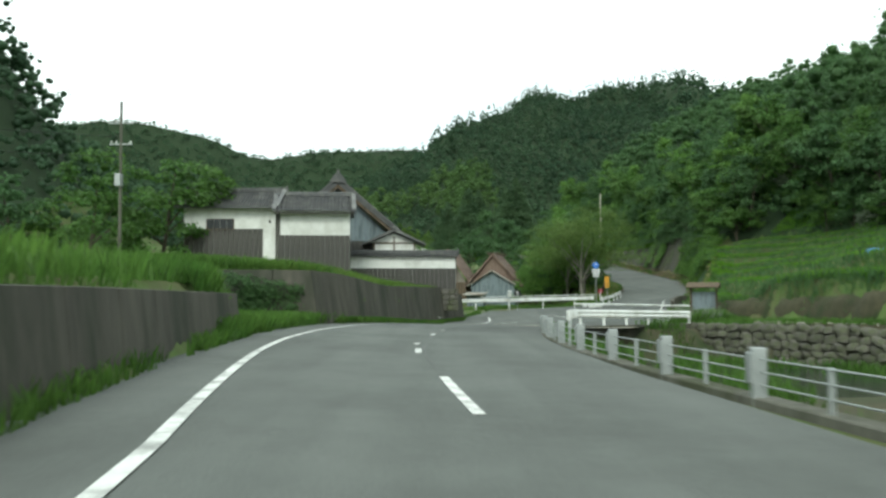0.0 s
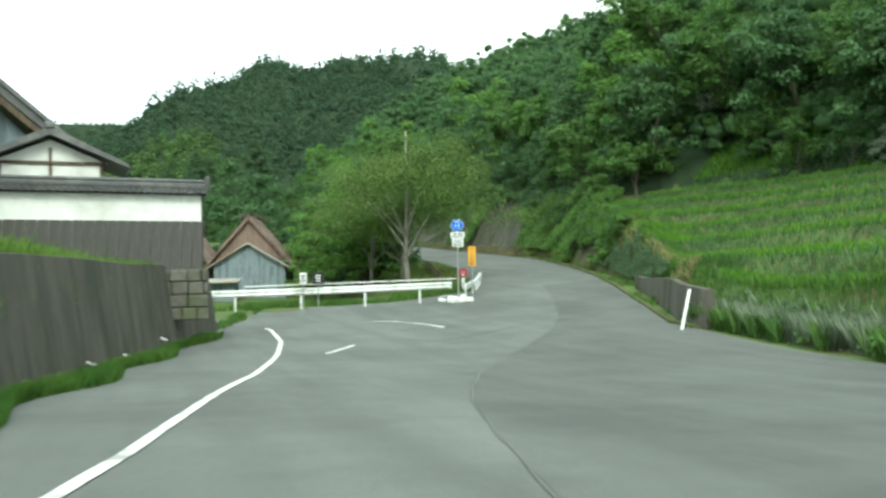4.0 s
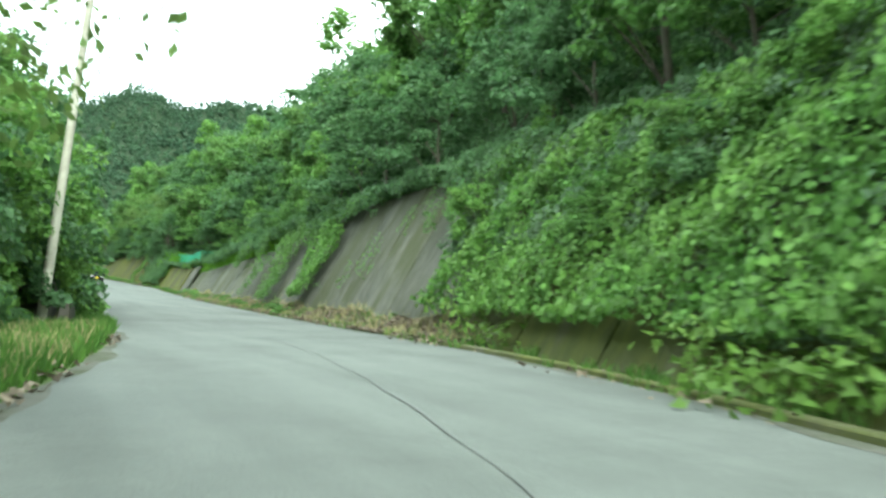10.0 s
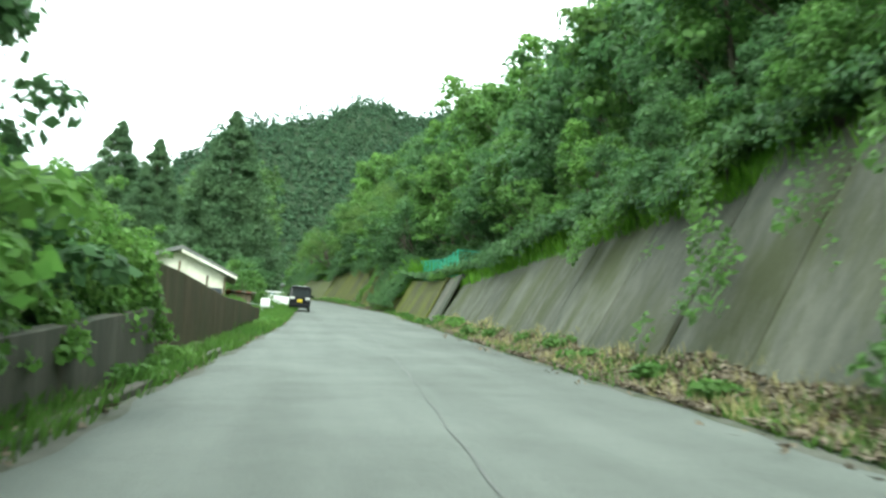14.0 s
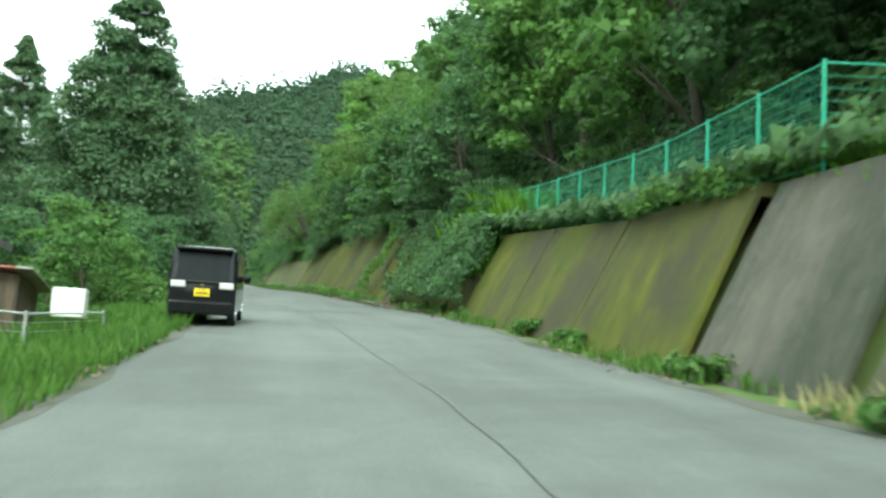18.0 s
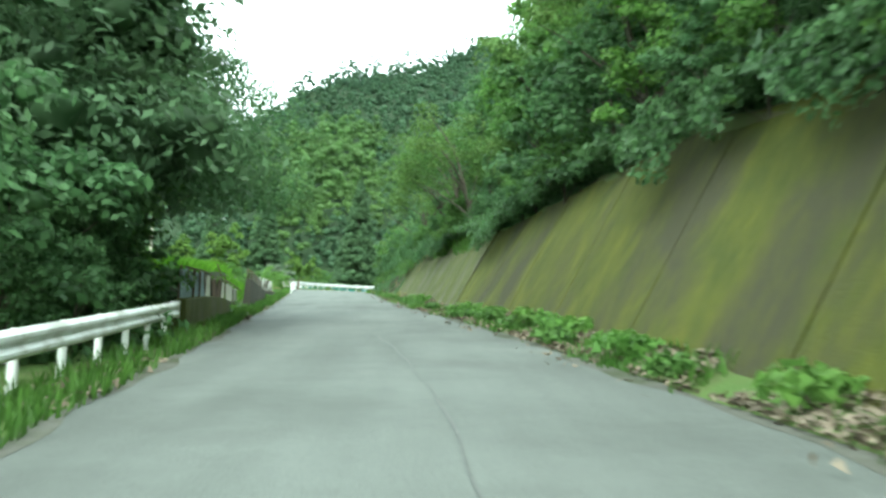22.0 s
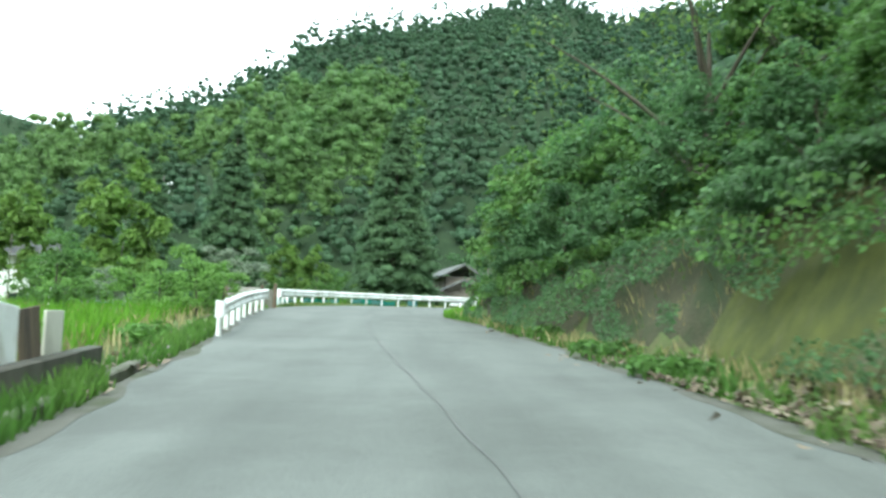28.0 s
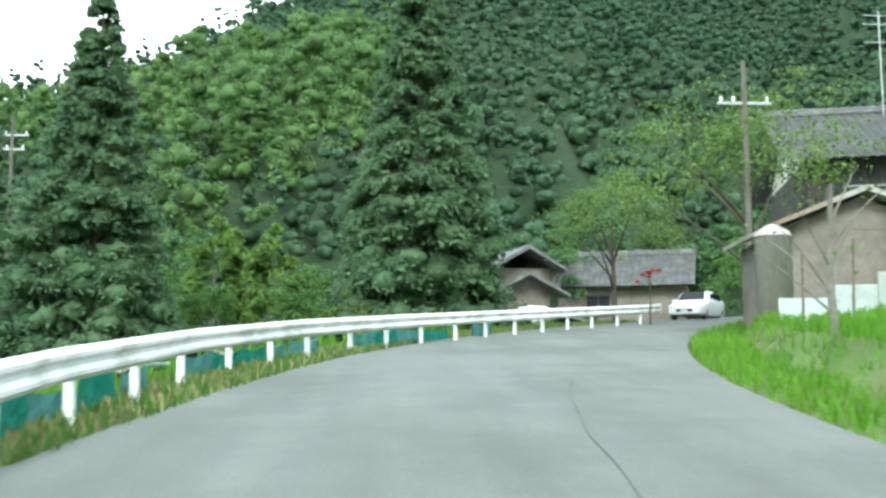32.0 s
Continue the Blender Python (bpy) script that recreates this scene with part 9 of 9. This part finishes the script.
weeds("terrace_foot_shrubs", "dark leafy shrubs at the foot of the terraced field", [(s, float(foot_u(s)) + 0.7 + 0.3 * math.sin(s * 1.7)) for s in np.arange(60, 80, 1.3)], L_BROAD, 506, 0.1, 0.55)
weeds("crop_rows", "leafy vegetable plants in the field beyond the guardrail", [(s + rw.uniform(-1, 1), -u) for s in np.arange(334, 362, 2.2) for u in (6.0, 8.0, 10.5, 13.0)], L_BROAD, 505, 0.13, 0.45)
rk = random.Random(3)
for k in range(46):
    s, q = rk.uniform(95, 107), rk.uniform(0.7, 1.2)
    u = float(foot_u(s)) + q * (0.35 + 0.42 * float(bank_h(s)))
    p = on_road(s, u)
    bm = bmesh.new()
    bmesh.ops.create_icosphere(bm, subdivisions=2, radius=0.5)
    for vv in bm.verts:
        vv.co *= 1 + 0.35 * noise.noise(vv.co * 2.4 + Vector((k, 0, 0)))
    rock = part("rock", bm, M_ROCK, None)
    rock.matrix_basis = Matrix.Translation((p.x, p.y, land_z(p.x, p.y) + 0.05)) @ pose(0, 0, 0, rk.uniform(0, 90), rk.uniform(0, 90), rk.uniform(0, 90)) @ Matrix.Diagonal((rk.uniform(0.25, 0.55), rk.uniform(0.2, 0.45), rk.uniform(0.15, 0.35), 1))
    tagged(rock, "jagged brown rock exposed in the bank", "rock", "exposed rocks")

fb = thing("fallen_branch", "long bare pale branch lying along the gutter", "branch", on_road(236, 4.1, 0.05)[:])
o_fb = on_road(236, 4.1, 0.05)
v, f = tube([on_road(s, u, h) - o_fb for s, u, h in ((239.5, 3.9, 0.1), (238.4, 3.95, 0.2), (237.2, 4.0, 0.14), (236.0, 4.05, 0.12), (234.8, 4.15, 0.07), (233.6, 4.2, 0.06))], [0.012, 0.02, 0.024, 0.026, 0.03, 0.032], 6)
obj_np("stem", v, f, M_BARK_PALE, fb, True)
v, f = tube([on_road(s, u, h) - o_fb for s, u, h in ((237.2, 4.0, 0.14), (238.0, 4.25, 0.28), (238.9, 4.4, 0.34))], [0.014, 0.01, 0.006], 6)
obj_np("twig", v, f, M_BARK_PALE, fb, True)
